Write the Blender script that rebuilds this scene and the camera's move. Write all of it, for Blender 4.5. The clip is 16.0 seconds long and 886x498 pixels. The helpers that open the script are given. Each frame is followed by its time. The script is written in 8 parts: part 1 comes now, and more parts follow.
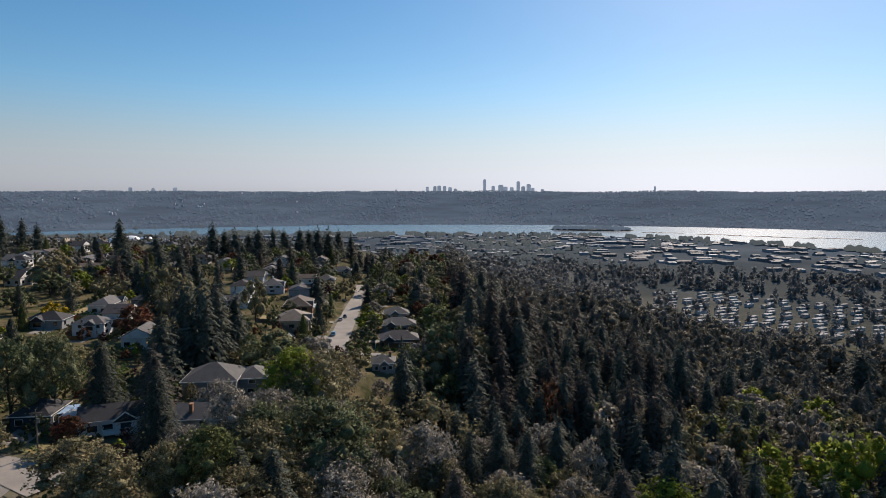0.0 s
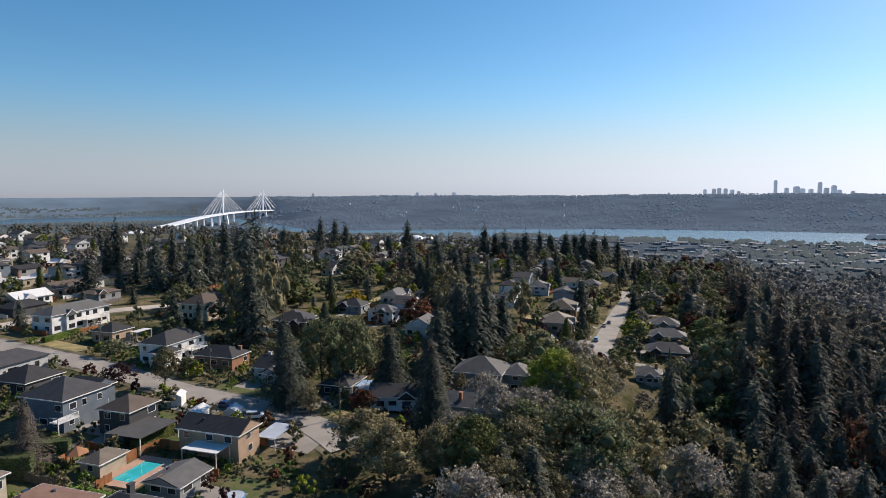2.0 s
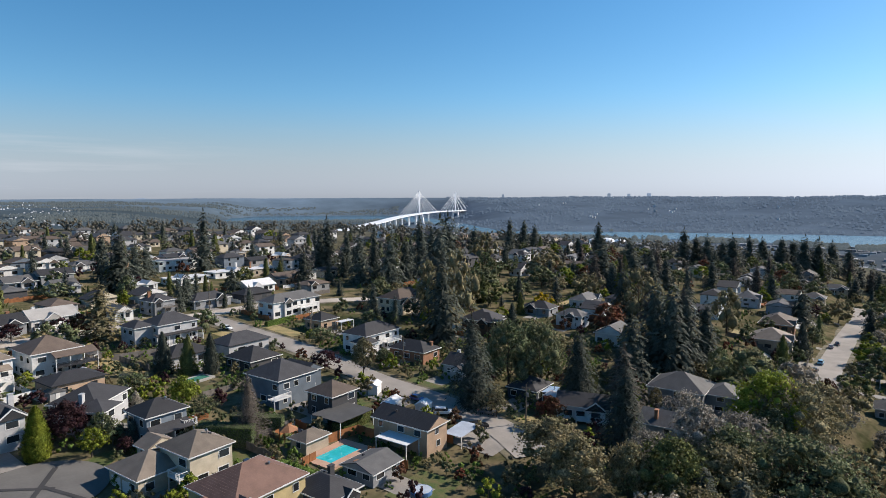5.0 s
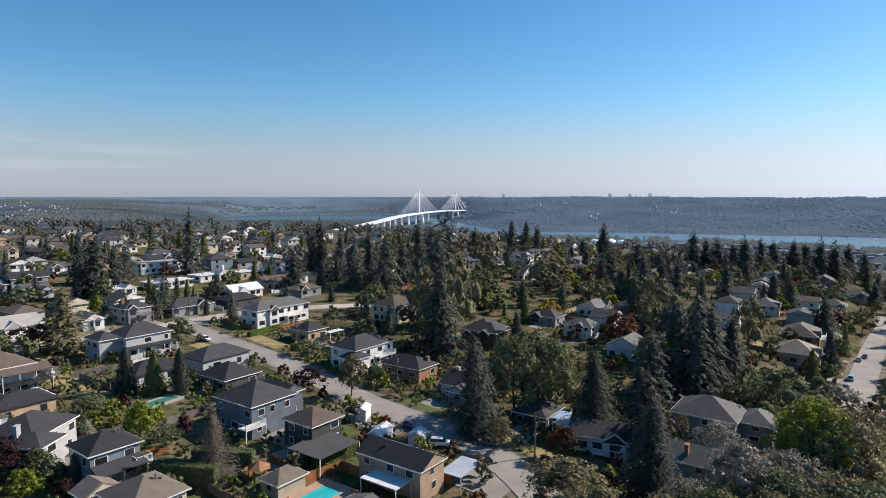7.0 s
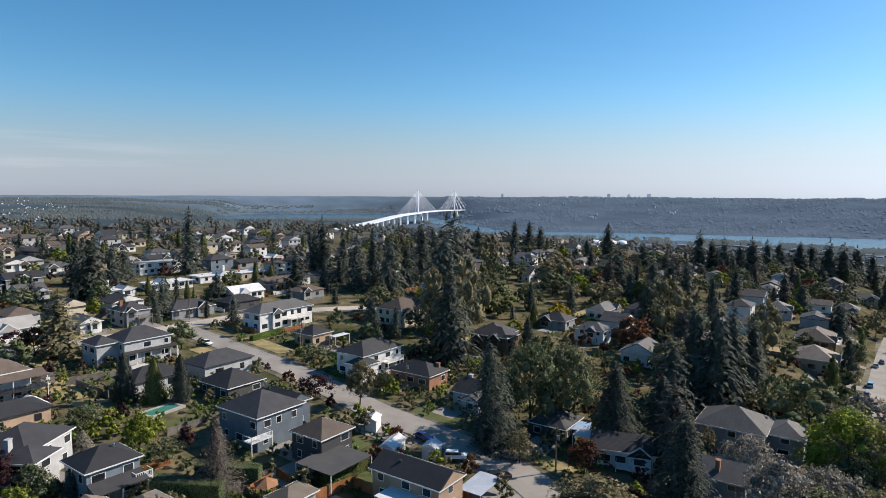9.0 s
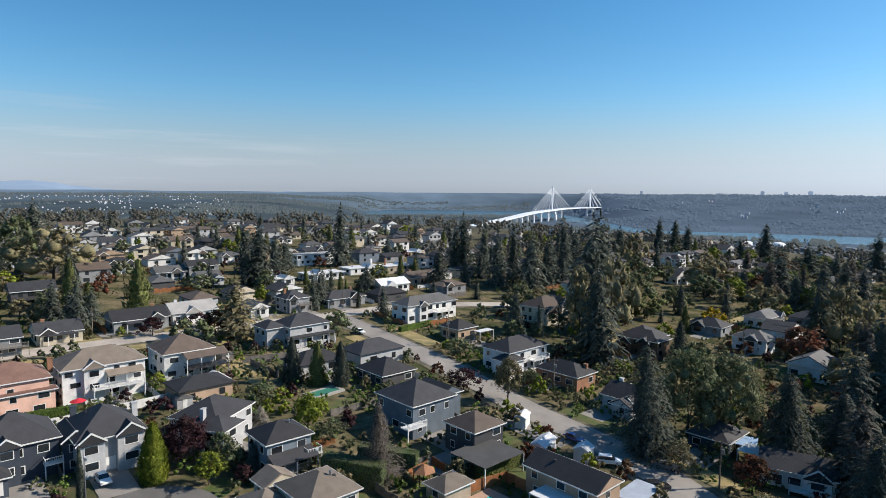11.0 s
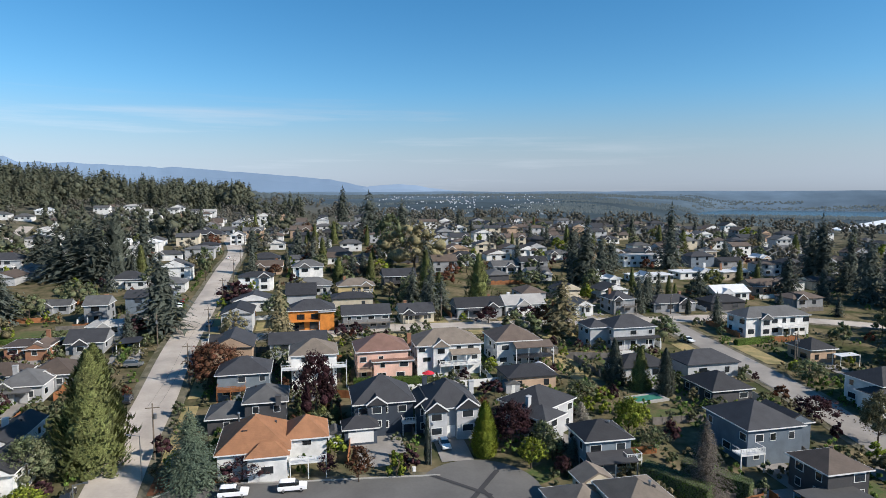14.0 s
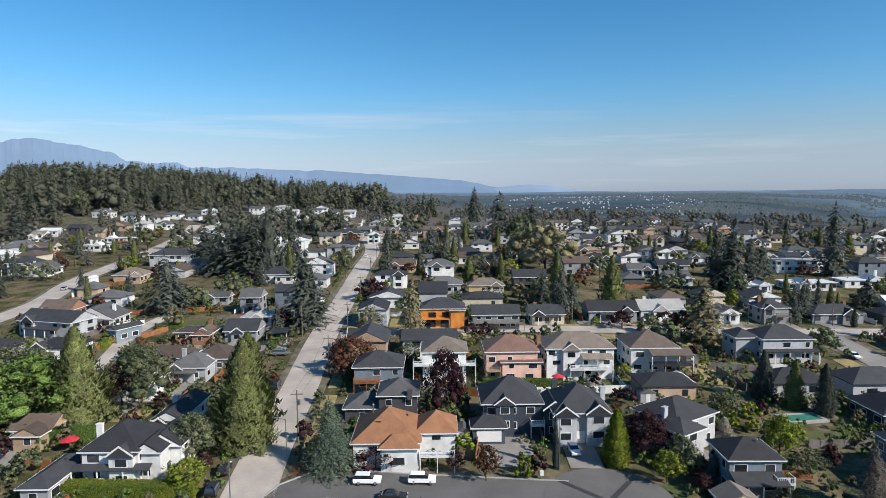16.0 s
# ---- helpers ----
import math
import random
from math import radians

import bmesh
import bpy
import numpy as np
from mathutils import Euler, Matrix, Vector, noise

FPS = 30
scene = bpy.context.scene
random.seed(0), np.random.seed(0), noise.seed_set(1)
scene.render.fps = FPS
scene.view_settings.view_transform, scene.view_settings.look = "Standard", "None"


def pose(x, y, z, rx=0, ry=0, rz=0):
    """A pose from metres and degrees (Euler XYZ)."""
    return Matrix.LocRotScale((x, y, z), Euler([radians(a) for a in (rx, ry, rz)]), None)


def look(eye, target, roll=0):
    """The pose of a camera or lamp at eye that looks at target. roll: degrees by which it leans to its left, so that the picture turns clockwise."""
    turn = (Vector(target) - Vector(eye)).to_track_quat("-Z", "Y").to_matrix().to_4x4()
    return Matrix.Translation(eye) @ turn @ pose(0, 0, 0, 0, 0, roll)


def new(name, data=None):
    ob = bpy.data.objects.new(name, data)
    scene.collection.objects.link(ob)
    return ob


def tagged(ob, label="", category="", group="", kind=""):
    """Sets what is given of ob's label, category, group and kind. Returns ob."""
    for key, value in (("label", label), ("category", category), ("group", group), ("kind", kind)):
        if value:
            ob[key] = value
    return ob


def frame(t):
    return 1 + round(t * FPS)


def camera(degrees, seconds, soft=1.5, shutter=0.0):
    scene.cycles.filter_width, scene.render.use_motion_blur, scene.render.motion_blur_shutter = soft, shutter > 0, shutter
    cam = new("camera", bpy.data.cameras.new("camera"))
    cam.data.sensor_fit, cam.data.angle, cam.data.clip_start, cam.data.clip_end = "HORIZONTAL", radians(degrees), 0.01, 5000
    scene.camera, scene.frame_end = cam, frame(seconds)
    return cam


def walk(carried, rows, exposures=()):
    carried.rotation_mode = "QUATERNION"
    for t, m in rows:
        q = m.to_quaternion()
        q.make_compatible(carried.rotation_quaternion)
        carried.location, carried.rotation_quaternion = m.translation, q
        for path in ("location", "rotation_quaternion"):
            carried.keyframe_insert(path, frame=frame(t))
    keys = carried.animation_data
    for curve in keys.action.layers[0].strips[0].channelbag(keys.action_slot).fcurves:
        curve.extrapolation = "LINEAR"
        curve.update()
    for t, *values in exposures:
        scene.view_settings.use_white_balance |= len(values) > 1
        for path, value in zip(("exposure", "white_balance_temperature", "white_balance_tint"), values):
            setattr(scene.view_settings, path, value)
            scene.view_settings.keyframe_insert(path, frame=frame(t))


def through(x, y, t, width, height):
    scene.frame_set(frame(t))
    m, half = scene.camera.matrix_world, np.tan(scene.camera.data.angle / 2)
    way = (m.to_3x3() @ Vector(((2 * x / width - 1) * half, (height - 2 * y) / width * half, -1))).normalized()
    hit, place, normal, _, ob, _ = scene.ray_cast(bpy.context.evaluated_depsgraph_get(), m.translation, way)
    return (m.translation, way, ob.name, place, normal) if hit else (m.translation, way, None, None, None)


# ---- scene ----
cam = camera(71.57, 16.0, 0.8)
PATH = [
    (0.0, pose(0.00, 0.00, 50.00, 84.707, -0.024, -2.055)),
    (0.5, pose(0.00, 0.00, 50.00, 84.808, 0.080, 2.743)),
    (1.0, pose(0.00, 0.00, 50.00, 84.902, 0.188, 9.437)),
    (1.5, pose(0.00, 0.00, 50.00, 85.004, 0.219, 16.056)),
    (2.0, pose(0.00, 0.00, 50.00, 85.096, 0.256, 22.399)),
    (2.5, pose(0.00, 0.00, 50.00, 85.165, 0.310, 28.982)),
    (3.0, pose(0.00, 0.00, 50.00, 85.214, 0.346, 35.169)),
    (3.5, pose(0.00, 0.00, 50.00, 85.252, 0.318, 39.636)),
    (4.0, pose(0.00, 0.00, 50.00, 85.263, 0.272, 39.834)),
    (4.2, pose(0.00, 0.00, 50.00, 85.263, 0.270, 39.840)),
    (6.5, pose(-11.58, 13.97, 50.07, 85.212, -0.022, 39.861)),
    (7.0, pose(-13.73, 17.02, 50.14, 85.204, -0.070, 39.867)),
    (7.5, pose(-15.69, 19.18, 50.17, 85.205, -0.186, 39.762)),
    (8.0, pose(-17.59, 20.32, 50.22, 85.184, -0.214, 39.692)),
    (9.0, pose(-20.60, 19.60, 50.30, 85.170, -0.300, 39.700)),
    (10.0, pose(-23.20, 16.80, 50.40, 85.060, -0.500, 39.900)),
    (10.3, pose(-23.50, 16.20, 50.41, 85.000, -0.530, 42.650)),
    (10.5, pose(-23.59, 16.06, 50.41, 84.945, -0.533, 45.331)),
    (11.0, pose(-23.59, 16.06, 50.41, 84.789, -0.466, 51.974)),
    (11.5, pose(-23.59, 16.06, 50.41, 84.739, -0.503, 53.905)),
    (12.0, pose(-23.59, 16.06, 50.41, 84.660, -0.392, 57.564)),
    (12.5, pose(-23.59, 16.06, 50.41, 84.617, -0.314, 63.597)),
    (13.0, pose(-23.59, 16.06, 50.41, 84.602, -0.168, 69.971)),
    (13.5, pose(-23.59, 16.06, 50.41, 84.633, -0.038, 76.082)),
    (14.0, pose(-23.59, 16.06, 50.41, 84.687, 0.145, 81.799)),
    (14.5, pose(-23.59, 16.06, 50.41, 84.709, 0.138, 83.733)),
    (15.0, pose(-23.59, 16.06, 50.41, 84.753, 0.221, 85.234)),
    (15.5, pose(-23.59, 16.06, 50.41, 84.789, 0.439, 90.376)),
    (16.0, pose(-23.59, 16.06, 50.41, 84.803, 0.485, 93.927)),
]
walk(cam, PATH, [(0.0, 0.24, 6800, 16), (2.0, 0.47, 6600, 15), (4.0, 0.58, 6400, 13), (8.0, 0.58, 6400, 13), (12.0, 0.60, 6200, 10), (16.0, 0.54, 6000, 10)])

# ---------------------------------------------------------------- light
SUN_AZ, SUN_EL = -29.0, 34.0
sun_way = Vector((-math.sin(radians(SUN_AZ)) * math.cos(radians(SUN_EL)),
                  math.cos(radians(SUN_AZ)) * math.cos(radians(SUN_EL)), math.sin(radians(SUN_EL))))
sun = new("sun", bpy.data.lights.new("sun", "SUN"))
sun.data.energy, sun.data.angle, sun.data.color = 5.0, radians(0.6), (1.0, 0.89, 0.75)
sun.matrix_world = look(sun_way * 100, (0, 0, 0))

world = bpy.data.worlds.new("daylight")
scene.world = world
world.use_nodes = True
wn, wl = world.node_tree.nodes, world.node_tree.links
sky = wn.new("ShaderNodeTexSky")
sky.sky_type, sky.sun_disc = "NISHITA", False
sky.sun_elevation, sky.sun_rotation = radians(SUN_EL), radians(-SUN_AZ)
sky.air_density, sky.dust_density, sky.ozone_density, sky.altitude = 1.0, 0.35, 4.0, 150
# clearer blue overhead, a pale haze towards the horizon, thin cirrus in it
coord = wn.new("ShaderNodeTexCoord")
axes = wn.new("ShaderNodeSeparateXYZ")
wl.new(coord.outputs["Generated"], axes.inputs[0])
rich = wn.new("ShaderNodeHueSaturation")
rich.inputs["Saturation"].default_value = 1.25
rich.inputs["Hue"].default_value = 0.491
rich.inputs["Value"].default_value = 1.07
wl.new(sky.outputs["Color"], rich.inputs["Color"])
grey = wn.new("ShaderNodeRGBToBW")
wl.new(sky.outputs["Color"], grey.inputs[0])
pale = wn.new("ShaderNodeVectorMath")
pale.operation = "SCALE"
pale.inputs[0].default_value = (0.68, 0.77, 0.89)
wl.new(grey.outputs[0], pale.inputs["Scale"])
low = wn.new("ShaderNodeMapRange")
low.inputs["From Min"].default_value, low.inputs["From Max"].default_value = 0.01, 0.17
low.inputs["To Min"].default_value, low.inputs["To Max"].default_value = 0.92, 0.0
low.interpolation_type = "SMOOTHSTEP"
wl.new(axes.outputs["Z"], low.inputs["Value"])
hazy = wn.new("ShaderNodeMix")
hazy.data_type = "RGBA"
wl.new(low.outputs["Result"], hazy.inputs["Factor"])
wl.new(rich.outputs["Color"], hazy.inputs["A"])
wl.new(pale.outputs[0], hazy.inputs["B"])
stretch = wn.new("ShaderNodeMapping")
stretch.inputs["Scale"].default_value = (2.2, 1.1, 22.0)
stretch.inputs["Rotation"].default_value = (0, radians(2), radians(20))
wl.new(coord.outputs["Generated"], stretch.inputs["Vector"])
wisp = wn.new("ShaderNodeTexNoise")
wisp.inputs["Scale"].default_value, wisp.inputs["Detail"].default_value, wisp.inputs["Roughness"].default_value = 1.6, 7, 0.6
wl.new(stretch.outputs[0], wisp.inputs["Vector"])
thin = wn.new("ShaderNodeMapRange")
thin.inputs["From Min"].default_value, thin.inputs["From Max"].default_value = 0.52, 0.78
thin.inputs["To Max"].default_value = 0.55
wl.new(wisp.outputs["Fac"], thin.inputs["Value"])
belt = wn.new("ShaderNodeMapRange")
belt.interpolation_type = "SMOOTHSTEP"
belt.inputs["From Min"].default_value, belt.inputs["From Max"].default_value = 0.17, 0.10
wl.new(axes.outputs["Z"], belt.inputs["Value"])
west = wn.new("ShaderNodeMapRange")
west.interpolation_type = "SMOOTHSTEP"
west.inputs["From Min"].default_value, west.inputs["From Max"].default_value = 0.70, 0.15
wl.new(axes.outputs["Y"], west.inputs["Value"])
both = wn.new("ShaderNodeMath")
both.operation = "MULTIPLY"
wl.new(thin.outputs["Result"], both.inputs[0])
wl.new(belt.outputs["Result"], both.inputs[1])
cover = wn.new("ShaderNodeMath")
cover.operation = "MULTIPLY"
wl.new(both.outputs[0], cover.inputs[0])
wl.new(west.outputs["Result"], cover.inputs[1])
bright = wn.new("ShaderNodeVectorMath")
bright.operation = "SCALE"
bright.inputs[0].default_value = (1.25, 1.3, 1.36)
wl.new(grey.outputs[0], bright.inputs["Scale"])
clouded = wn.new("ShaderNodeMix")
clouded.data_type = "RGBA"
wl.new(cover.outputs[0], clouded.inputs["Factor"])
wl.new(hazy.outputs["Result"], clouded.inputs["A"])
wl.new(bright.outputs[0], clouded.inputs["B"])
wl.new(clouded.outputs["Result"], wn["Background"].inputs["Color"])
wn["Background"].inputs["Strength"].default_value = 0.082
scene.view_settings.exposure = 0.0


# ---------------------------------------------------------------- materials
def material(name, color, rough=0.8, vary=0.25, grain=0.15, scale=6.0, coarse=0.3, bump=0.0, metal=0.0, spec=0.3,
             per_object=0.0, per_island=0.0, glow=0.0, other=None):
    """Base colour broken up at two scales, with a fine relief; per_object / per_island vary the brightness of repeats."""
    m = bpy.data.materials.new(name)
    m.use_nodes = True
    n, l = m.node_tree.nodes, m.node_tree.links
    b = n["Principled BSDF"]
    b.inputs["Roughness"].default_value = rough
    b.inputs["Metallic"].default_value = metal
    b.inputs["Specular IOR Level"].default_value = spec
    pos = n.new("ShaderNodeNewGeometry")
    n1 = n.new("ShaderNodeTexNoise")
    n1.inputs["Scale"].default_value, n1.inputs["Detail"].default_value = scale, 3
    n2 = n.new("ShaderNodeTexNoise")
    n2.inputs["Scale"].default_value, n2.inputs["Detail"].default_value = coarse, 3
    l.new(pos.outputs["Position"], n1.inputs["Vector"])
    l.new(pos.outputs["Position"], n2.inputs["Vector"])
    ramp = n.new("ShaderNodeMix")
    ramp.data_type = "RGBA"
    c2 = other if other else tuple(c * (1 - vary) for c in color)
    ramp.inputs["A"].default_value = (*color, 1)
    ramp.inputs["B"].default_value = (*c2, 1)
    sharp = n.new("ShaderNodeMapRange")
    sharp.inputs["From Min"].default_value, sharp.inputs["From Max"].default_value = 0.35, 0.65
    l.new(n2.outputs["Fac"], sharp.inputs["Value"])
    l.new(sharp.outputs["Result"], ramp.inputs["Factor"])
    val = n.new("ShaderNodeMath")
    val.operation = "MULTIPLY_ADD"
    val.inputs[1].default_value, val.inputs[2].default_value = 2 * grain, 1 - grain
    if grain > 0.5:        # sharper noise paints the shaded gaps between leaf sprays into the colour
        crisp = n.new("ShaderNodeMapRange")
        crisp.inputs["From Min"].default_value, crisp.inputs["From Max"].default_value = 0.32, 0.68
        l.new(n1.outputs["Fac"], crisp.inputs["Value"])
        l.new(crisp.outputs["Result"], val.inputs[0])
    else:
        l.new(n1.outputs["Fac"], val.inputs[0])
    last = val.outputs[0]
    for amount, kind in ((per_object, "o"), (per_island, "i")):
        if amount:
            if kind == "o":
                src = n.new("ShaderNodeObjectInfo").outputs["Random"]
            else:
                src = pos.outputs["Random Per Island"]
            ma = n.new("ShaderNodeMath")
            ma.operation = "MULTIPLY_ADD"
            ma.inputs[1].default_value, ma.inputs[2].default_value = 2 * amount, 1 - amount
            l.new(src, ma.inputs[0])
            mu = n.new("ShaderNodeMath")
            mu.operation = "MULTIPLY"
            l.new(ma.outputs[0], mu.inputs[0])
            l.new(last, mu.inputs[1])
            last = mu.outputs[0]
    out = n.new("ShaderNodeVectorMath")
    out.operation = "SCALE"
    l.new(ramp.outputs["Result"], out.inputs[0])
    l.new(last, out.inputs["Scale"])
    l.new(out.outputs[0], b.inputs["Base Color"])
    if bump:
        bp = n.new("ShaderNodeBump")
        bp.inputs["Strength"].default_value, bp.inputs["Distance"].default_value = bump, (0.3 if bump >= 1 else 0.05)
        l.new(n1.outputs["Fac"], bp.inputs["Height"])
        l.new(bp.outputs["Normal"], b.inputs["Normal"])
    if glow:
        l.new(out.outputs[0], b.inputs["Emission Color"])
        b.inputs["Emission Strength"].default_value = glow
    return m


def leaf_material(name, color, other, per_object=0.2, per_island=0.22, through=0.25, rough=0.6, grain=0.62):
    """Foliage: tints vary from tree to tree and leaf clump to leaf clump; some light passes through."""
    m = material(name, color, rough, grain=grain, scale=4.2, coarse=0.25, spec=0.03, per_object=per_object,
                 per_island=per_island, other=other, bump=0.6)
    n, l = m.node_tree.nodes, m.node_tree.links
    b = n["Principled BSDF"]
    tr = n.new("ShaderNodeBsdfTranslucent")
    l.new(b.inputs["Base Color"].links[0].from_socket, tr.inputs["Color"])
    mix = n.new("ShaderNodeMixShader")
    mix.inputs["Fac"].default_value = through
    l.new(b.outputs[0], mix.inputs[1])
    l.new(tr.outputs[0], mix.inputs[2])
    l.new(mix.outputs[0], n["Material Output"].inputs["Surface"])
    return m


def streaked(name, color, rough, step, depth=0.5, axis=2, per_object=0.15, vary=0.2, spec=0.3):
    """Lapped siding or shingle courses: colour as in material(), with even courses as relief."""
    m = material(name, color, rough, vary=vary, grain=0.12, scale=3.0, coarse=0.5, per_object=per_object, spec=spec)
    n, l = m.node_tree.nodes, m.node_tree.links
    tc = n.new("ShaderNodeTexCoord")
    sx = n.new("ShaderNodeSeparateXYZ")
    l.new(tc.outputs["Object"], sx.inputs[0])
    md = n.new("ShaderNodeMath")
    md.operation = "MODULO"
    ab = n.new("ShaderNodeMath")
    ab.operation = "ADD"
    ab.inputs[1].default_value = 100.0
    l.new(sx.outputs[axis], ab.inputs[0])
    l.new(ab.outputs[0], md.inputs[0])
    md.inputs[1].default_value = step
    bp = n.new("ShaderNodeBump")
    bp.inputs["Strength"].default_value, bp.inputs["Distance"].default_value = depth, 0.08
    l.new(md.outputs[0], bp.inputs["Height"])
    l.new(bp.outputs["Normal"], n["Principled BSDF"].inputs["Normal"])
    return m


M = {}
M["white"] = streaked("white_siding", (0.64, 0.64, 0.624), 0.6, 0.18, 0.3)
M["cream"] = streaked("cream_stucco", (0.496, 0.44, 0.336), 0.85, 0.6, 0.1)
M["peach"] = streaked("peach_stucco", (0.66, 0.42, 0.33), 0.85, 0.6, 0.1)
M["yellow"] = streaked("yellow_stucco", (0.496, 0.392, 0.2), 0.85, 0.6, 0.1)
M["beige"] = streaked("beige_siding", (0.368, 0.312, 0.24), 0.75, 0.18, 0.3)
M["grey"] = streaked("grey_siding", (0.24, 0.248, 0.256), 0.7, 0.18, 0.3)
M["lightgrey"] = streaked("light_grey_siding", (0.4, 0.408, 0.416), 0.7, 0.18, 0.3)
M["bluegrey"] = streaked("blue_grey_siding", (0.12, 0.148, 0.18), 0.7, 0.18, 0.3)
M["blue"] = streaked("dusty_blue_siding", (0.18, 0.218, 0.252), 0.7, 0.18, 0.3)
M["navy"] = streaked("navy_siding", (0.048, 0.06, 0.08), 0.7, 0.18, 0.3)
M["charcoal"] = streaked("charcoal_siding", (0.06, 0.06, 0.064), 0.7, 0.18, 0.3)
M["brown"] = streaked("brown_siding", (0.112, 0.072, 0.048), 0.75, 0.18, 0.3)
M["brick"] = streaked("red_brown_brick", (0.264, 0.136, 0.08), 0.85, 0.08, 0.5)
M["tan"] = streaked("tan_stucco", (0.4, 0.288, 0.2), 0.85, 0.6, 0.1)
M["orange"] = material("orange_sheathing", (0.576, 0.216, 0.04), 0.7, vary=0.25, coarse=0.8)
M["r_dark"] = streaked("dark_grey_shingles", (0.0376, 0.0384, 0.0424), 0.75, 0.14, 0.8, per_object=0.3)
M["r_grey"] = streaked("grey_shingles", (0.092, 0.092, 0.092), 0.75, 0.14, 0.8, per_object=0.3)
M["r_brown"] = streaked("brown_shingles", (0.104, 0.08, 0.064), 0.75, 0.14, 0.8, per_object=0.3)
M["r_tan"] = streaked("tan_shingles", (0.192, 0.16, 0.128), 0.75, 0.14, 0.8, per_object=0.25)
M["r_clay"] = streaked("orange_brown_tiles", (0.264, 0.128, 0.064), 0.7, 0.2, 1.0, per_object=0.1)
M["r_rose"] = streaked("rose_brown_tiles", (0.176, 0.104, 0.08), 0.7, 0.2, 1.0, per_object=0.1)
M["r_white"] = material("white_flat_roofing", (0.576, 0.584, 0.592), 0.6, vary=0.1, coarse=0.5)
M["r_gravel"] = material("pale_gravel_roofing", (0.336, 0.328, 0.312), 0.9, vary=0.15, scale=8)
M["trim"] = material("white_trim", (0.624, 0.624, 0.608), 0.5, vary=0.06)
M["darktrim"] = material("dark_trim", (0.04, 0.04, 0.044), 0.5, vary=0.1)
M["glass"] = material("window_glass", (0.025, 0.03, 0.035), 0.06, vary=0.2, spec=0.8, per_object=0.5)
M["wood"] = material("cedar_boards", (0.288, 0.12, 0.048), 0.75, vary=0.3, scale=4, coarse=1.0, per_object=0.2)
M["greywood"] = material("weathered_boards", (0.176, 0.16, 0.144), 0.85, vary=0.3, scale=4, coarse=1.0, per_object=0.2)
M["metal"] = material("grey_metal", (0.28, 0.288, 0.296), 0.4, metal=0.8, vary=0.1)
M["concrete"] = material("concrete", (0.32, 0.312, 0.288), 0.85, vary=0.15, scale=3, coarse=0.3)
M["paving"] = material("driveway_concrete", (0.235, 0.22, 0.20), 0.85, vary=0.2, scale=3, coarse=0.3)
M["asphalt"] = material("worn_asphalt", (0.42, 0.375, 0.325), 0.85, vary=0.28, grain=0.12, scale=2.0, coarse=0.12)
M["court"] = material("grey_asphalt", (0.124, 0.12, 0.114), 0.85, vary=0.22, grain=0.12, scale=2.0, coarse=0.15)
M["street"] = material("darker_asphalt", (0.27, 0.25, 0.225), 0.85, vary=0.25, grain=0.12, scale=2.0, coarse=0.12)
M["patch"] = material("asphalt_repair", (0.044, 0.044, 0.0456), 0.8, vary=0.2)
M["paint"] = material("road_paint", (0.56, 0.56, 0.544), 0.6, vary=0.2)
M["pool"] = material("pool_water", (0.03, 0.42, 0.46), 0.05, vary=0.15, spec=0.5)
M["poolside"] = material("pool_deck", (0.4, 0.264, 0.192), 0.8, vary=0.15)
M["lawn"] = material("lawn", (0.052, 0.08, 0.0208), 0.9, grain=0.4, scale=4, coarse=0.5, bump=0.4, other=(0.096, 0.088, 0.036))
M["drylawn"] = material("dry_grass", (0.32, 0.24, 0.115), 0.9, vary=0.3, grain=0.3, scale=5, coarse=0.3, other=(0.17, 0.155, 0.065))
M["roadside"] = material("gravelly_verge", (0.16, 0.14, 0.1), 0.95, grain=0.3, scale=3, coarse=0.3, other=(0.068, 0.0656, 0.036))
M["mulch"] = material("bark_mulch", (0.176, 0.072, 0.032), 0.95, vary=0.3, grain=0.3, scale=6)
M["bark"] = material("bark", (0.08, 0.06, 0.044), 0.95, vary=0.3, scale=8, bump=0.4)
M["hedge"] = leaf_material("hedge_leaves", (0.125, 0.185, 0.045), (0.085, 0.13, 0.036))
M["fir"] = leaf_material("fir_needles", (0.088, 0.100, 0.080), (0.066, 0.076, 0.063), through=0.25)
M["spruce"] = leaf_material("spruce_needles", (0.115, 0.145, 0.098), (0.085, 0.112, 0.082), through=0.2)
M["cedar"] = leaf_material("cedar_sprays", (0.140, 0.160, 0.058), (0.106, 0.114, 0.048), through=0.2)
M["green"] = leaf_material("green_leaves", (0.105, 0.132, 0.066), (0.125, 0.128, 0.074))
M["lime"] = leaf_material("yellow_green_leaves", (0.20, 0.225, 0.032), (0.13, 0.17, 0.03))
M["gold"] = leaf_material("golden_leaves", (0.425, 0.289, 0.017), (0.323, 0.238, 0.017))
M["rust"] = leaf_material("rust_red_leaves", (0.132, 0.0495, 0.032), (0.0792, 0.0528, 0.032))
M["plum"] = leaf_material("dark_purple_leaves", (0.0561, 0.0264, 0.032), (0.0396, 0.0231, 0.024))
M["olive"] = leaf_material("olive_autumn_leaves", (0.215, 0.182, 0.105), (0.15, 0.145, 0.082))
M["silver"] = leaf_material("silvery_leaves", (0.30, 0.275, 0.235), (0.20, 0.185, 0.15))
M["brownfir"] = leaf_material("brownish_needles", (0.125, 0.105, 0.088), (0.086, 0.080, 0.066), through=0.25)
M["water"] = material("river_water", (0.03, 0.05, 0.065), 0.22, vary=0.1, spec=0.6, coarse=0.002)
M["car"] = material("car_paint", (0.5, 0.5, 0.5), 0.25, vary=0.02)
M["tyre"] = material("tyre_rubber", (0.02, 0.02, 0.02), 0.8)


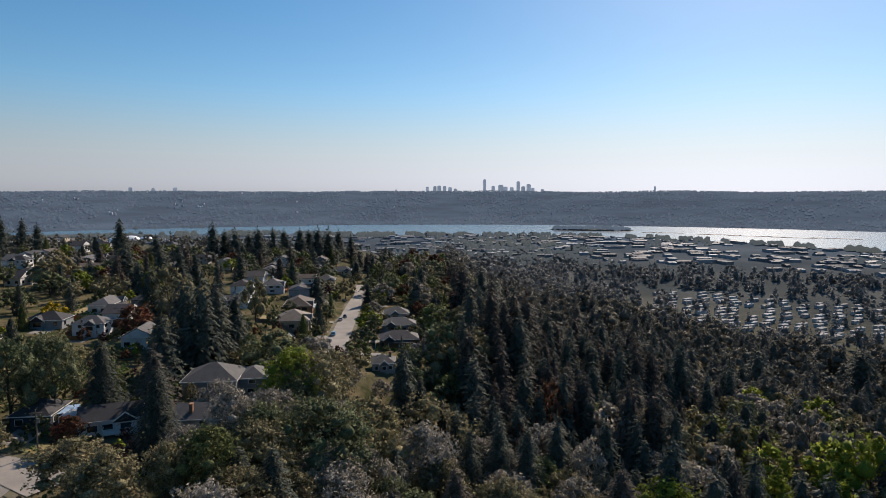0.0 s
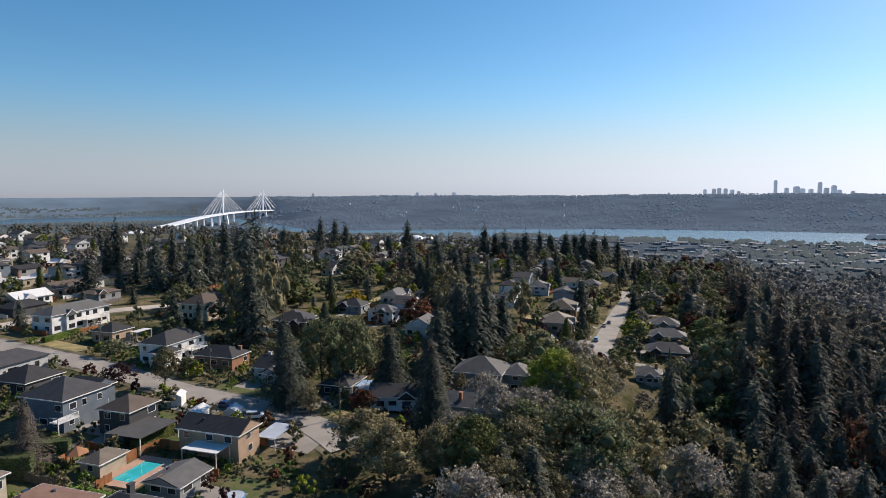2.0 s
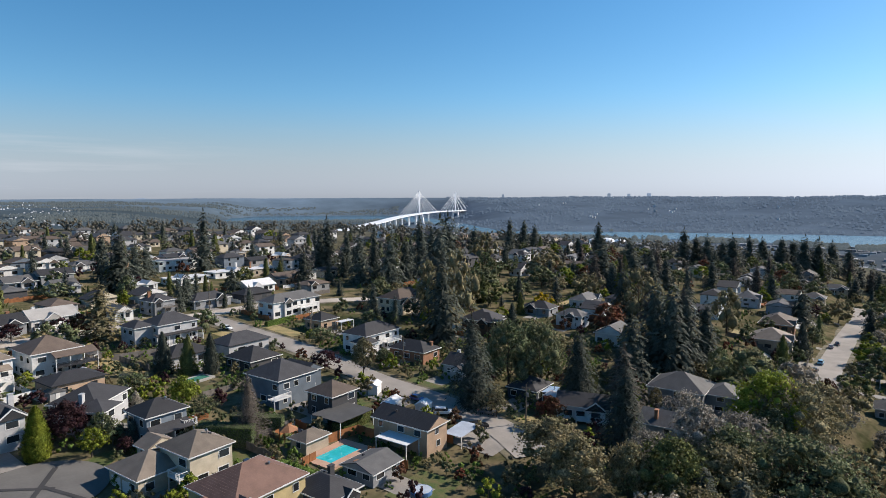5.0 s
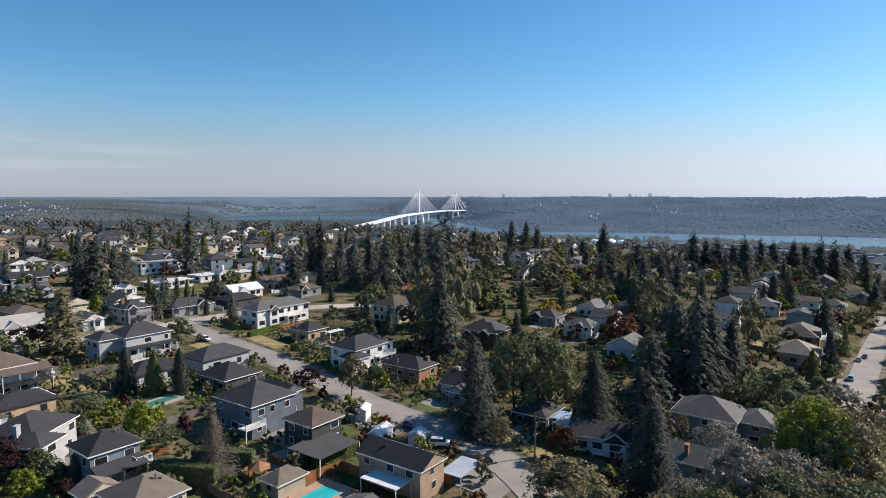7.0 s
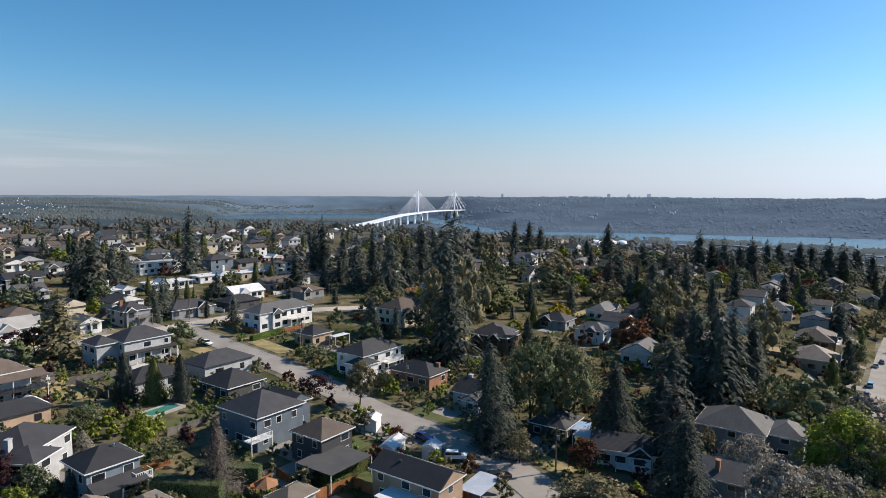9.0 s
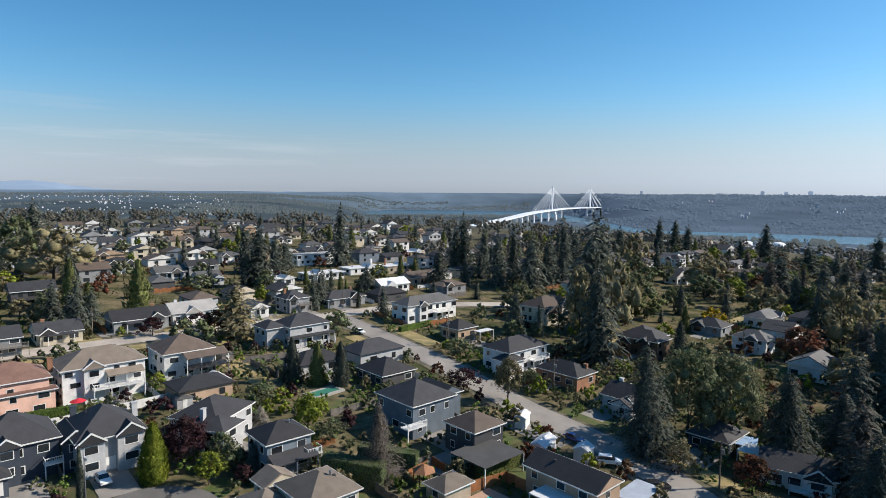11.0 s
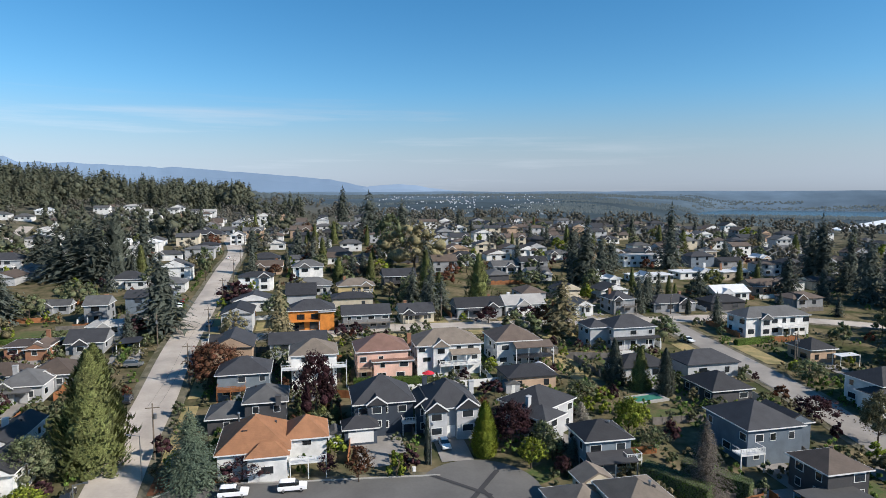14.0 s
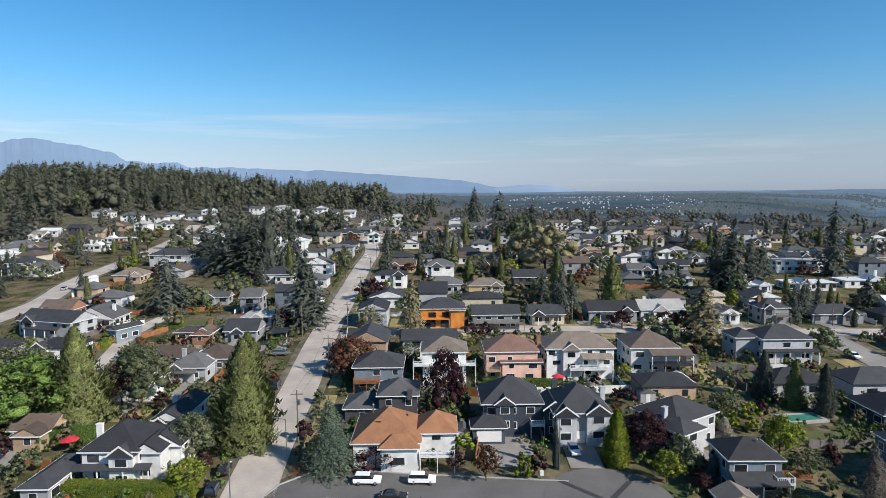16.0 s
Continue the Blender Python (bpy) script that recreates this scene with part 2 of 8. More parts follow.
def paint(name, color):
    if name not in M:
        M[name] = material(name, color, 0.25, vary=0.04, grain=0.03, spec=0.6)
    return M[name]


# ---------------------------------------------------------------- ground
def step(a, b, v):
    t = min(1.0, max(0.0, (v - a) / (b - a)))
    return t * t * (3 - 2 * t)


def river_span(az):
    k = step(33, 46, az)
    near, far = 1690 + 150 * step(3, 20, az) + 1460 * k - 200 * step(-15, -40, az), 2210 - 60 * step(3, 20, az) + 2050 * k
    w = 1 - step(57, 61.5, az)
    return near, near + (far - near) * w


def ground_z(x, y):
    """Height of the terrain: a plateau of gardens, a wooded ravine on its flank, the river flats far below."""
    r = math.hypot(x, y)
    az = math.degrees(math.atan2(-x, y))
    p = -5.5 - 0.052 * x - 0.012 * (y - 50)
    if p > 12:
        p = 12 + (p - 12) * 0.75
    d = x - (-45 + 70 * step(170, 270, y))
    p -= 7.5 * step(-66, -44, x) * step(172, 228, y)
    p -= 26 * step(0, 55, d) + 20 * step(40, 260, d)
    p += 29 * step(480, 800, r) * step(98, 122, az) * (1 - step(190, 230, az))
    edge = 600 + 60 * step(20, 60, az) + 500 * step(84, 102, az)
    s = step(0, 500, r - edge) if az > -120 else step(0, 500, r - 600)
    return p * (1 - s) - 66 * s


def far_z(x, y):
    """Terrain with river bed, hills beyond, and a plain tilted to the camera's horizon."""
    r = math.hypot(x, y)
    az = math.degrees(math.atan2(-x, y))
    z = ground_z(x, y)
    near, far = river_span(az)
    if near < r < far:
        z -= 4
    k = 1 - step(33, 46, az)
    start = far + 60
    rise = step(start, 3900 if k > 0.5 else 4650, r)
    if k < 0.5:
        start -= 1500 * step(59, 70, az)
        rise = min(1.0, max(0.0, (r - start) / (4850 - start)))
    wob = noise.noise((az * 0.16, 3.1, 0)) * 6 + noise.noise((az * 0.7, 8.1, 0)) * 3
    top = 50 + wob + 66
    if k < 0.5:
        top = 117 + wob * (1 - step(54, 66, az))
    bumps = 6 * noise.noise((x * 0.0018, y * 0.0018, 1.0)) * step(start, start + 500, r)
    if -75 < az < 175:
        z += rise * top + bumps
    return z


def mesh_object(name, verts, faces, mat, parent=None, smooth=False):
    me = bpy.data.meshes.new(name)
    me.from_pydata(verts, [], faces)
    me.materials.append(mat)
    if smooth:
        me.polygons.foreach_set("use_smooth", [True] * len(me.polygons))
    me.update()
    ob = new(name, me)
    if parent:
        ob.parent = parent
    return ob


def part(name, bm, mat, parent, label="", smooth=False):
    """One mesh object under a thing, from a bmesh."""
    me = bpy.data.meshes.new(name)
    bm.to_mesh(me)
    bm.free()
    me.materials.append(mat)
    if smooth:
        me.polygons.foreach_set("use_smooth", [True] * len(me.polygons))
    ob = new(name, me)
    ob.parent = parent
    if label:
        tagged(ob, label)
    return ob


def share(name, me, parent, m, label=""):
    """Another object on the same mesh, under a thing."""
    ob = new(name, me)
    ob.parent = parent
    ob.matrix_basis = m
    if label:
        tagged(ob, label)
    return ob


def box(bm, x0, y0, z0, x1, y1, z1):
    v = [bm.verts.new(c) for c in ((x0, y0, z0), (x1, y0, z0), (x1, y1, z0), (x0, y1, z0),
                                   (x0, y0, z1), (x1, y0, z1), (x1, y1, z1), (x0, y1, z1))]
    for f in ((0, 3, 2, 1), (4, 5, 6, 7), (0, 1, 5, 4), (1, 2, 6, 5), (2, 3, 7, 6), (3, 0, 4, 7)):
        bm.faces.new([v[i] for i in f])
    return v


def box_mesh(name, x0, y0, z0, x1, y1, z1, mat):
    bm = bmesh.new()
    box(bm, x0, y0, z0, x1, y1, z1)
    me = bpy.data.meshes.new(name)
    bm.to_mesh(me)
    bm.free()
    me.materials.append(mat)
    return me


# one sheet of ground to the horizon
def build_ground():
    radii = [0.0]
    r = 6.0
    while r < 4900:
        radii.append(r)
        r += max(4.0, r * 0.028)
    radii.append(4900.0)
    n = 300
    verts = [(0, 0, far_z(0, 0))]
    for r in radii[1:]:
        for k in range(n):
            a = 2 * math.pi * k / n
            x, y = -r * math.sin(a), r * math.cos(a)
            verts.append((x, y, far_z(x, y)))
    faces = [(0, 1 + k, 1 + (k + 1) % n) for k in range(n)]
    for i in range(len(radii) - 2):
        a, b = 1 + i * n, 1 + (i + 1) * n
        faces += [(a + k, b + k, b + (k + 1) % n, a + (k + 1) % n) for k in range(n)]
    m = material("ground_cover", (0.050, 0.056, 0.027), 0.95, grain=0.45, scale=0.8, coarse=0.16, other=(0.15, 0.122, 0.075))
    # woods and fields beyond the gardens by distance from the plateau, greyed for haze
    nt, lk = m.node_tree.nodes, m.node_tree.links
    b = nt["Principled BSDF"]
    b.inputs["Specular IOR Level"].default_value = 0.0
    g = nt.new("ShaderNodeNewGeometry")
    ln = nt.new("ShaderNodeVectorMath")
    ln.operation = "LENGTH"
    lk.new(g.outputs["Position"], ln.inputs[0])
    mr = nt.new("ShaderNodeMapRange")
    mr.inputs["From Min"].default_value, mr.inputs["From Max"].default_value = 460, 850
    lk.new(ln.outputs["Value"], mr.inputs["Value"])
    wood = nt.new("ShaderNodeTexNoise")
    wood.inputs["Scale"].default_value, wood.inputs["Detail"].default_value = 0.006, 8
    lk.new(g.outputs["Position"], wood.inputs["Vector"])
    cr = nt.new("ShaderNodeValToRGB")
    cr.color_ramp.elements[0].position, cr.color_ramp.elements[0].color = 0.40, (0.060, 0.070, 0.072, 1)
    cr.color_ramp.elements[1].position, cr.color_ramp.elements[1].color = 0.66, (0.115, 0.122, 0.118, 1)
    lk.new(wood.outputs["Fac"], cr.inputs["Fac"])
    mx = nt.new("ShaderNodeMix")
    mx.data_type = "RGBA"
    lk.new(mr.outputs["Result"], mx.inputs["Factor"])
    lk.new(b.inputs["Base Color"].links[0].from_socket, mx.inputs["A"])
    lk.new(cr.outputs["Color"], mx.inputs["B"])
    # air haze painted into the ground: paler and bluer still towards the horizon
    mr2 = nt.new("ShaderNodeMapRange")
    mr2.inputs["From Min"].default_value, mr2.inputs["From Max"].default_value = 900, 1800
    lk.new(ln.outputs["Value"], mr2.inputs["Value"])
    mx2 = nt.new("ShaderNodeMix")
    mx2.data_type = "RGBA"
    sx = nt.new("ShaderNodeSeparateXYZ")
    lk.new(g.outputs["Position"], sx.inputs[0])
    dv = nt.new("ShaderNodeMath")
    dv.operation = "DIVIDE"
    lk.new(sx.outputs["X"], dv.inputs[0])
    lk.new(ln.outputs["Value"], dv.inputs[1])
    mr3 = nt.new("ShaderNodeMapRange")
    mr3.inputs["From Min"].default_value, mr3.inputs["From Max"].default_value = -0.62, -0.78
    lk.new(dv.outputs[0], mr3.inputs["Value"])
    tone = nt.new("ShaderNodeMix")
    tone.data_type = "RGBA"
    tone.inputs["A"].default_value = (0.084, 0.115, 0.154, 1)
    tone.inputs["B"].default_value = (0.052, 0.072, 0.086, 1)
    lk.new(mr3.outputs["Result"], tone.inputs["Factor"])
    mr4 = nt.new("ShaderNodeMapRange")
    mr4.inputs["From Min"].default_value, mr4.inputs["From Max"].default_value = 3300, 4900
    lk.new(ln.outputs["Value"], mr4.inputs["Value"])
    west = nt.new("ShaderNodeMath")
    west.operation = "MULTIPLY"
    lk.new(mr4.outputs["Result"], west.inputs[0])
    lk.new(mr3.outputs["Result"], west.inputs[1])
    far_haze = nt.new("ShaderNodeMix")
    far_haze.data_type = "RGBA"
    far_haze.inputs["B"].default_value = (0.132, 0.184, 0.240, 1)
    lk.new(west.outputs[0], far_haze.inputs["Factor"])
    lk.new(tone.outputs["Result"], far_haze.inputs["A"])
    lk.new(far_haze.outputs["Result"], mx2.inputs["B"])
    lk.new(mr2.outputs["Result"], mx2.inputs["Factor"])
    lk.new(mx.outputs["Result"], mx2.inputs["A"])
    # groves and clearings that still show through the distance
    grove = nt.new("ShaderNodeTexNoise")
    grove.inputs["Scale"].default_value, grove.inputs["Detail"].default_value, grove.inputs["Roughness"].default_value = 0.004, 9, 0.62
    lk.new(g.outputs["Position"], grove.inputs["Vector"])
    dim = nt.new("ShaderNodeMapRange")
    dim.inputs["From Min"].default_value, dim.inputs["From Max"].default_value = 0.36, 0.66
    dim.inputs["To Min"].default_value, dim.inputs["To Max"].default_value = 0.82, 1.14
    lk.new(grove.outputs["Fac"], dim.inputs["Value"])
    shade = nt.new("ShaderNodeVectorMath")
    shade.operation = "SCALE"
    lk.new(mx2.outputs["Result"], shade.inputs[0])
    lk.new(dim.outputs["Result"], shade.inputs["Scale"])
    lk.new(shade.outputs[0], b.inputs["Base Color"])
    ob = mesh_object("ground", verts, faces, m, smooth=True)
    tagged(ob, "plateau of gardens falling to woods and river flats", "ground", kind="structure")


build_ground()


def build_water():
    verts, faces = [], []
    az = -110.0
    rows = 0
    while az <= 76:
        near, far = river_span(az)
        a = radians(az)
        for k in range(5):
            r = near - 12 + (far - near + 24) * k / 4
            verts.append((-r * math.sin(a), r * math.cos(a), -67.0))
        rows += 1
        az += 1.0
    for i in range(rows - 1):
        for k in range(4):
            a = i * 5 + k
            faces.append((a, a + 1, a + 6, a + 5))
    m = M["water"]
    nt, lk = m.node_tree.nodes, m.node_tree.links
    g = nt.new("ShaderNodeNewGeometry")
    w = nt.new("ShaderNodeTexNoise")
    w.inputs["Scale"].default_value, w.inputs["Detail"].default_value = 0.05, 6
    lk.new(g.outputs["Position"], w.inputs["Vector"])
    bp = nt.new("ShaderNodeBump")
    bp.inputs["Strength"].default_value, bp.inputs["Distance"].default_value = 0.3, 2.0
    lk.new(w.outputs["Fac"], bp.inputs["Height"])
    lk.new(bp.outputs["Normal"], nt["Principled BSDF"].inputs["Normal"])
    ob = mesh_object("water", verts, faces, m)
    tagged(ob, "broad grey-blue river glinting in the low sun", "river", kind="structure")


build_water()


def ridge(name, dist, depth, az0, az1, height, mat, label, seed, rough=1.0, floor=-66):
    """A far range as a solid strip: crest over azimuth, sloping down towards the viewer."""
    verts, faces = [], []
    n = int((az1 - az0) * 6)
    for k in range(n + 1):
        az = az0 + (az1 - az0) * k / n
        a = radians(az)
        h = height(az)
        for j, (r, f) in enumerate(((dist - depth, 0.0), (dist - depth * 0.6, 0.45), (dist - depth * 0.3, 0.8), (dist, 1.0), (dist + 40, 0.0))):
            wob = noise.noise((az * 0.9, j * 3.0 + seed, 0)) * rough * 10 * f
            verts.append((-r * math.sin(a), r * math.cos(a), floor + (h - floor) * f + wob))
    for k in range(n):
        for j in range(4):
            a = k * 5 + j
            faces.append((a, a + 1, a + 6, a + 5))
    ob = mesh_object(name, verts, faces, mat)
    tagged(ob, label, "mountains", kind="structure")


# blue tint and emission stand in for air haze on the far slopes
M["peak"] = material("haze_blue_slopes", (0.115, 0.165, 0.235), 1.0, vary=0.1, grain=0.05, scale=0.01, coarse=0.002, glow=0.3)
M["farpeak"] = material("haze_pale_slopes", (0.16, 0.215, 0.29), 1.0, vary=0.05, grain=0.03, scale=0.01, coarse=0.002, glow=0.3)


def crest(az):
    jag = 34 * noise.noise((az * 0.5, 5.2, 0)) + 12 * noise.noise((az * 1.4, 1.7, 0)) + 5 * noise.noise((az * 3.1, 2.2, 0))
    return float(np.interp(az, (84, 88, 92, 98.4, 103.7, 112, 116.5, 120.5, 122, 124, 127, 131, 145), (20, 80, 150, 195, 228, 252, 266, 306, 350, 395, 425, 380, 330))) + jag * step(97, 122, az)


def low_crest(az):
    return 50 + 60 * math.exp(-((az - 86) / 4.0) ** 2) + 38 * step(90, 97, az) + 8 * noise.noise((az * 0.6, 9.2, 0))


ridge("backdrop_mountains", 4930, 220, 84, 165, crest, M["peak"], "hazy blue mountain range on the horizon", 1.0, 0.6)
ridge("backdrop_foothill", 4900, 120, 53, 120, low_crest, M["farpeak"], "far hill paled with painted haze above the valley", 4.0, 0.3)


# ---------------------------------------------------------------- roads
def ribbon(name, pts, width, lift, mat, label, category="road", kind="structure", kerb=True):
    """A strip of paving draped on the ground along a smooth line through pts, with a raised kerb on both sides."""
    fine = []
    for i in range(len(pts) - 1):
        p0, p1, p2, p3 = (Vector((*pts[max(0, min(len(pts) - 1, j))], 0)) for j in (i - 1, i, i + 1, i + 2))
        k = max(2, int((p2 - p1).length / 3))
        for s in range(k):
            t = s / k
            fine.append(0.5 * ((2 * p1) + (p2 - p0) * t + (2 * p0 - 5 * p1 + 4 * p2 - p3) * t * t + (3 * p1 - p0 - 3 * p2 + p3) * t ** 3))
    fine.append(Vector((*pts[-1], 0)))
    verts, faces, side = [], [], []
    cols = 7
    for i, p in enumerate(fine):
        d = (fine[min(i + 1, len(fine) - 1)] - fine[max(i - 1, 0)]).normalized()
        nrm = Vector((-d.y, d.x, 0))
        for c in range(cols):
            q = p + nrm * width * (c / (cols - 1) - 0.5)
            verts.append((q.x, q.y, ground_z(q.x, q.y) + lift))
        side.append((p, nrm))
    for i in range(len(fine) - 1):
        for c in range(cols - 1):
            a = i * cols + c
            faces.append((a, a + cols, a + cols + 1, a + 1))
    ob = mesh_object(name, verts, faces, mat)
    tagged(ob, label, category, kind=kind)
    if kerb:
        for s in (-1, 1):
            kv, kf = [], []
            for p, nrm in side:
                for off, h in ((0, -0.1), (0, 0.14), (0.3, 0.14), (0.3, -0.2)):
                    q = p + nrm * s * (width / 2 + off)
                    kv.append((q.x, q.y, ground_z(q.x, q.y) + lift + h))
            for i in range(len(side) - 1):
                for c in range(3):
                    a = i * 4 + c
                    kf.append((a, a + 4, a + 5, a + 1))
            mesh_object("kerb", kv, kf, M["concrete"], parent=ob)
    return ob


def disc(name, x, y, rad, lift, mat, label, category, squash=1.0):
    verts, faces = [], []
    rings, n = 6, 40
    verts.append((x, y, ground_z(x, y) + lift))
    for i in range(1, rings + 1):
        for k in range(n):
            a = 2 * math.pi * k / n
            px, py = x + rad * i / rings * math.cos(a), y + rad * squash * i / rings * math.sin(a)
            verts.append((px, py, ground_z(px, py) + lift))
    faces = [(0, 1 + k, 1 + (k + 1) % n) for k in range(n)]
    for i in range(rings - 1):
        a, b = 1 + i * n, 1 + (i + 1) * n
        faces += [(a + k, b + k, b + (k + 1) % n, a + (k + 1) % n) for k in range(n)]
    return tagged(mesh_object(name, verts, faces, mat), label, category, kind="structure")


def yard(name, x, y, w, d, rz, mat, label, category, lift=0.12):
    """A patch of paving or lawn, draped on the ground."""
    nx, ny = max(2, int(w / 3)), max(2, int(d / 3))
    c, s = math.cos(radians(rz)), math.sin(radians(rz))
    verts, faces = [], []
    for i in range(nx + 1):
        for j in range(ny + 1):
            u, v = w * (i / nx - 0.5), d * (j / ny - 0.5)
            px, py = x + u * c - v * s, y + u * s + v * c
            verts.append((px, py, ground_z(px, py) + lift))
    for i in range(nx):
        for j in range(ny):
            a = i * (ny + 1) + j
            faces.append((a, a + ny + 1, a + ny + 2, a + 1))
    return tagged(mesh_object(name, verts, faces, mat), label, category, kind="structure")


# ---------------------------------------------------------------- trees
NORMALS = {}


def soft_normals(me, normals):
    """Crowns are shaded as rounded masses: the normals lean outward from the crown."""
    at_ = me.attributes.new("custom_normal", "FLOAT_VECTOR", "POINT")
    at_.data.foreach_set("vector", np.asarray(normals, dtype=np.float32).ravel())


def crown_mesh(name, sprays, cores=(), sides=6, soft=0.8):
    """A crown of many small three-cornered leaf sprays; each is (centre, half-width vector, half-length vector, outward). cores: (centre,
    radius, height up, height down) of the dense inner masses that close the view through the crown."""
    v, f, nm = [], [], []
    for j, (c, r, up, down) in enumerate(cores):
        i, n = len(v), sides
        for ring in (-0.35, 0.35):
            for k in range(n):
                a = 6.283 * (k + (0.5 if ring > 0 else 0)) / n + j
                q = r * (0.82 + 0.3 * math.sin(k * 2.1 + j * 1.7))
                v.append((c.x + q * math.cos(a), c.y + q * math.sin(a), c.z + (up if ring > 0 else down) * ring))
                nm.append(Vector((math.cos(a), math.sin(a), ring)).normalized())
        v += [(c.x, c.y, c.z + up), (c.x, c.y, c.z - down)]
        nm += [Vector((0, 0, 1)), Vector((0, 0, -1))]
        for k in range(n):
            k2 = (k + 1) % n
            f += [(i + k, i + k2, i + n + k), (i + k2, i + n + k2, i + n + k), (i + n + k, i + n + k2, i + 2 * n), (i + k2, i + k, i + 2 * n + 1)]
    for c, a, b, o in sprays:
        i = len(v)
        g = a.cross(b).normalized()
        if g.dot(o) < 0:
            a, g = -a, -g
        o = (o.normalized() * soft + g * (1.2 - soft)).normalized()
        v += [tuple(c - a - b * 0.7), tuple(c + a * 0.8 - b * 0.9), tuple(c + a * 0.15 + b * 1.2)]
        nm += [o, o, o]
        f.append((i, i + 1, i + 2))
    me = bpy.data.meshes.new(name)
    me.from_pydata(v, [], f, shade_flat=False)
    me.materials.append(M["green"])
    NORMALS[me.name] = np.array([tuple(q) for q in nm])
    soft_normals(me, NORMALS[me.name])
    return me


def fir_crown(seed, spread, boughs, sprays, droop, bare, full=0.66, size=1.0, tiers=6):
    """Drooping boughs round a leader, 1 m tall: long and short ones by turns, lumpy outline, ragged tips; full: how slowly the crown tapers."""
    rnd = random.Random(seed)
    q = []
    lean = rnd.random() * 6.28

    def reach(t, a):
        lump = 1 + 0.6 * noise.noise((1.6 * math.cos(a) + seed, 1.6 * math.sin(a), t * 6.0)) + 0.16 * math.sin(a + lean)
        return 1.2 * spread * (1 - t) ** full * min(1.0, 0.62 + 3.2 * t) * lump

    for i in range(boughs):
        u0 = (i + rnd.random()) / boughs
        t = 1 - (1 - u0 * 0.992) ** 0.7
        z = bare + (0.985 - bare) * t
        a = i * 2.39996 + rnd.uniform(-0.25, 0.25)
        L = reach(t, a) * rnd.choice((rnd.uniform(0.55, 0.85), rnd.uniform(0.8, 1.05), rnd.uniform(0.9, 1.22))) + 0.008
        out = Vector((math.cos(a), math.sin(a), 0))
        side = Vector((-math.sin(a), math.cos(a), 0))
        for s in range(sprays):
            u = 0.3 + 0.72 * (s + rnd.random()) / sprays
            w = size * rnd.uniform(0.008, 0.0145) * (0.72 + 0.62 * (1 - t)) * (1.25 - 0.45 * u)
            fan = L * 0.30 * (1.15 - u) + w
            c = out * (L * u) + side * rnd.uniform(-fan, fan) + Vector((0, 0, z - droop * L * u * u + rnd.uniform(-0.012, 0.006)))
            d = (out * rnd.uniform(0.5, 1.0) + side * rnd.uniform(-0.8, 0.8) - Vector((0, 0, droop * rnd.uniform(0.4, 1.9) * u))).normalized()
            across = (side + out * rnd.uniform(-0.5, 0.5) + Vector((0, 0, rnd.uniform(-0.5, 0.5)))).normalized()
            q.append((c, across * w, d * w * rnd.uniform(1.4, 2.5), out + Vector((0, 0, 0.75))))
    cores = [(Vector((0, 0, bare + (1 - bare) * (k + 0.3) / tiers)), spread * (1 - (k + 0.3) / tiers) ** full * 0.5, 0.75 / tiers, 0.7 / tiers) for k in range(tiers - 1)]
    for k in range(5):
        a = k * 1.257
        q.append((Vector((0, 0, 0.965 + 0.008 * k)), Vector((math.cos(a), math.sin(a), 0)) * 0.008 * size, Vector((0, 0, 0.028)), Vector((-math.sin(a), math.cos(a), 0.3))))
    return crown_mesh("fir_crown", q, cores, 6 if sprays > 6 else 4, 0.5)


def column_crown(seed, spread, n, low=0.02, power=0.55, size=1.0, lumpy=0.22):
    """A dense, pointed crown of upright sprays, 1 m tall: a slim column or, with a higher power, a broad cone."""
    rnd = random.Random(seed)
    q = []
    for i in range(n):
        t = rnd.random() ** (1.15 + 0.5 * power)
        z = low + (1 - low) * t
        a = rnd.random() * 6.283
        lump = 1 + lumpy * noise.noise((2.2 * math.cos(a) + seed, 2.2 * math.sin(a), t * 6.0)) + 0.5 * lumpy * noise.noise((5 * math.cos(a) + seed, 5 * math.sin(a), t * 14.0))
        r = spread * (min(1, 0.68 + t * 1.6)) * (1 - t) ** power * rnd.uniform(0.76, 1.07) * lump
        out = Vector((math.cos(a), math.sin(a), 0))
        side = Vector((-math.sin(a), math.cos(a), 0))
        d = (Vector((0, 0, 1)) + out * rnd.uniform(0.1, 0.9) + side * rnd.uniform(-0.5, 0.5)).normalized()
        s = size * rnd.uniform(0.006, 0.0135)
        q.append((out * r + Vector((0, 0, z)), (side + out * rnd.uniform(-0.6, 0.6)) * s, d * s * 2.2, out * (0.6 + lump) + Vector((0, 0, 0.45))))
    fit = [min(1, 0.68 + t * 1.6) * (1 - t) ** power * 0.84 for t in (0.1, 0.3, 0.5, 0.7)]
    return crown_mesh("column_crown", q, [(Vector((0, 0, low + 0.12 + 0.2 * i)), spread * fit[i] * 0.85, 0.24, 0.16) for i in range(4)], 6, 0.6)


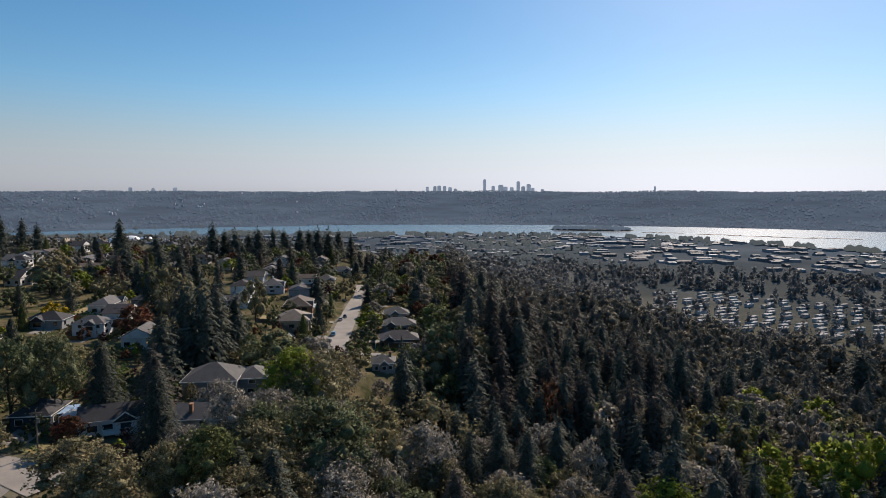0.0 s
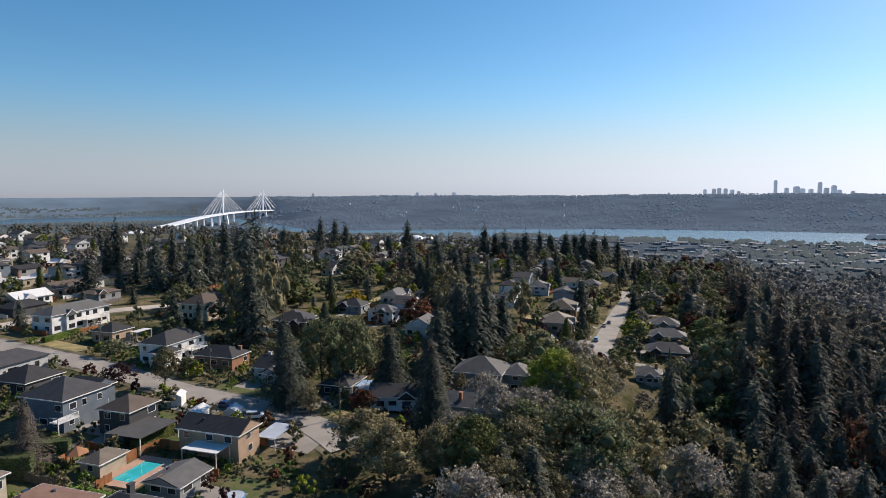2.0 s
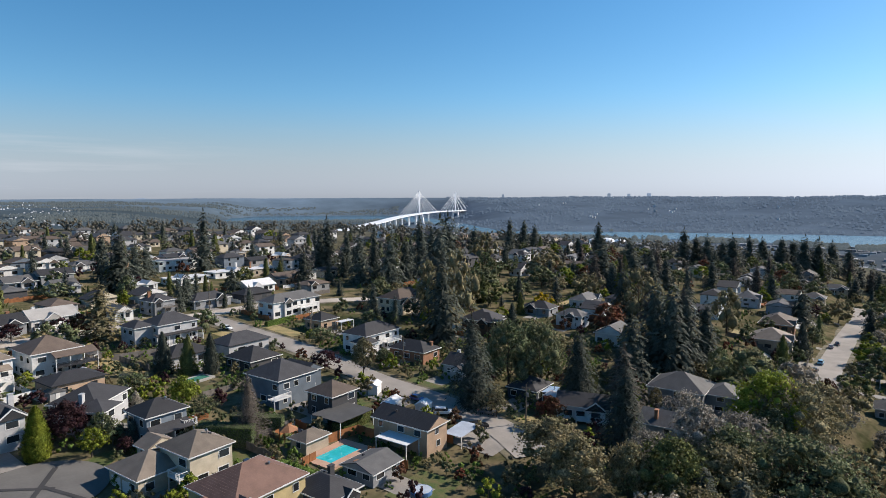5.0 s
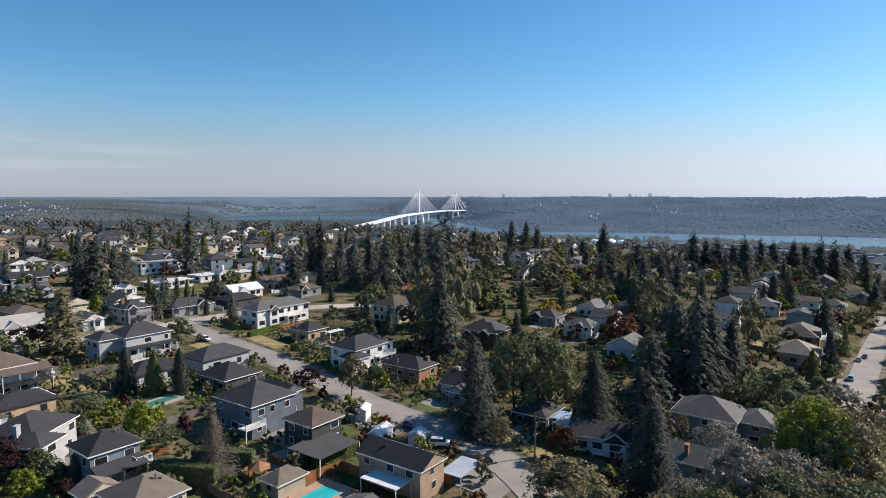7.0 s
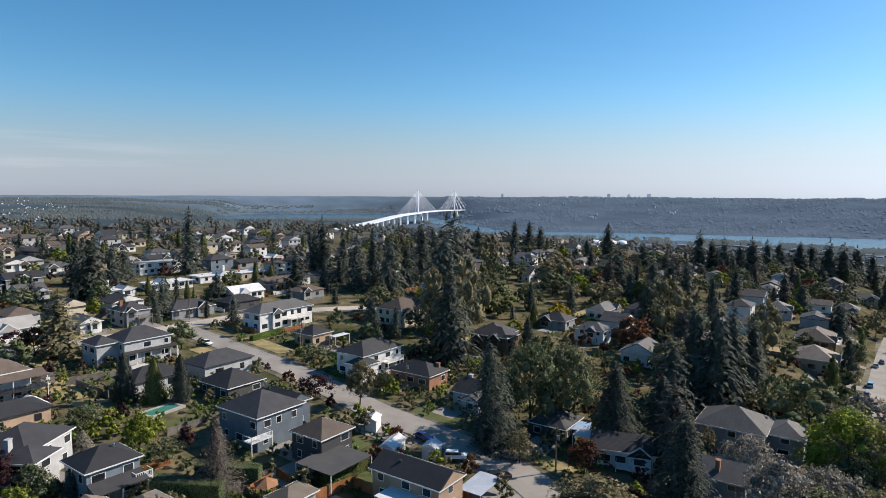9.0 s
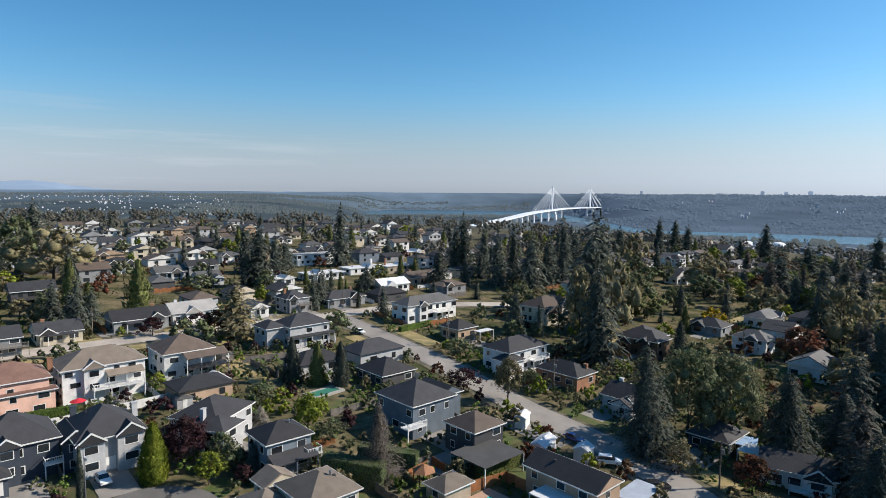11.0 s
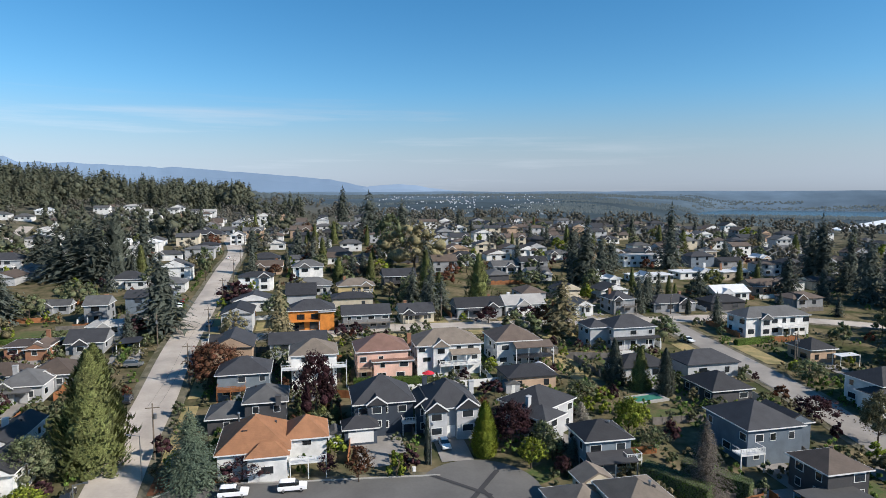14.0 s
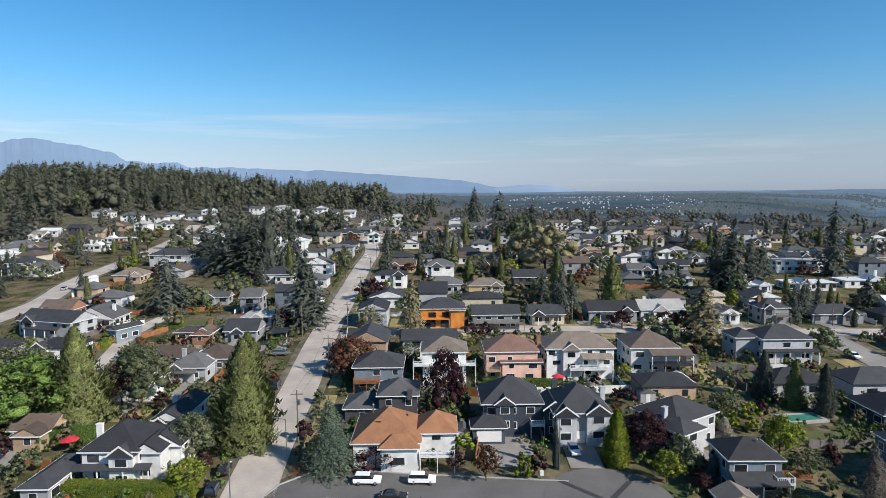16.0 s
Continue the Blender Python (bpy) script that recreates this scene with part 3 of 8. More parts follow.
def leafy_crown(seed, lobes, n, leaf, squat=1.0, low=0.25):
    """Lobes of leaf clumps on limbs, 1 m tall, with an uneven outline and holes."""
    rnd = random.Random(seed)
    q = []
    cs = []
    for i in range(lobes):
        a = i * 2.4 + rnd.uniform(-0.4, 0.4)
        t = (i + 0.5) / lobes
        z = low + 0.12 + (0.80 - low) * t
        rr = 0.29 * squat * math.sin(math.pi * min(1, 0.25 + 0.70 * t)) * rnd.uniform(0.7, 1.15)
        cs.append((Vector((math.cos(a) * rr, math.sin(a) * rr, z)), rnd.uniform(0.10, 0.20) * (1.15 - 0.5 * t)))
    mid = Vector((0, 0, 0.5 * (1 + low)))
    cs = [(c, R * max(0.8, squat ** 0.5)) for c, R in cs]
    clumps = 9 if n > 1500 else 6 if n > 500 else 4
    per = max(1, n // (lobes * clumps))
    for c, R in cs:
        for k in range(clumps):
            u = Vector((rnd.gauss(0, 1), rnd.gauss(0, 1), rnd.gauss(0.35, 0.9))).normalized()
            head = c + u * R * rnd.uniform(0.62, 1.08)
            wide = R * rnd.uniform(0.22, 0.44)
            for _ in range(per):
                g = Vector((rnd.gauss(0, 1), rnd.gauss(0, 1), rnd.gauss(0, 0.8))).normalized()
                p = head + g * wide * rnd.uniform(0.5, 1.35)
                if rnd.random() < 0.4:
                    p = c + Vector((rnd.gauss(0, 1), rnd.gauss(0, 1), rnd.gauss(0.2, 1))).normalized() * R * rnd.uniform(0.6, 1.1)
                tang = (g.cross(Vector((rnd.gauss(0, 1), rnd.gauss(0, 1), rnd.gauss(0, 1))))).normalized()
                b = (g.cross(tang) + g * rnd.uniform(-0.9, 0.9)).normalized()
                s = leaf * rnd.uniform(0.65, 1.4)
                q.append((p, tang * s, b * s, g * 0.8 + u + (p - mid) * 1.5))
    return crown_mesh("leafy_crown", q, [(c, R * k, R * k, R * k * 0.9) for c, R in cs for k in (0.46 if n > 600 else 0.66 if n > 300 else 0.84,)], 5 if n > 500 else 4, 0.62 if n > 1400 else 0.8 if n > 600 else 1.05)


def trunk_mesh(name, height, r0, limbs, seed):
    """A tapered, slightly bent trunk with limbs, 1 m tall."""
    rnd = random.Random(seed)
    bm = bmesh.new()

    def tube(p, q, ra, rb, n=6):
        d = (q - p).normalized()
        s = d.orthogonal().normalized()
        w = d.cross(s)
        rings = []
        for c, r in ((p, ra), (q, rb)):
            rings.append([bm.verts.new(c + (s * math.cos(6.283 * k / n) + w * math.sin(6.283 * k / n)) * r) for k in range(n)])
        for k in range(n):
            bm.faces.new((rings[0][k], rings[0][(k + 1) % n], rings[1][(k + 1) % n], rings[1][k]))

    p = Vector((0, 0, -0.03))
    pts = [p]
    for i in range(1, 5):
        pts.append(Vector((rnd.uniform(-0.01, 0.01), rnd.uniform(-0.01, 0.01), height * i / 4)))
    for i in range(4):
        tube(pts[i], pts[i + 1], r0 * (1 - i * 0.23), r0 * (1 - (i + 1) * 0.23))
    for k in range(limbs):
        b = pts[1 + k % 3]
        a = k * 2.4 + rnd.random()
        e = b + Vector((math.cos(a) * 0.2, math.sin(a) * 0.2, rnd.uniform(0.12, 0.28)))
        tube(b, e, r0 * 0.45, r0 * 0.12, 5)
    me = bpy.data.meshes.new(name)
    bm.to_mesh(me)
    bm.free()
    me.materials.append(M["bark"])
    return me


FIR = [fir_crown(11, 0.25, 300, 10, 0.55, 0.06), fir_crown(12, 0.22, 290, 10, 0.7, 0.10, 0.58), fir_crown(13, 0.27, 300, 10, 0.45, 0.04, 0.74), fir_crown(14, 0.24, 270, 10, 0.6, 0.16, 0.6)]
BIGFIR = [fir_crown(15, 0.31, 380, 11, 0.5, 0.03, 0.66, 0.9), fir_crown(16, 0.28, 380, 11, 0.6, 0.05, 0.56, 0.9), fir_crown(17, 0.30, 360, 11, 0.45, 0.10, 0.6, 0.9)]
SPRUCE = [fir_crown(18, 0.30, 560, 13, 0.42, 0.02, 0.8, 0.62), fir_crown(19, 0.28, 540, 13, 0.5, 0.03, 0.74, 0.62)]
COLUMN = [column_crown(21, 0.10, 2400), column_crown(22, 0.17, 3600), column_crown(23, 0.14, 3000)]
CONE = [column_crown(24, 0.26, 5200, 0.0, 0.72, 0.95, 0.5), column_crown(25, 0.23, 5200, 0.01, 0.62, 0.95, 0.55)]
LEAFY_HI = [leafy_crown(35, 27, 4400, 0.0135, 1.0), leafy_crown(36, 32, 4600, 0.013, 1.3, 0.18), leafy_crown(37, 36, 4800, 0.013, 1.5, 0.15)]
LEAFY = [leafy_crown(31, 17, 1500, 0.021), leafy_crown(32, 20, 1600, 0.020, 1.25, 0.2), leafy_crown(33, 15, 1450, 0.021, 0.85), leafy_crown(34, 22, 1700, 0.019, 1.45, 0.16)]
FIR_LO = [fir_crown(61, 0.25, 110, 7, 0.55, 0.06, 0.66, 1.75, 5), fir_crown(62, 0.22, 110, 7, 0.7, 0.10, 0.58, 1.75, 5), fir_crown(63, 0.27, 110, 7, 0.45, 0.04, 0.74, 1.75, 5), fir_crown(64, 0.24, 100, 7, 0.5, 0.12, 0.52, 1.75, 5)]
BIGFIR_LO = [fir_crown(65, 0.31, 130, 7, 0.5, 0.03, 0.64, 1.75, 5), fir_crown(66, 0.28, 130, 7, 0.6, 0.05, 0.55, 1.75, 5)]
LEAFY_LO = [leafy_crown(71, 13, 560, 0.028), leafy_crown(72, 15, 590, 0.027, 1.25, 0.2), leafy_crown(73, 12, 520, 0.028, 0.85), leafy_crown(74, 16, 598, 0.026, 1.4, 0.16)]
LEAFY_XS = [leafy_crown(81, 8, 160, 0.058), leafy_crown(82, 9, 180, 0.055, 1.25, 0.15)]
FIR_XS = [fir_crown(67, 0.22, 26, 4, 0.6, 0.06, 0.64, 3.6, 3), fir_crown(68, 0.25, 26, 4, 0.5, 0.05, 0.7, 3.6, 3), fir_crown(69, 0.19, 26, 4, 0.6, 0.1, 0.58, 3.6, 3)]
LEAFY_XXS = [leafy_crown(83, 6, 96, 0.048), leafy_crown(84, 7, 112, 0.046, 1.25, 0.15), leafy_crown(85, 5, 80, 0.048, 0.9)]
LEAFY_S = [leafy_crown(86, 8, 256, 0.034), leafy_crown(87, 9, 252, 0.033, 1.25, 0.15)]
FIR_S = [fir_crown(58, 0.25, 56, 5, 0.6, 0.06, 0.66, 2.5, 4), fir_crown(59, 0.22, 56, 5, 0.5, 0.05, 0.58, 2.5, 4)]
BUSH_XS = [leafy_crown(45, 2, 48, 0.13, 1.4, -0.1), leafy_crown(46, 3, 60, 0.12, 1.6, -0.1)]
COLUMN_LO = [column_crown(91, 0.12, 520, size=2.1), column_crown(92, 0.16, 640, size=2.1)]
CONE_LO = [column_crown(93, 0.25, 900, 0.0, 0.7, 2.0, 0.55), column_crown(94, 0.22, 900, 0.0, 0.6, 2.0, 0.55)]
BUSH = [leafy_crown(41, 7, 504, 0.046, 1.5, -0.05), leafy_crown(42, 9, 594, 0.043, 1.8, -0.08)]
BUSH_LO = [leafy_crown(43, 5, 200, 0.062, 1.5, -0.05), leafy_crown(44, 6, 216, 0.058, 1.8, -0.08)]
T_FIR, T_LEAF, T_BUSH = trunk_mesh("fir_trunk", 0.9, 0.014, 0, 1), trunk_mesh("leaf_trunk", 0.75, 0.022, 7, 2), trunk_mesh("bush_stem", 0.5, 0.02, 4, 3)
tree_rnd = random.Random(77)
PLANTED = []
LOOK = {"spruce": "grey-green spruce with layered spreading boughs", "fir": "dark green fir with drooping boughs", "cedar": "dense green-brown cedar with a pointed crown",
        "green": "leafy green tree in a garden", "lime": "yellow-green tree turning in autumn", "gold": "bright golden-yellow autumn tree",
        "rust": "rust-red autumn tree beside a house", "brownfir": "brown-tinged fir with ragged boughs", "plum": "dark purple-leaved tree beside the houses", "olive": "olive-brown tree turning in autumn",
        "silver": "pale silvery-leaved tree at the wood's edge", "hedge": "clipped green garden shrub"}


def tree(shape, x, y, h, leaf, wide=1.0, where=""):
    """shape: fir, bigfir, spruce, column, cone, leafy or bush. h: metres. wide: how much broader than usual."""
    PLANTED.append((x, y, h * wide * 0.3))
    sets = {"spruce": (SPRUCE, T_FIR), "fir": (FIR, T_FIR), "bigfir": (BIGFIR, T_FIR), "column": (COLUMN, T_FIR), "cone": (CONE, T_FIR), "leafy": (LEAFY, T_LEAF), "bush": (BUSH, T_BUSH)}
    if min(math.hypot(x, y), math.hypot(x + 23, y - 16)) > (185 if shape == "leafy" else 165) and shape != "bush":
        sets = {"fir": (FIR_LO, T_FIR), "bigfir": (BIGFIR_LO, T_FIR), "column": (COLUMN_LO, T_FIR), "cone": (CONE_LO, T_FIR), "leafy": (LEAFY_LO, T_LEAF)}
    crowns, trunk = sets[shape]
    if "fir" in shape:
        wide = max(0.92, wide * 1.25)
    if shape == "leafy" and h > 8 and min(math.hypot(x, y), math.hypot(x + 23, y - 16)) < 165:
        crowns = LEAFY_HI
    base = new("shrub" if shape == "bush" else "tree")
    k = tree_rnd.randrange(len(crowns))
    base.matrix_basis = Matrix.LocRotScale((x, y, ground_z(x, y) - 0.05), Euler((tree_rnd.uniform(-0.03, 0.03), tree_rnd.uniform(-0.03, 0.03), tree_rnd.random() * 6.28)),
                                           (h * wide, h * wide, h))
    for nm, me, mat in (("trunk", trunk, M["bark"]), ("crown", crowns[k], M[leaf])):
        o = new(nm, me)
        o.parent = base
        o.material_slots[0].link = "OBJECT"
        o.material_slots[0].material = mat
    tagged(base, LOOK[leaf] + (" " + where if where else ""), "shrub" if shape == "bush" else "tree", group="shrubs" if shape == "bush" else "trees")
    return base


def joined_trees(name, rows, label):
    """Many trees as one object per leaf colour: rows of (shape, x, y, h, leaf, wide)."""
    sets = {"fir": (FIR_LO, T_FIR), "bigfir": (BIGFIR_LO, T_FIR), "column": (COLUMN_LO, T_FIR), "cone": (CONE_LO, T_FIR), "leafy": (LEAFY_LO, T_LEAF), "bush": (BUSH_LO, T_BUSH)}
    for leaf in sorted({r[4] for r in rows}):
        co, idx, tot, mat, nor = [], [], [], [], []
        base = 0
        for shape, x, y, h, lf, wide in rows:
            if lf != leaf:
                continue
            crowns, trunk = sets[shape]
            if shape == "bush" and wide < 0.9:
                crowns = BUSH_XS
            if shape == "leafy" and h < 8:
                crowns = LEAFY_XS
            elif shape == "leafy" and y > 60 and x > -30 and math.hypot(x, y) < 205:
                crowns = LEAFY
            if shape == "leafy" and h < 8:
                trunk = T_FIR
            for mi, me in ((0, crowns[tree_rnd.randrange(len(crowns))]), (1, trunk))[:1 if shape == "bush" else 2]:
                n = len(me.vertices)
                a = np.empty(n * 3)
                me.vertices.foreach_get("co", a)
                a = a.reshape(n, 3) * (h * wide, h * wide, h)
                t = tree_rnd.random() * 6.283
                c, s_ = math.cos(t), math.sin(t)
                a = np.stack([a[:, 0] * c - a[:, 1] * s_ + x, a[:, 0] * s_ + a[:, 1] * c + y, a[:, 2] + ground_z(x, y) - 0.05], 1)
                li = np.empty(len(me.loops), dtype=np.int32)
                me.loops.foreach_get("vertex_index", li)
                lt = np.empty(len(me.polygons), dtype=np.int32)
                me.polygons.foreach_get("loop_total", lt)
                co.append(a)
                if me.name in NORMALS:
                    g = NORMALS[me.name]
                else:
                    g = np.empty(n * 3)
                    me.vertices.foreach_get("normal", g)
                    g = g.reshape(n, 3)
                nor.append(np.stack([g[:, 0] * c - g[:, 1] * s_, g[:, 0] * s_ + g[:, 1] * c, g[:, 2]], 1))
                idx.append(li + base)
                tot.append(lt)
                mat.append(np.full(len(lt), mi, dtype=np.int32))
                base += n
        co, idx, tot, mat = np.concatenate(co), np.concatenate(idx), np.concatenate(tot), np.concatenate(mat)
        me = bpy.data.meshes.new(name)
        me.vertices.add(len(co))
        me.vertices.foreach_set("co", co.ravel())
        me.loops.add(len(idx))
        me.loops.foreach_set("vertex_index", idx)
        me.polygons.add(len(tot))
        me.polygons.foreach_set("loop_start", np.concatenate([[0], np.cumsum(tot)[:-1]]).astype(np.int32))
        me.polygons.foreach_set("loop_total", tot)
        me.materials.append(M[leaf])
        me.materials.append(M["bark"])
        me.polygons.foreach_set("material_index", mat)
        me.update(calc_edges=True)
        soft_normals(me, np.concatenate(nor))
        tagged(new(name, me), label + " with " + {"fir": "dark needles", "cedar": "green sprays", "green": "green leaves", "lime": "yellow-green leaves", "gold": "golden leaves",
               "rust": "rust-red leaves", "plum": "purple leaves", "olive": "olive-brown leaves", "silver": "silvery leaves", "hedge": "clipped leaves", "brownfir": "brown-tinged needles"}[leaf], "trees", kind="stuff")


# ---------------------------------------------------------------- houses
WIN_FRAME = box_mesh("window_frame", -0.5, -0.04, 0, 0.5, 0.04, 1, M["trim"])
WIN_PANE = box_mesh("pane", -0.5, -0.05, 0, 0.5, 0.05, 1, M["glass"])
DOOR = box_mesh("door", -0.5, -0.05, 0, 0.5, 0.05, 1, M["trim"])


def roof_mesh(bm, x0, y0, x1, y1, z, pitch, kind, over=0.5, thick=0.22):
    """A solid roof with eaves over the rectangle; kinds: hip, gable_x (ridge along x), gable_y, flat, shed."""
    x0, y0, x1, y1 = x0 - over, y0 - over, x1 + over, y1 + over
    w, d = x1 - x0, y1 - y0
    low = [(x0, y0, z), (x1, y0, z), (x1, y1, z), (x0, y1, z)]
    eave = [(a, b, z + thick) for a, b, _ in low]
    vl = [bm.verts.new(c) for c in low]
    ve = [bm.verts.new(c) for c in eave]
    bm.faces.new(vl[::-1])
    for i in range(4):
        bm.faces.new((vl[i], vl[(i + 1) % 4], ve[(i + 1) % 4], ve[i]))
    top = z + thick
    if kind == "flat":
        bm.faces.new(ve)
        return top
    if kind == "hip":
        rise = pitch * min(w, d) / 2
        if w >= d:
            r = [bm.verts.new((x0 + d / 2, (y0 + y1) / 2, top + rise)), bm.verts.new((x1 - d / 2 + 0.01, (y0 + y1) / 2, top + rise))]
            for f in ((ve[0], ve[1], r[1], r[0]), (ve[1], ve[2], r[1]), (ve[2], ve[3], r[0], r[1]), (ve[3], ve[0], r[0])):
                bm.faces.new(f)
        else:
            r = [bm.verts.new(((x0 + x1) / 2, y0 + w / 2, top + rise)), bm.verts.new(((x0 + x1) / 2, y1 - w / 2, top + rise))]
            for f in ((ve[0], ve[1], r[0]), (ve[1], ve[2], r[1], r[0]), (ve[2], ve[3], r[1]), (ve[3], ve[0], r[0], r[1])):
                bm.faces.new(f)
        return top + rise
    if kind == "gable_x":
        rise = pitch * d / 2
        r = [bm.verts.new((x0, (y0 + y1) / 2, top + rise)), bm.verts.new((x1, (y0 + y1) / 2, top + rise))]
        for f in ((ve[0], ve[1], r[1], r[0]), (ve[1], ve[2], r[1]), (ve[2], ve[3], r[0], r[1]), (ve[3], ve[0], r[0])):
            bm.faces.new(f)
        return top + rise
    rise = pitch * w / 2
    r = [bm.verts.new(((x0 + x1) / 2, y0, top + rise)), bm.verts.new(((x0 + x1) / 2, y1, top + rise))]
    for f in ((ve[0], ve[1], r[0]), (ve[1], ve[2], r[1], r[0]), (ve[2], ve[3], r[1]), (ve[3], ve[0], r[0], r[1])):
        bm.faces.new(f)
    return top + rise


def gable_fill(bm, x0, y0, x1, y1, z, pitch, kind):
    """The wall triangles under a gable, 6 cm thick, a little behind the roof's edge."""
    over = 0.5
    if kind == "gable_x":
        rise = pitch * (y1 - y0 + 2 * over) / 2 - pitch * over
        for xs in (x0, x1):
            a = [bm.verts.new((xs + s, yy, zz)) for s in ((-0.53,) if xs == x0 else (0.53,)) for yy, zz in ((y0, z + 0.2), (y1, z + 0.2), ((y0 + y1) / 2, z + 0.2 + rise))]
            bm.faces.new(a)
    if kind == "gable_y":
        rise = pitch * (x1 - x0 + 2 * over) / 2 - pitch * over
        for ys in (y0, y1):
            s = -0.53 if ys == y0 else 0.53
            bm.faces.new([bm.verts.new(c) for c in ((x0, ys + s, z + 0.2), (x1, ys + s, z + 0.2), ((x0 + x1) / 2, ys + s, z + 0.2 + rise))])


def window(parent, x, y, z, w, h, turn, fine):
    m = Matrix.LocRotScale((x, y, z), Euler((0, 0, radians(turn))), (w, 1, h))
    if not fine or parent.matrix_basis.translation.xy.length > 225:
        return share("window", WIN_PANE, parent, m)
    fr = share("window", WIN_FRAME, parent, m)
    share("pane", WIN_PANE, fr, Matrix.LocRotScale((0, 0, 0.08), None, (0.86, 1, 0.84)))
    return fr


house_rnd = random.Random(5)


def block(parent, x0, y0, x1, y1, z0, h, wall, roof, kind, pitch, trim, fine, sides="fblr", base=0.8):
    """One volume of a house: walls, roof, a fascia, and rows of windows on the named sides (f: front, -y)."""
    bm = bmesh.new()
    box(bm, x0, y0, z0 - base, x1, y1, z0 + h)
    if kind.startswith("gable"):
        gable_fill(bm, x0, y0, x1, y1, z0 + h, pitch, kind)
    part("wall", bm, M[wall], parent)
    bm = bmesh.new()
    roof_mesh(bm, x0, y0, x1, y1, z0 + h, pitch, kind)
    part("roof", bm, M[roof], parent)
    if fine:
        bm = bmesh.new()
        o, t = 0.5, 0.05
        a, b, c, d, lo, hi = x0 - o, y0 - o, x1 + o, y1 + o, z0 + h + 0.01, z0 + h + 0.235
        box(bm, a - t, b - t, lo, c + t, b - 0.004, hi)
        box(bm, a - t, d + 0.004, lo, c + t, d + t, hi)
        box(bm, a - t, b, lo, a - 0.004, d, hi)
        box(bm, c + 0.004, b, lo, c + t, d, hi)
        part("fascia", bm, M[trim], parent)
    storeys = max(1, int(round(h / 2.9)))
    for s in range(storeys):
        zz = z0 + s * h / storeys + 0.95
        hh = min(1.5, h / storeys - 1.2)
        for sd in sides:
            length = (x1 - x0) if sd in "fb" else (y1 - y0)
            n = max(1, int(length / (3.6 if fine else 5.5)))
            for k in range(n):
                if house_rnd.random() < 0.12:
                    continue
                u = (k + 0.5) / n + house_rnd.uniform(-0.06, 0.06)
                ww = house_rnd.choice((1.3, 1.8, 2.3)) if length > 5 else 1.4
                if sd == "f":
                    window(parent, x0 + u * length, y0 - 0.01, zz, ww, hh, 0, fine)
                elif sd == "b":
                    window(parent, x0 + u * length, y1 + 0.01, zz, ww, hh, 0, fine)
                elif sd == "l":
                    window(parent, x0 - 0.01, y0 + u * length, zz, ww, hh, 90, fine)
                else:
                    window(parent, x1 + 0.01, y0 + u * length, zz, ww, hh, 90, fine)


WALL_WORD = {"white": "white siding", "cream": "cream stucco", "peach": "peach stucco", "yellow": "yellow stucco", "beige": "beige siding", "grey": "grey siding",
             "lightgrey": "light grey siding", "bluegrey": "blue-grey siding", "blue": "dusty blue siding", "navy": "navy siding", "charcoal": "charcoal siding",
             "brown": "brown siding", "brick": "red-brown brick", "tan": "tan stucco", "orange": "orange sheathing"}
ROOF_WORD = {"r_dark": "dark grey shingle", "r_grey": "grey shingle", "r_brown": "brown shingle", "r_tan": "tan shingle", "r_clay": "orange-brown tiled",
             "r_rose": "rose-brown tiled", "r_white": "flat white", "r_gravel": "flat gravel"}


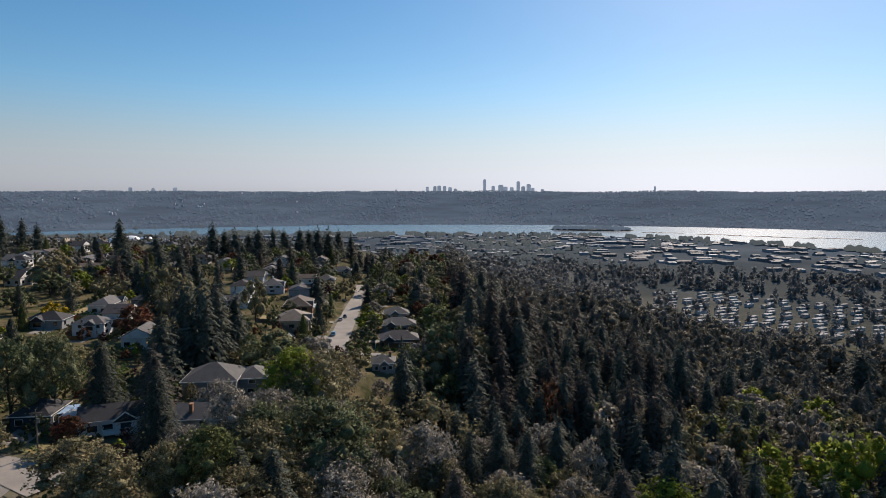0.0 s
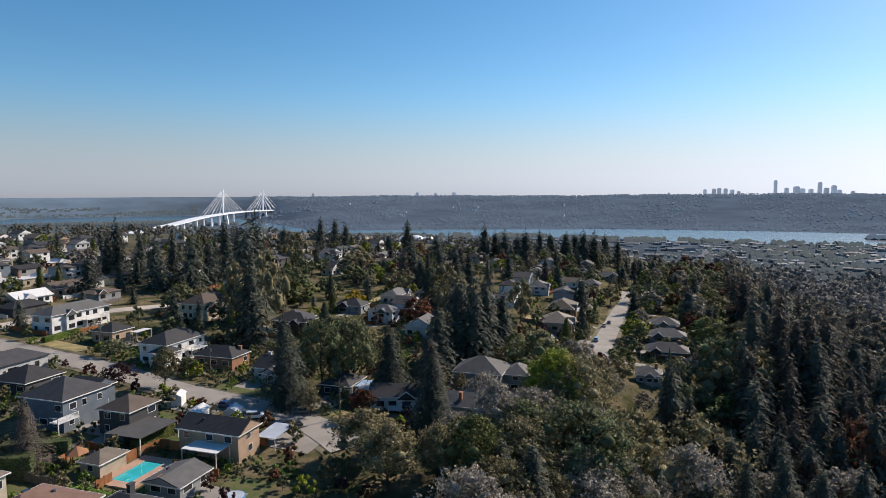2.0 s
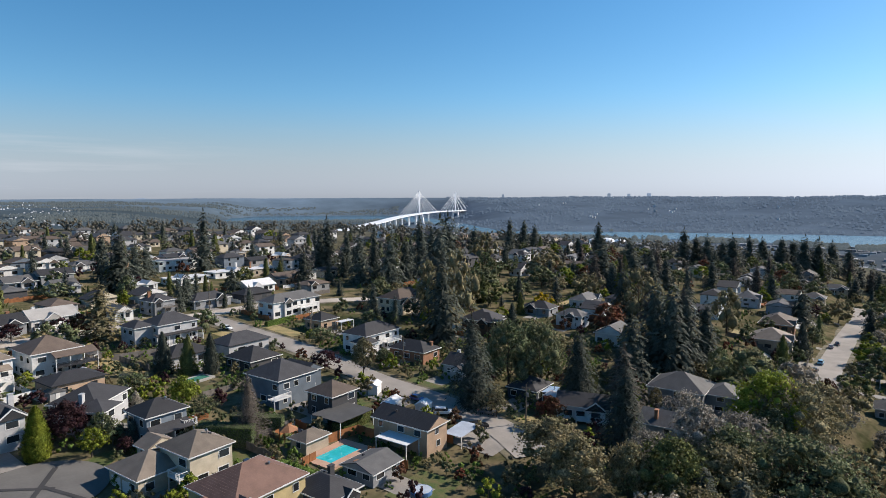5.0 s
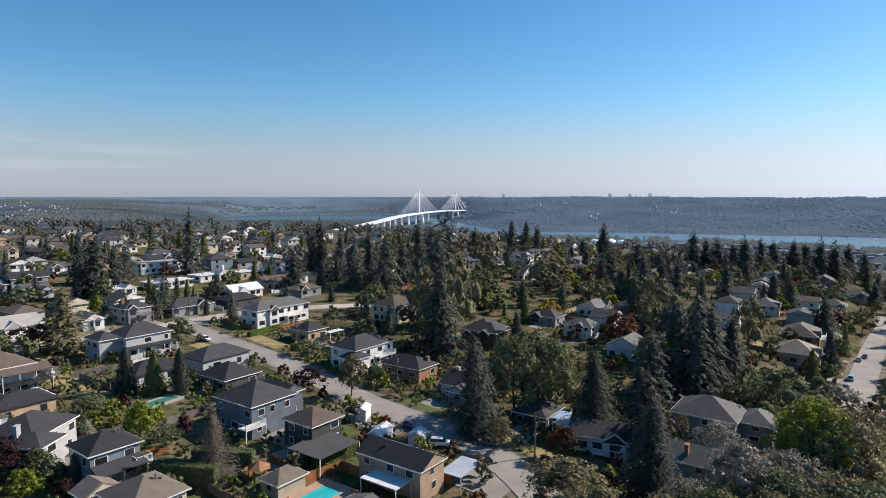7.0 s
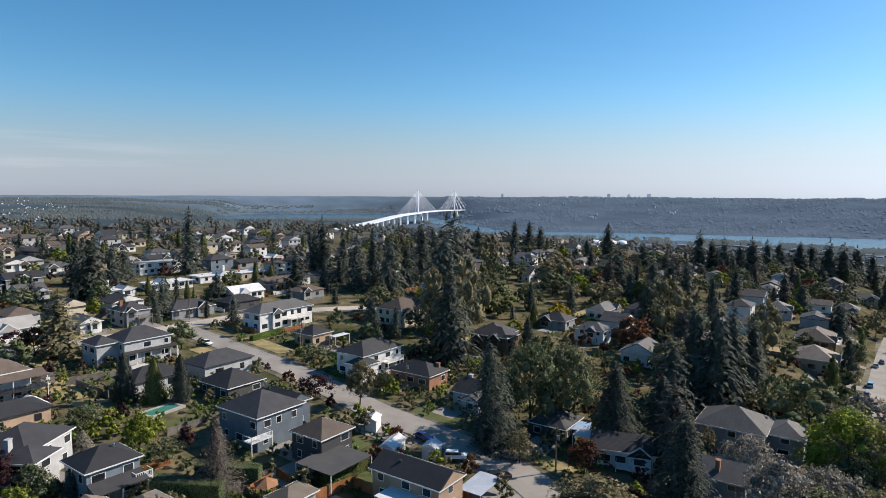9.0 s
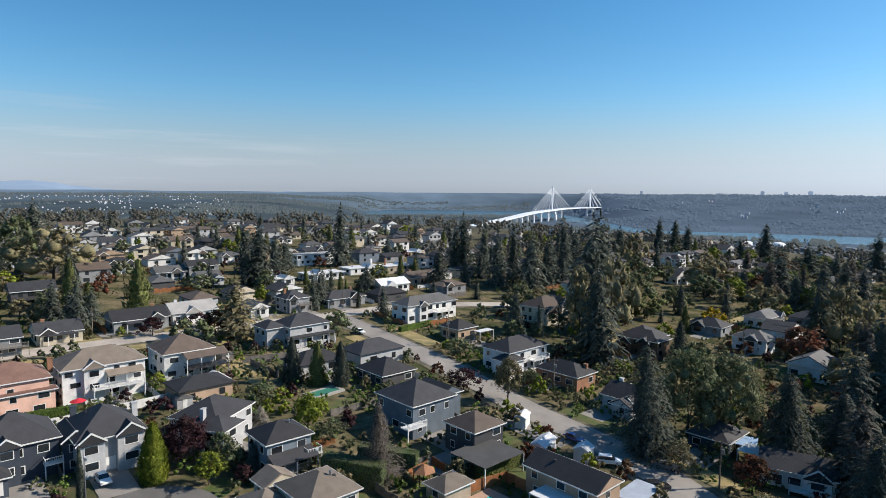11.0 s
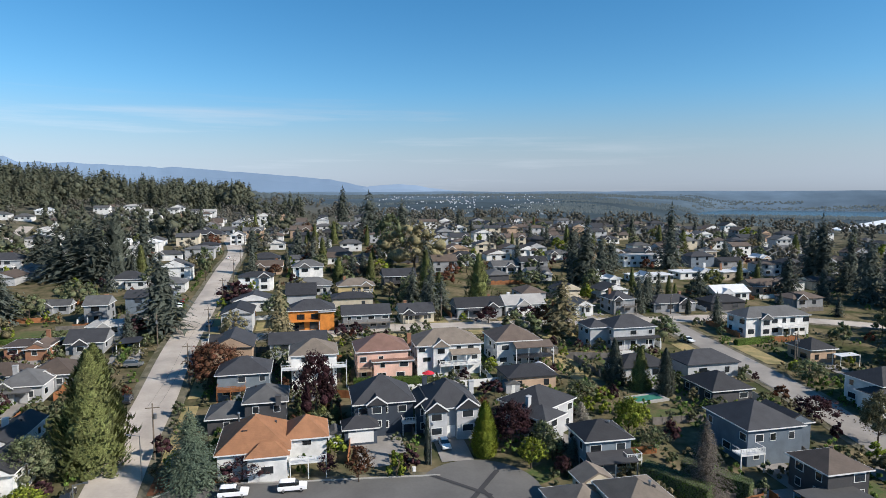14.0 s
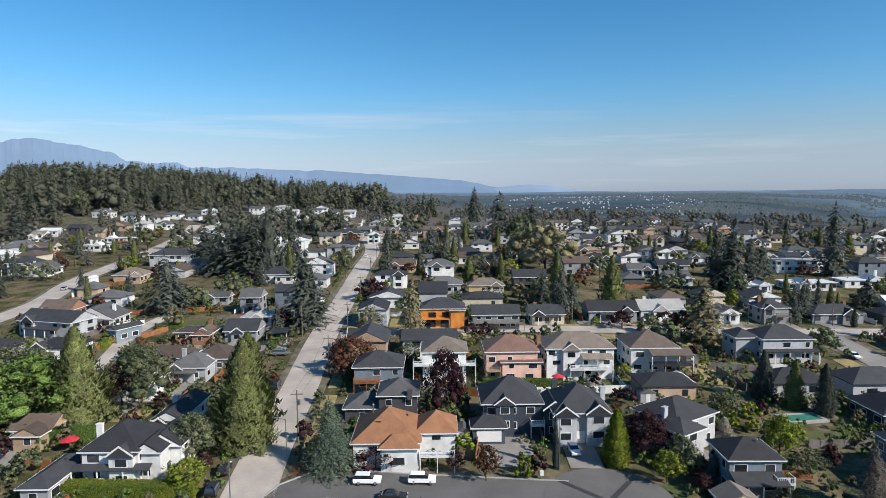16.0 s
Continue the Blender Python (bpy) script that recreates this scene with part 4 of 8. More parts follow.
def house(x, y, rz, w, d, h, wall="white", roof="r_dark", kind="hip", pitch=0.52, fine=True, trim="trim", extras=(), sides="flr", lift=0.0, note=""):
    """A house whose front faces local -y, w wide and d deep, with walls h high. extras add wings, gables, decks and the like."""
    c, s = math.cos(radians(rz)), math.sin(radians(rz))
    zs = [ground_z(x + u * c - v * s, y + u * s + v * c) for u in (-w / 2, w / 2) for v in (-d / 2, d / 2)]
    base = new("house")
    base.matrix_basis = pose(x, y, sum(zs) / 4 + 0.05 + lift, 0, 0, rz)
    deep = 0.5 + (max(zs) - min(zs)) + lift
    block(base, -w / 2, -d / 2, w / 2, d / 2, 0, h, wall, roof, kind, pitch, trim, fine, sides, deep)
    extras = list(extras)
    if fine and not extras:
        pick = house_rnd.random()
        if w > 8.5 and pick > 0.35:
            extras.append(("gable", house_rnd.choice((-0.27, 0.27)) * w, min(4.4, w * 0.36), h - 0.1))
        if pick < 0.35:
            extras.append(("gable", house_rnd.uniform(-0.25, 0.25) * w, min(5.0, w * 0.38), h - 0.2))
        elif pick < 0.6:
            extras.append(("wing", (w / 2 - 2.6) * house_rnd.choice((-1, 1)), -d / 2 - 1.2, 5.0, 3.2, max(2.6, h - 0.5), "gable_y"))
        elif pick < 0.8:
            extras.append(("skirt", 2.5, 2.0, -w * 0.3, w * 0.3))
        else:
            extras.append(("deck", 0.9 if h < 4.5 else 2.7, 2.4, -w * 0.1, w * 0.45, house_rnd.choice(("trim", "greywood", "wood"))))
        if house_rnd.random() < 0.6:
            extras.append(("chimney", w * house_rnd.choice((-0.3, 0.3)), 0.8, h + 0.25 + pitch * min(w, d) / 2 + 0.7))
    if fine:
        for _ in range(1):
            vx, vy = house_rnd.uniform(-0.3, 0.3) * w, house_rnd.uniform(0.1, 0.3) * d
            top = h + 0.22 + (0.0 if kind == "flat" else pitch * min((d if kind != "gable_y" else w) / 2 + 0.5 - abs(vy if kind != "gable_y" else vx), (w / 2 + 0.5 - abs(vx)) if kind == "hip" else 99))
            bm = bmesh.new()
            box(bm, vx - 0.2, vy - 0.2, top - 0.35, vx + 0.2, vy + 0.2, top + 0.3)
            part("roof_vent", bm, M["darktrim"], base)
    for e in extras:
        k = e[0]
        if k == "wing":        # dx, dy, w, d, h, kind
            _, dx, dy, ww, dd, hh, kk = e
            block(base, dx - ww / 2, dy - dd / 2, dx + ww / 2, dy + dd / 2, 0, hh, wall, roof, kk, pitch, trim, fine, sides, deep)
        elif k == "gable":     # dx, width, wall height: a projecting front gable
            _, dx, ww, hh = e
            y0 = -d / 2 - 0.9
            bm = bmesh.new()
            box(bm, dx - ww / 2, y0, 0 - deep, dx + ww / 2, -d / 2 + 0.05, hh)
            rise = 0.75 * ww / 2
            for yy in (y0 - 0.02,):
                bm.faces.new([bm.verts.new(p) for p in ((dx - ww / 2, yy, hh), (dx + ww / 2, yy, hh), (dx, yy, hh + rise))])
            part("wall", bm, M[wall], base)
            bm = bmesh.new()
            roof_mesh(bm, dx - ww / 2 + 0.2, y0 + 0.1, dx + ww / 2 - 0.2, d * 0.12, hh - 0.12, 0.75, "gable_y", 0.5, 0.12)
            part("roof", bm, M[roof], base)
            bm = bmesh.new()
            for sgn in (-1, 1):
                a = Vector((dx + sgn * (ww / 2 + 0.35), y0 - 0.46, hh - 0.12))
                b = Vector((dx, y0 - 0.46, hh - 0.12 + 0.75 * (ww / 2 + 0.35)))
                vs = [bm.verts.new(p) for p in (a, b, b + Vector((0, 0, 0.34)), a + Vector((0, 0, 0.34)))]
                vs2 = [bm.verts.new(v.co + Vector((0, 0.1, 0))) for v in vs]
                for q in ((0, 1, 2, 3),):
                    bm.faces.new([vs[i] for i in q])
                    bm.faces.new([vs2[i] for i in q[::-1]])
                for i in range(4):
                    bm.faces.new((vs[i], vs2[i], vs2[(i + 1) % 4], vs[(i + 1) % 4]))
            part("bargeboard", bm, M[trim], base, "white bargeboard")
            window(base, dx, y0 - 0.02, hh - 1.9, ww * 0.55, 1.5, 0, True)
            if hh > 4.6:
                window(base, dx, y0 - 0.02, hh - 4.7, ww * 0.55, 1.5, 0, True)
        elif k == "garage":    # dx, width
            _, dx, ww = e
            dr = share("garage_door", DOOR, base, Matrix.LocRotScale((dx, -d / 2 - 0.02, 0.02), None, (ww, 1, 2.25)), "panelled garage door")
        elif k == "wing_garage":    # dx, y, width
            _, dx, yy, ww = e
            share("garage_door", DOOR, base, Matrix.LocRotScale((dx, yy, 0.02), None, (ww, 1, 2.25)), "panelled garage door")
        elif k == "skirt":     # z, depth, x0, x1: a lean-to roof along the front on posts
            _, zz, dep, xa, xb = e
            bm = bmesh.new()
            v = [bm.verts.new(p) for p in ((xa, -d / 2 - dep, zz), (xb, -d / 2 - dep, zz), (xb, -d / 2 + 0.05, zz + dep * 0.35), (xa, -d / 2 + 0.05, zz + dep * 0.35))]
            v2 = [bm.verts.new(q.co + Vector((0, 0, 0.2))) for q in v]
            bm.faces.new(v[::-1]); bm.faces.new(v2)
            for i in range(4):
                bm.faces.new((v[i], v[(i + 1) % 4], v2[(i + 1) % 4], v2[i]))
            part("porch_roof", bm, M[roof], base)
            n = max(2, int((xb - xa) / 3.5) + 1)
            for i in range(n):
                px = xa + 0.15 + (xb - xa - 0.3) * i / (n - 1)
                bm = bmesh.new()
                box(bm, px - 0.09, -d / 2 - dep + 0.1, -deep, px + 0.09, -d / 2 - dep + 0.28, zz)
                part("post", bm, M[trim], base)
        elif k == "deck":      # z, depth, x0, x1, material: a raised deck with posts and a rail
            _, zz, dep, xa, xb, mt = e
            bm = bmesh.new()
            box(bm, xa, -d / 2 - dep, zz - 0.25, xb, -d / 2 - 0.004, zz)
            part("deck_floor", bm, M[mt], base)
            n = max(2, int((xb - xa) / 3) + 1)
            for i in range(n):
                px = xa + 0.1 + (xb - xa - 0.2) * i / (n - 1)
                bm = bmesh.new()
                box(bm, px - 0.08, -d / 2 - dep + 0.05, -deep, px + 0.08, -d / 2 - dep + 0.21, zz + 1.0)
                part("post", bm, M[mt], base)
            bm = bmesh.new()
            for a, b in ((zz + 0.95, zz + 1.05), (zz + 0.12, zz + 0.2)):
                box(bm, xa, -d / 2 - dep + 0.02, a, xb, -d / 2 - dep + 0.1, b)
                for sx in (xa, xb - 0.08):
                    box(bm, sx, -d / 2 - dep + 0.1, a, sx + 0.08, -d / 2, b)
            nb = int((xb - xa) / 0.3)
            for i in range(nb):
                px = xa + (xb - xa) * (i + 0.5) / nb
                box(bm, px - 0.03, -d / 2 - dep + 0.04, zz + 0.2, px + 0.03, -d / 2 - dep + 0.08, zz + 0.95)
            part("railing", bm, M[mt], base)
        elif k == "chimney":   # dx, dy, top
            _, dx, dy, tp = e
            bm = bmesh.new()
            box(bm, dx - 0.5, dy - 0.35, h - 0.5, dx + 0.5, dy + 0.35, tp)
            box(bm, dx - 0.58, dy - 0.43, tp, dx + 0.58, dy + 0.43, tp + 0.14)
            part("chimney", bm, M["brick" if wall not in ("navy", "charcoal", "white", "lightgrey", "blue") else wall], base)
        elif k == "opening":   # dx, z, width, height: a dark pane imitating an unglazed hole's shade
            _, dx, zz, ww, hh = e
            share("window", WIN_PANE, base, Matrix.LocRotScale((dx, -d / 2 - 0.01, zz), None, (ww, 1, hh)), "dark pane in place of an unglazed opening")
        elif k == "pipe":      # dx, dy, top
            _, dx, dy, tp = e
            bm = bmesh.new()
            bmesh.ops.create_cone(bm, cap_ends=True, segments=8, radius1=0.16, radius2=0.16, depth=1.6, matrix=Matrix.Translation((dx, dy, tp - 0.7)))
            bmesh.ops.create_cone(bm, cap_ends=True, segments=8, radius1=0.26, radius2=0.2, depth=0.2, matrix=Matrix.Translation((dx, dy, tp + 0.1)))
            part("flue_pipe", bm, M["metal"], base)
        elif k == "skylight":  # dx, dy, z
            _, dx, dy, zz = e
            bm = bmesh.new()
            box(bm, dx - 0.5, dy - 0.6, zz, dx + 0.5, dy + 0.6, zz + 0.16)
            part("skylight", bm, M["glass"], base)
        elif k == "awning":    # x0, y0, x1, y1, z, material: a flat patio cover on posts
            _, xa, ya, xb, yb, zz, mt = e
            bm = bmesh.new()
            box(bm, xa, ya, zz, xb, yb, zz + 0.14)
            part("patio_cover", bm, M[mt], base)
            for px, py in ((xa + 0.1, ya + 0.1), (xb - 0.1, ya + 0.1), (xa + 0.1, yb - 0.1), (xb - 0.1, yb - 0.1)):
                bm = bmesh.new()
                box(bm, px - 0.07, py - 0.07, -deep, px + 0.07, py + 0.07, zz)
                part("post", bm, M["trim"], base)
    tall = "two-storey" if h > 4.5 else "single-storey"
    tagged(base, note or f"{tall} house with {WALL_WORD[wall]} and {ROOF_WORD[roof]} roof", "house", group="houses")
    return base


# ---------------------------------------------------------------- streets
ROADS = []


def street(name, pts, width, label):
    ROADS.append((pts, width))
    ribbon("verge", pts, width + 3.6, 0.1, M["roadside"], "gravelly verge of dry grass along the street", "verge", kerb=False)
    return ribbon(name, pts, width, 0.22, M[{"road_court": "court", "road_bend": "street", "road_south": "street"}.get(name, "asphalt")], label, kerb=name == "road_court")


street("road_main", [(-60, -14), (-100, -20), (-134, -25), (-165, -28.5), (-206, -34), (-268, -40), (-335, -47), (-400, -54), (-480, -74)], 8.8, "worn grey asphalt street climbing through the houses")
street("road_court", [(-112, -16.5), (-121, -12), (-121, 5), (-120.5, 30)], 9.0, "grey asphalt cul-de-sac lined with houses")
disc("road_turning_circle", -119.5, 36, 10.5, 0.25, M["court"], "turning circle of grey asphalt with tar seams", "road")
street("road_cross", [(-209, -29), (-219, 10), (-222, 60), (-223, 115), (-224, 150), (-214, 185), (-190, 225)], 7.8, "grey cross street with dry verges")
street("road_bend", [(-219, 122), (-190, 122), (-160, 122), (-140, 120), (-122, 118), (-100, 118), (-80, 115), (-66, 108)], 8.8, "sunlit asphalt street bending between houses")
street("road_west", [(-190, -150), (-243, -154), (-285, -168), (-353, -182), (-431, -200), (-520, -225)], 9.0, "pale street between white bungalows")
street("road_lane", [(-172, -84), (-190, -90), (-208, -95), (-236, -95)], 5.0, "narrow paved lane")
street("road_south", [(-33, 205), (-35.5, 262), (-37.5, 320), (-38.8, 385), (-42, 430)], 8.6, "straight street running downhill")


def far_from_roads(x, y, gap):
    for pts, w in ROADS:
        for (ax, ay), (bx, by) in zip(pts, pts[1:]):
            t = max(0, min(1, ((x - ax) * (bx - ax) + (y - ay) * (by - ay)) / ((bx - ax) ** 2 + (by - ay) ** 2)))
            if math.hypot(x - ax - t * (bx - ax), y - ay - t * (by - ay)) < w / 2 + gap:
                return False
    return math.hypot(x + 119.5, y - 36) > 10.5 + gap


HOMES = []
LOTS = []
plain_house = house


def house(x, y, rz, w, d, *rest, **more):
    HOMES.append((x, y, max(w, d) * 0.62))
    LOTS.append((x, y, rz, w, d))
    return plain_house(x, y, rz, w, d, *rest, **more)


def clear_of_homes(x, y, gap=1.0):
    return all(math.hypot(x - a, y - b) > r + gap for a, b, r in HOMES)


def off_walls(x, y, gap):
    """Whether a spot lies outside every house's walls by that much."""
    if not CELLS:
        for lot in LOTS:
            for i in (-1, 0, 1):
                for j in (-1, 0, 1):
                    CELLS.setdefault((int(lot[0] // 30) + i, int(lot[1] // 30) + j), []).append(lot)
    for a, b, rz, w, d in CELLS.get((int(x // 30), int(y // 30)), ()):
        c, t = math.cos(radians(rz)), math.sin(radians(rz))
        u, v = (x - a) * c + (y - b) * t, (y - b) * c - (x - a) * t
        if abs(u) < w / 2 + gap and abs(v) < d / 2 + gap:
            return False
    return True


CELLS = {}


def in_woods(x, y):
    return x > -45 + 70 * step(170, 270, y) - 3


# ---------------------------------------------------------------- houses along the streets
house(-168.8, -9.7, 94.5, 11.2, 10.0, 5.5, "blue", "r_dark", extras=(("deck", 2.7, 2.6, -5.5, 0.5, "wood"), ("pipe", 1.5, 0, 8.0),))
house(-150.0, -2.3, 94.5, 7.9, 9.0, 6.0, "charcoal", "r_grey", extras=(("wing", -7.6, 0.5, 7.0, 8, 3.0, "hip"), ("chimney", 2.5, -4.9, 7.4),))
house(-134.1, -2.1, 94.5, 11.6, 12.6, 4.2, "white", "r_clay", pitch=0.68, extras=(("wing", 8.8, 1.5, 7.2, 8, 4.4, "hip"), ("wing", 2.4, -6.0, 6.4, 4.0, 3.9, "hip"), ("deck", 2.6, 2.0, 6.0, 12.2, "trim"), ("pipe", -3.0, 2.0, 8.4), ("skylight", -1.6, -2.6, 6.9),))
house(-175.0, 5.6, 94.5, 10.6, 10.0, 7.5, "white", "r_tan", extras=(("deck", 5.0, 2.2, -7.6, 7.6, "trim"),))
house(-178.6, 22.1, 94.5, 12.6, 11.0, 7.0, "peach", "r_rose", extras=(("wing", 2.2, -6.2, 9.5, 2.4, 4.9, "flat"), ("deck", 3.0, 2.6, -6.5, -3.0, "tan"), ("chimney", 7.6, 1, 9.6),))
house(-148.3, 20.9, 94.5, 11.6, 11.0, 6.0, "navy", "r_dark", pitch=0.68, extras=(("wing", -5.0, -7.4, 6.2, 4.2, 2.7, "hip"), ("wing_garage", -5.0, -9.53, 4.8), ("gable", -1.6, 3.6, 6.2), ("gable", 8.2, 4.0, 5.0), ("deck", 2.2, 1.6, 3.4, 6.2, "trim"), ("chimney", 9.6, 2, 8.4),))
house(-180.8, 39.1, 94.5, 16.7, 11.0, 7.5, "white", "r_tan", extras=(("deck", 3.0, 2.6, -3.0, 7.6, "trim"), ("skirt", 5.4, 2.4, 0.0, 7.6), ("gable", -2.4, 4.0, 7.4),))
house(-186.3, 58.5, 94.5, 12.1, 12.0, 6.5, "white", "r_brown", extras=(("deck", 2.9, 3.2, -1.5, 8.6, "darktrim"), ("skirt", 5.3, 3.2, -1.8, 8.8),))
house(-145.6, 34.1, 94.5, 10.5, 12.0, 5.8, "lightgrey", "r_dark", pitch=0.68, extras=(("gable", -3.4, 4.2, 5.6), ("gable", 2.9, 4.4, 5.9), ("garage", -2.0, 5.0), ("chimney", 6.2, 3, 8.0),))
house(-196.8, 96.8, 94.5, 13.4, 10.0, 6.2, "lightgrey", "r_dark", extras=(("wing", -9.6, 2.0, 6.0, 8, 6.0, "hip"), ("skirt", 3.0, 1.4, -8, 8),))
house(-124.2, -47.1, 94.5, 9.4, 11.0, 5.6, "white", "r_dark", pitch=0.62, extras=(("skirt", 2.9, 1.5, -6.0, 7.0), ("wing", 6.6, 3.2, 6.4, 8.0, 4.6, "gable_y"), ("wing", 5.6, -1.6, 4.6, 6.0, 5.0, "gable_y"), ("gable", 2.2, 4.0, 5.2), ("chimney", -5.0, 1.0, 8.0)))
house(-143.9, -47.0, 94.5, 5.3, 14.0, 3.2, "white", "r_dark", "gable_y")
house(-117.1, -54.9, 94.5, 4.3, 12.0, 3.0, "grey", "r_dark", extras=(("chimney", 3.5, 2, 5.6),))
house(-135.5, -71.5, 94.5, 7.5, 7.0, 2.6, "tan", "r_brown", "gable_x")
house(-171.4, -57.6, 94.5, 9.1, 10.0, 3.4, "lightgrey", "r_grey")
house(-179.1, -54.8, 94.5, 9.6, 10.0, 3.2, "grey", "r_brown")
house(-178.9, -68.8, 94.5, 14.4, 8.0, 2.8, "brown", "r_brown")
house(-200.8, -93.4, 70.0, 3.2, 9.0, 3.8, "blue", "r_dark", "gable_y")
house(-206.1, -118.6, 78.0, 20.3, 10.0, 4.6, "lightgrey", "r_dark", "gable_x")
house(-224.5, -130.3, 94.5, 10.2, 11.0, 3.2, "brick", "r_brown", "gable_x")
house(-216.4, -111.2, 94.5, 13.6, 11.0, 3.0, "white", "r_grey", "gable_y")
house(-336.5, -148.2, 94.5, 21.2, 11.0, 5.5, "lightgrey", "r_dark", extras=(("deck", 2.7, 2.0, 0, 8, "trim"),))
house(-320.3, -125.1, 94.5, 8.7, 8.0, 3.0, "blue", "r_grey", "gable_x")
house(-303.7, -196.9, -175.5, 13.8, 11.0, 3.0, "white", "r_grey", "gable_x")
house(-305.9, -206.2, 94.5, 12.1, 11.0, 5.5, "white", "r_dark", extras=(("skirt", 2.9, 1.6, -8, 8),))
house(-389.8, -225.3, 94.5, 14.3, 8.0, 3.5, "white", "r_white", "flat")
house(-420.1, -250.8, 94.5, 14.8, 10.0, 3.0, "white", "r_brown")
house(-432.2, -233.9, 94.5, 23.8, 10.0, 3.0, "white", "r_white", "flat")
house(-426.0, -289.4, 94.5, 8.8, 8.0, 5.0, "white", "r_tan", "gable_x")
house(-384.0, -254.2, 94.5, 13.0, 9.0, 3.0, "cream", "r_brown", "gable_x")
house(-498.0, -238.6, 94.5, 12.8, 9.5, 3.6, "white", "r_grey", extras=(("gable", 1, 4.5, 3.4),))
house(-524.9, -306.5, 94.5, 15.8, 10.3, 4.0, "white", "r_grey")
house(-729.3, -452.3, -175.5, 23.2, 10.0, 5.0, "white", "r_grey", fine=False)
house(-866.8, -523.3, -175.5, 47.8, 10.0, 5.0, "white", "r_grey", fine=False)
house(-850.6, -484.3, 184.5, 12.0, 11.4, 5.0, "white", "r_grey", fine=False)
house(-558.4, -384.7, 94.5, 9.5, 8.0, 5.0, "white", "r_grey", fine=False)
house(-578.0, -380.8, 184.5, 13.9, 8.2, 5.0, "white", "r_grey", fine=False)
house(-517.0, -276.9, 94.5, 15.8, 10.0, 5.0, "white", "r_grey", fine=False)
house(-238.7, -67.9, 94.5, 6.8, 9.0, 5.5, "grey", "r_grey", "gable_x")
house(-223.3, -59.4, 94.5, 9.5, 10.0, 2.8, "white", "r_gravel", "flat")
house(-295.1, -77.3, 94.5, 13.1, 10.0, 3.4, "white", "r_dark", extras=(("wing", 4, -6, 8, 4, 2.8, "flat"),))
house(-203.6, -71.5, 94.5, 11.2, 9.0, 2.8, "brick", "r_brown", "flat")
house(-206.0, -58.1, 94.5, 9.4, 10.0, 2.8, "grey", "r_dark", "gable_x")
house(-290.7, -143.6, 94.5, 13.3, 10.0, 3.0, "tan", "r_tan")
house(-250.3, -86.5, 94.5, 9.9, 6.0, 2.6, "grey", "r_grey", "gable_x")
house(-260.5, -142.8, 94.5, 8.1, 9.0, 3.0, "tan", "r_grey", fine=False)
house(-225.3, 1.7, 94.5, 14.3, 10.0, 6.0, "orange", "r_dark", extras=(("wing", 4.8, -5.6, 4.4, 1.6, 5.7, "flat"), ("opening", -4.6, 0.1, 4.6, 2.5), ("opening", 0.6, 0.1, 2.6, 2.5), ("opening", -3.4, 3.3, 2.4, 1.7), ("opening", 1.0, 3.3, 2.2, 1.7), ("awning", -7.0, -7.0, 2.4, -5.05, 2.9, "orange")), sides="lr", note="half-built house in orange sheathing with dark panes for window holes")
house(-223.6, 19.1, 94.5, 15.0, 9.0, 4.6, "grey", "r_dark", "gable_x", extras=(("deck", 2.4, 1.6, -9, 9, "greywood"),))
house(-231.6, 36.2, 94.5, 11.3, 9.0, 3.0, "cream", "r_dark", "gable_x")
house(-277.1, -2.3, 94.5, 16.7, 10.0, 3.4, "lightgrey", "r_grey")
house(-277.0, 16.0, 94.5, 14.5, 9.0, 3.2, "yellow", "r_tan")
house(-314.8, -5.8, 94.5, 13.5, 10.0, 4.6, "white", "r_grey", extras=(("gable", -1.5, 5, 4.4),))
house(-325.9, 12.6, 94.5, 12.2, 10.0, 3.4, "brown", "r_brown")
house(-325.1, -25.1, 94.5, 12.9, 9.0, 3.0, "tan", "r_brown", "gable_x")
house(-455.4, -82.2, 94.5, 22.9, 10.0, 4.6, "beige", "r_dark", extras=(("gable", 3, 5, 4.4),))
house(-435.6, -58.7, 94.5, 9.2, 9.0, 6.0, "white", "r_grey", "gable_y")
house(-421.1, -5.7, 94.5, 13.5, 10.0, 3.5, "white", "r_grey", fine=False)
house(-401.5, 13.5, 94.5, 12.7, 8.0, 4.5, "white", "r_grey", fine=False)
house(-374.2, 5.7, 94.5, 13.4, 10.0, 3.0, "grey", "r_dark", fine=False)
house(-286.0, 34.3, 94.5, 13.5, 10.0, 5.2, "charcoal", "r_dark", "gable_x", extras=(("deck", 2.6, 2.0, -7, 7, "darktrim"),))
house(-237.1, 58.7, 94.5, 16.2, 10.0, 3.2, "grey", "r_dark", "gable_x")
house(-239.3, 75.6, 94.5, 14.6, 10.0, 3.5, "white", "r_gravel", "gable_x")
house(-236.4, 97.0, 94.5, 6.7, 9.0, 3.2, "white", "r_grey", "gable_y")
house(-237.7, 112.2, 94.5, 9.2, 9.0, 5.0, "grey", "r_dark")
house(-239.0, 133.2, 94.5, 17.1, 9.0, 3.0, "grey", "r_dark")
house(-255.0, 166.9, 94.5, 15.5, 9.0, 3.0, "white", "r_white", "gable_x")
house(-264.5, 189.2, 94.5, 14.8, 9.0, 3.4, "tan", "r_brown", "gable_x")
house(-205.8, 150.3, 94.5, 23.6, 9.0, 6.0, "white", "r_grey", extras=(("deck", 2.8, 2.2, 0, 9, "trim"), ("gable", -5.0, 4.0, 5.6),))
house(-178.7, 144.4, 94.5, 8.4, 8.3, 3.6, "tan", "r_dark", extras=(("awning", 1.5, -8.5, 8, -5.6, 2.7, "r_white"),))
house(-293.5, 152.5, 94.5, 19.6, 10.0, 3.0, "white", "r_white", "flat")
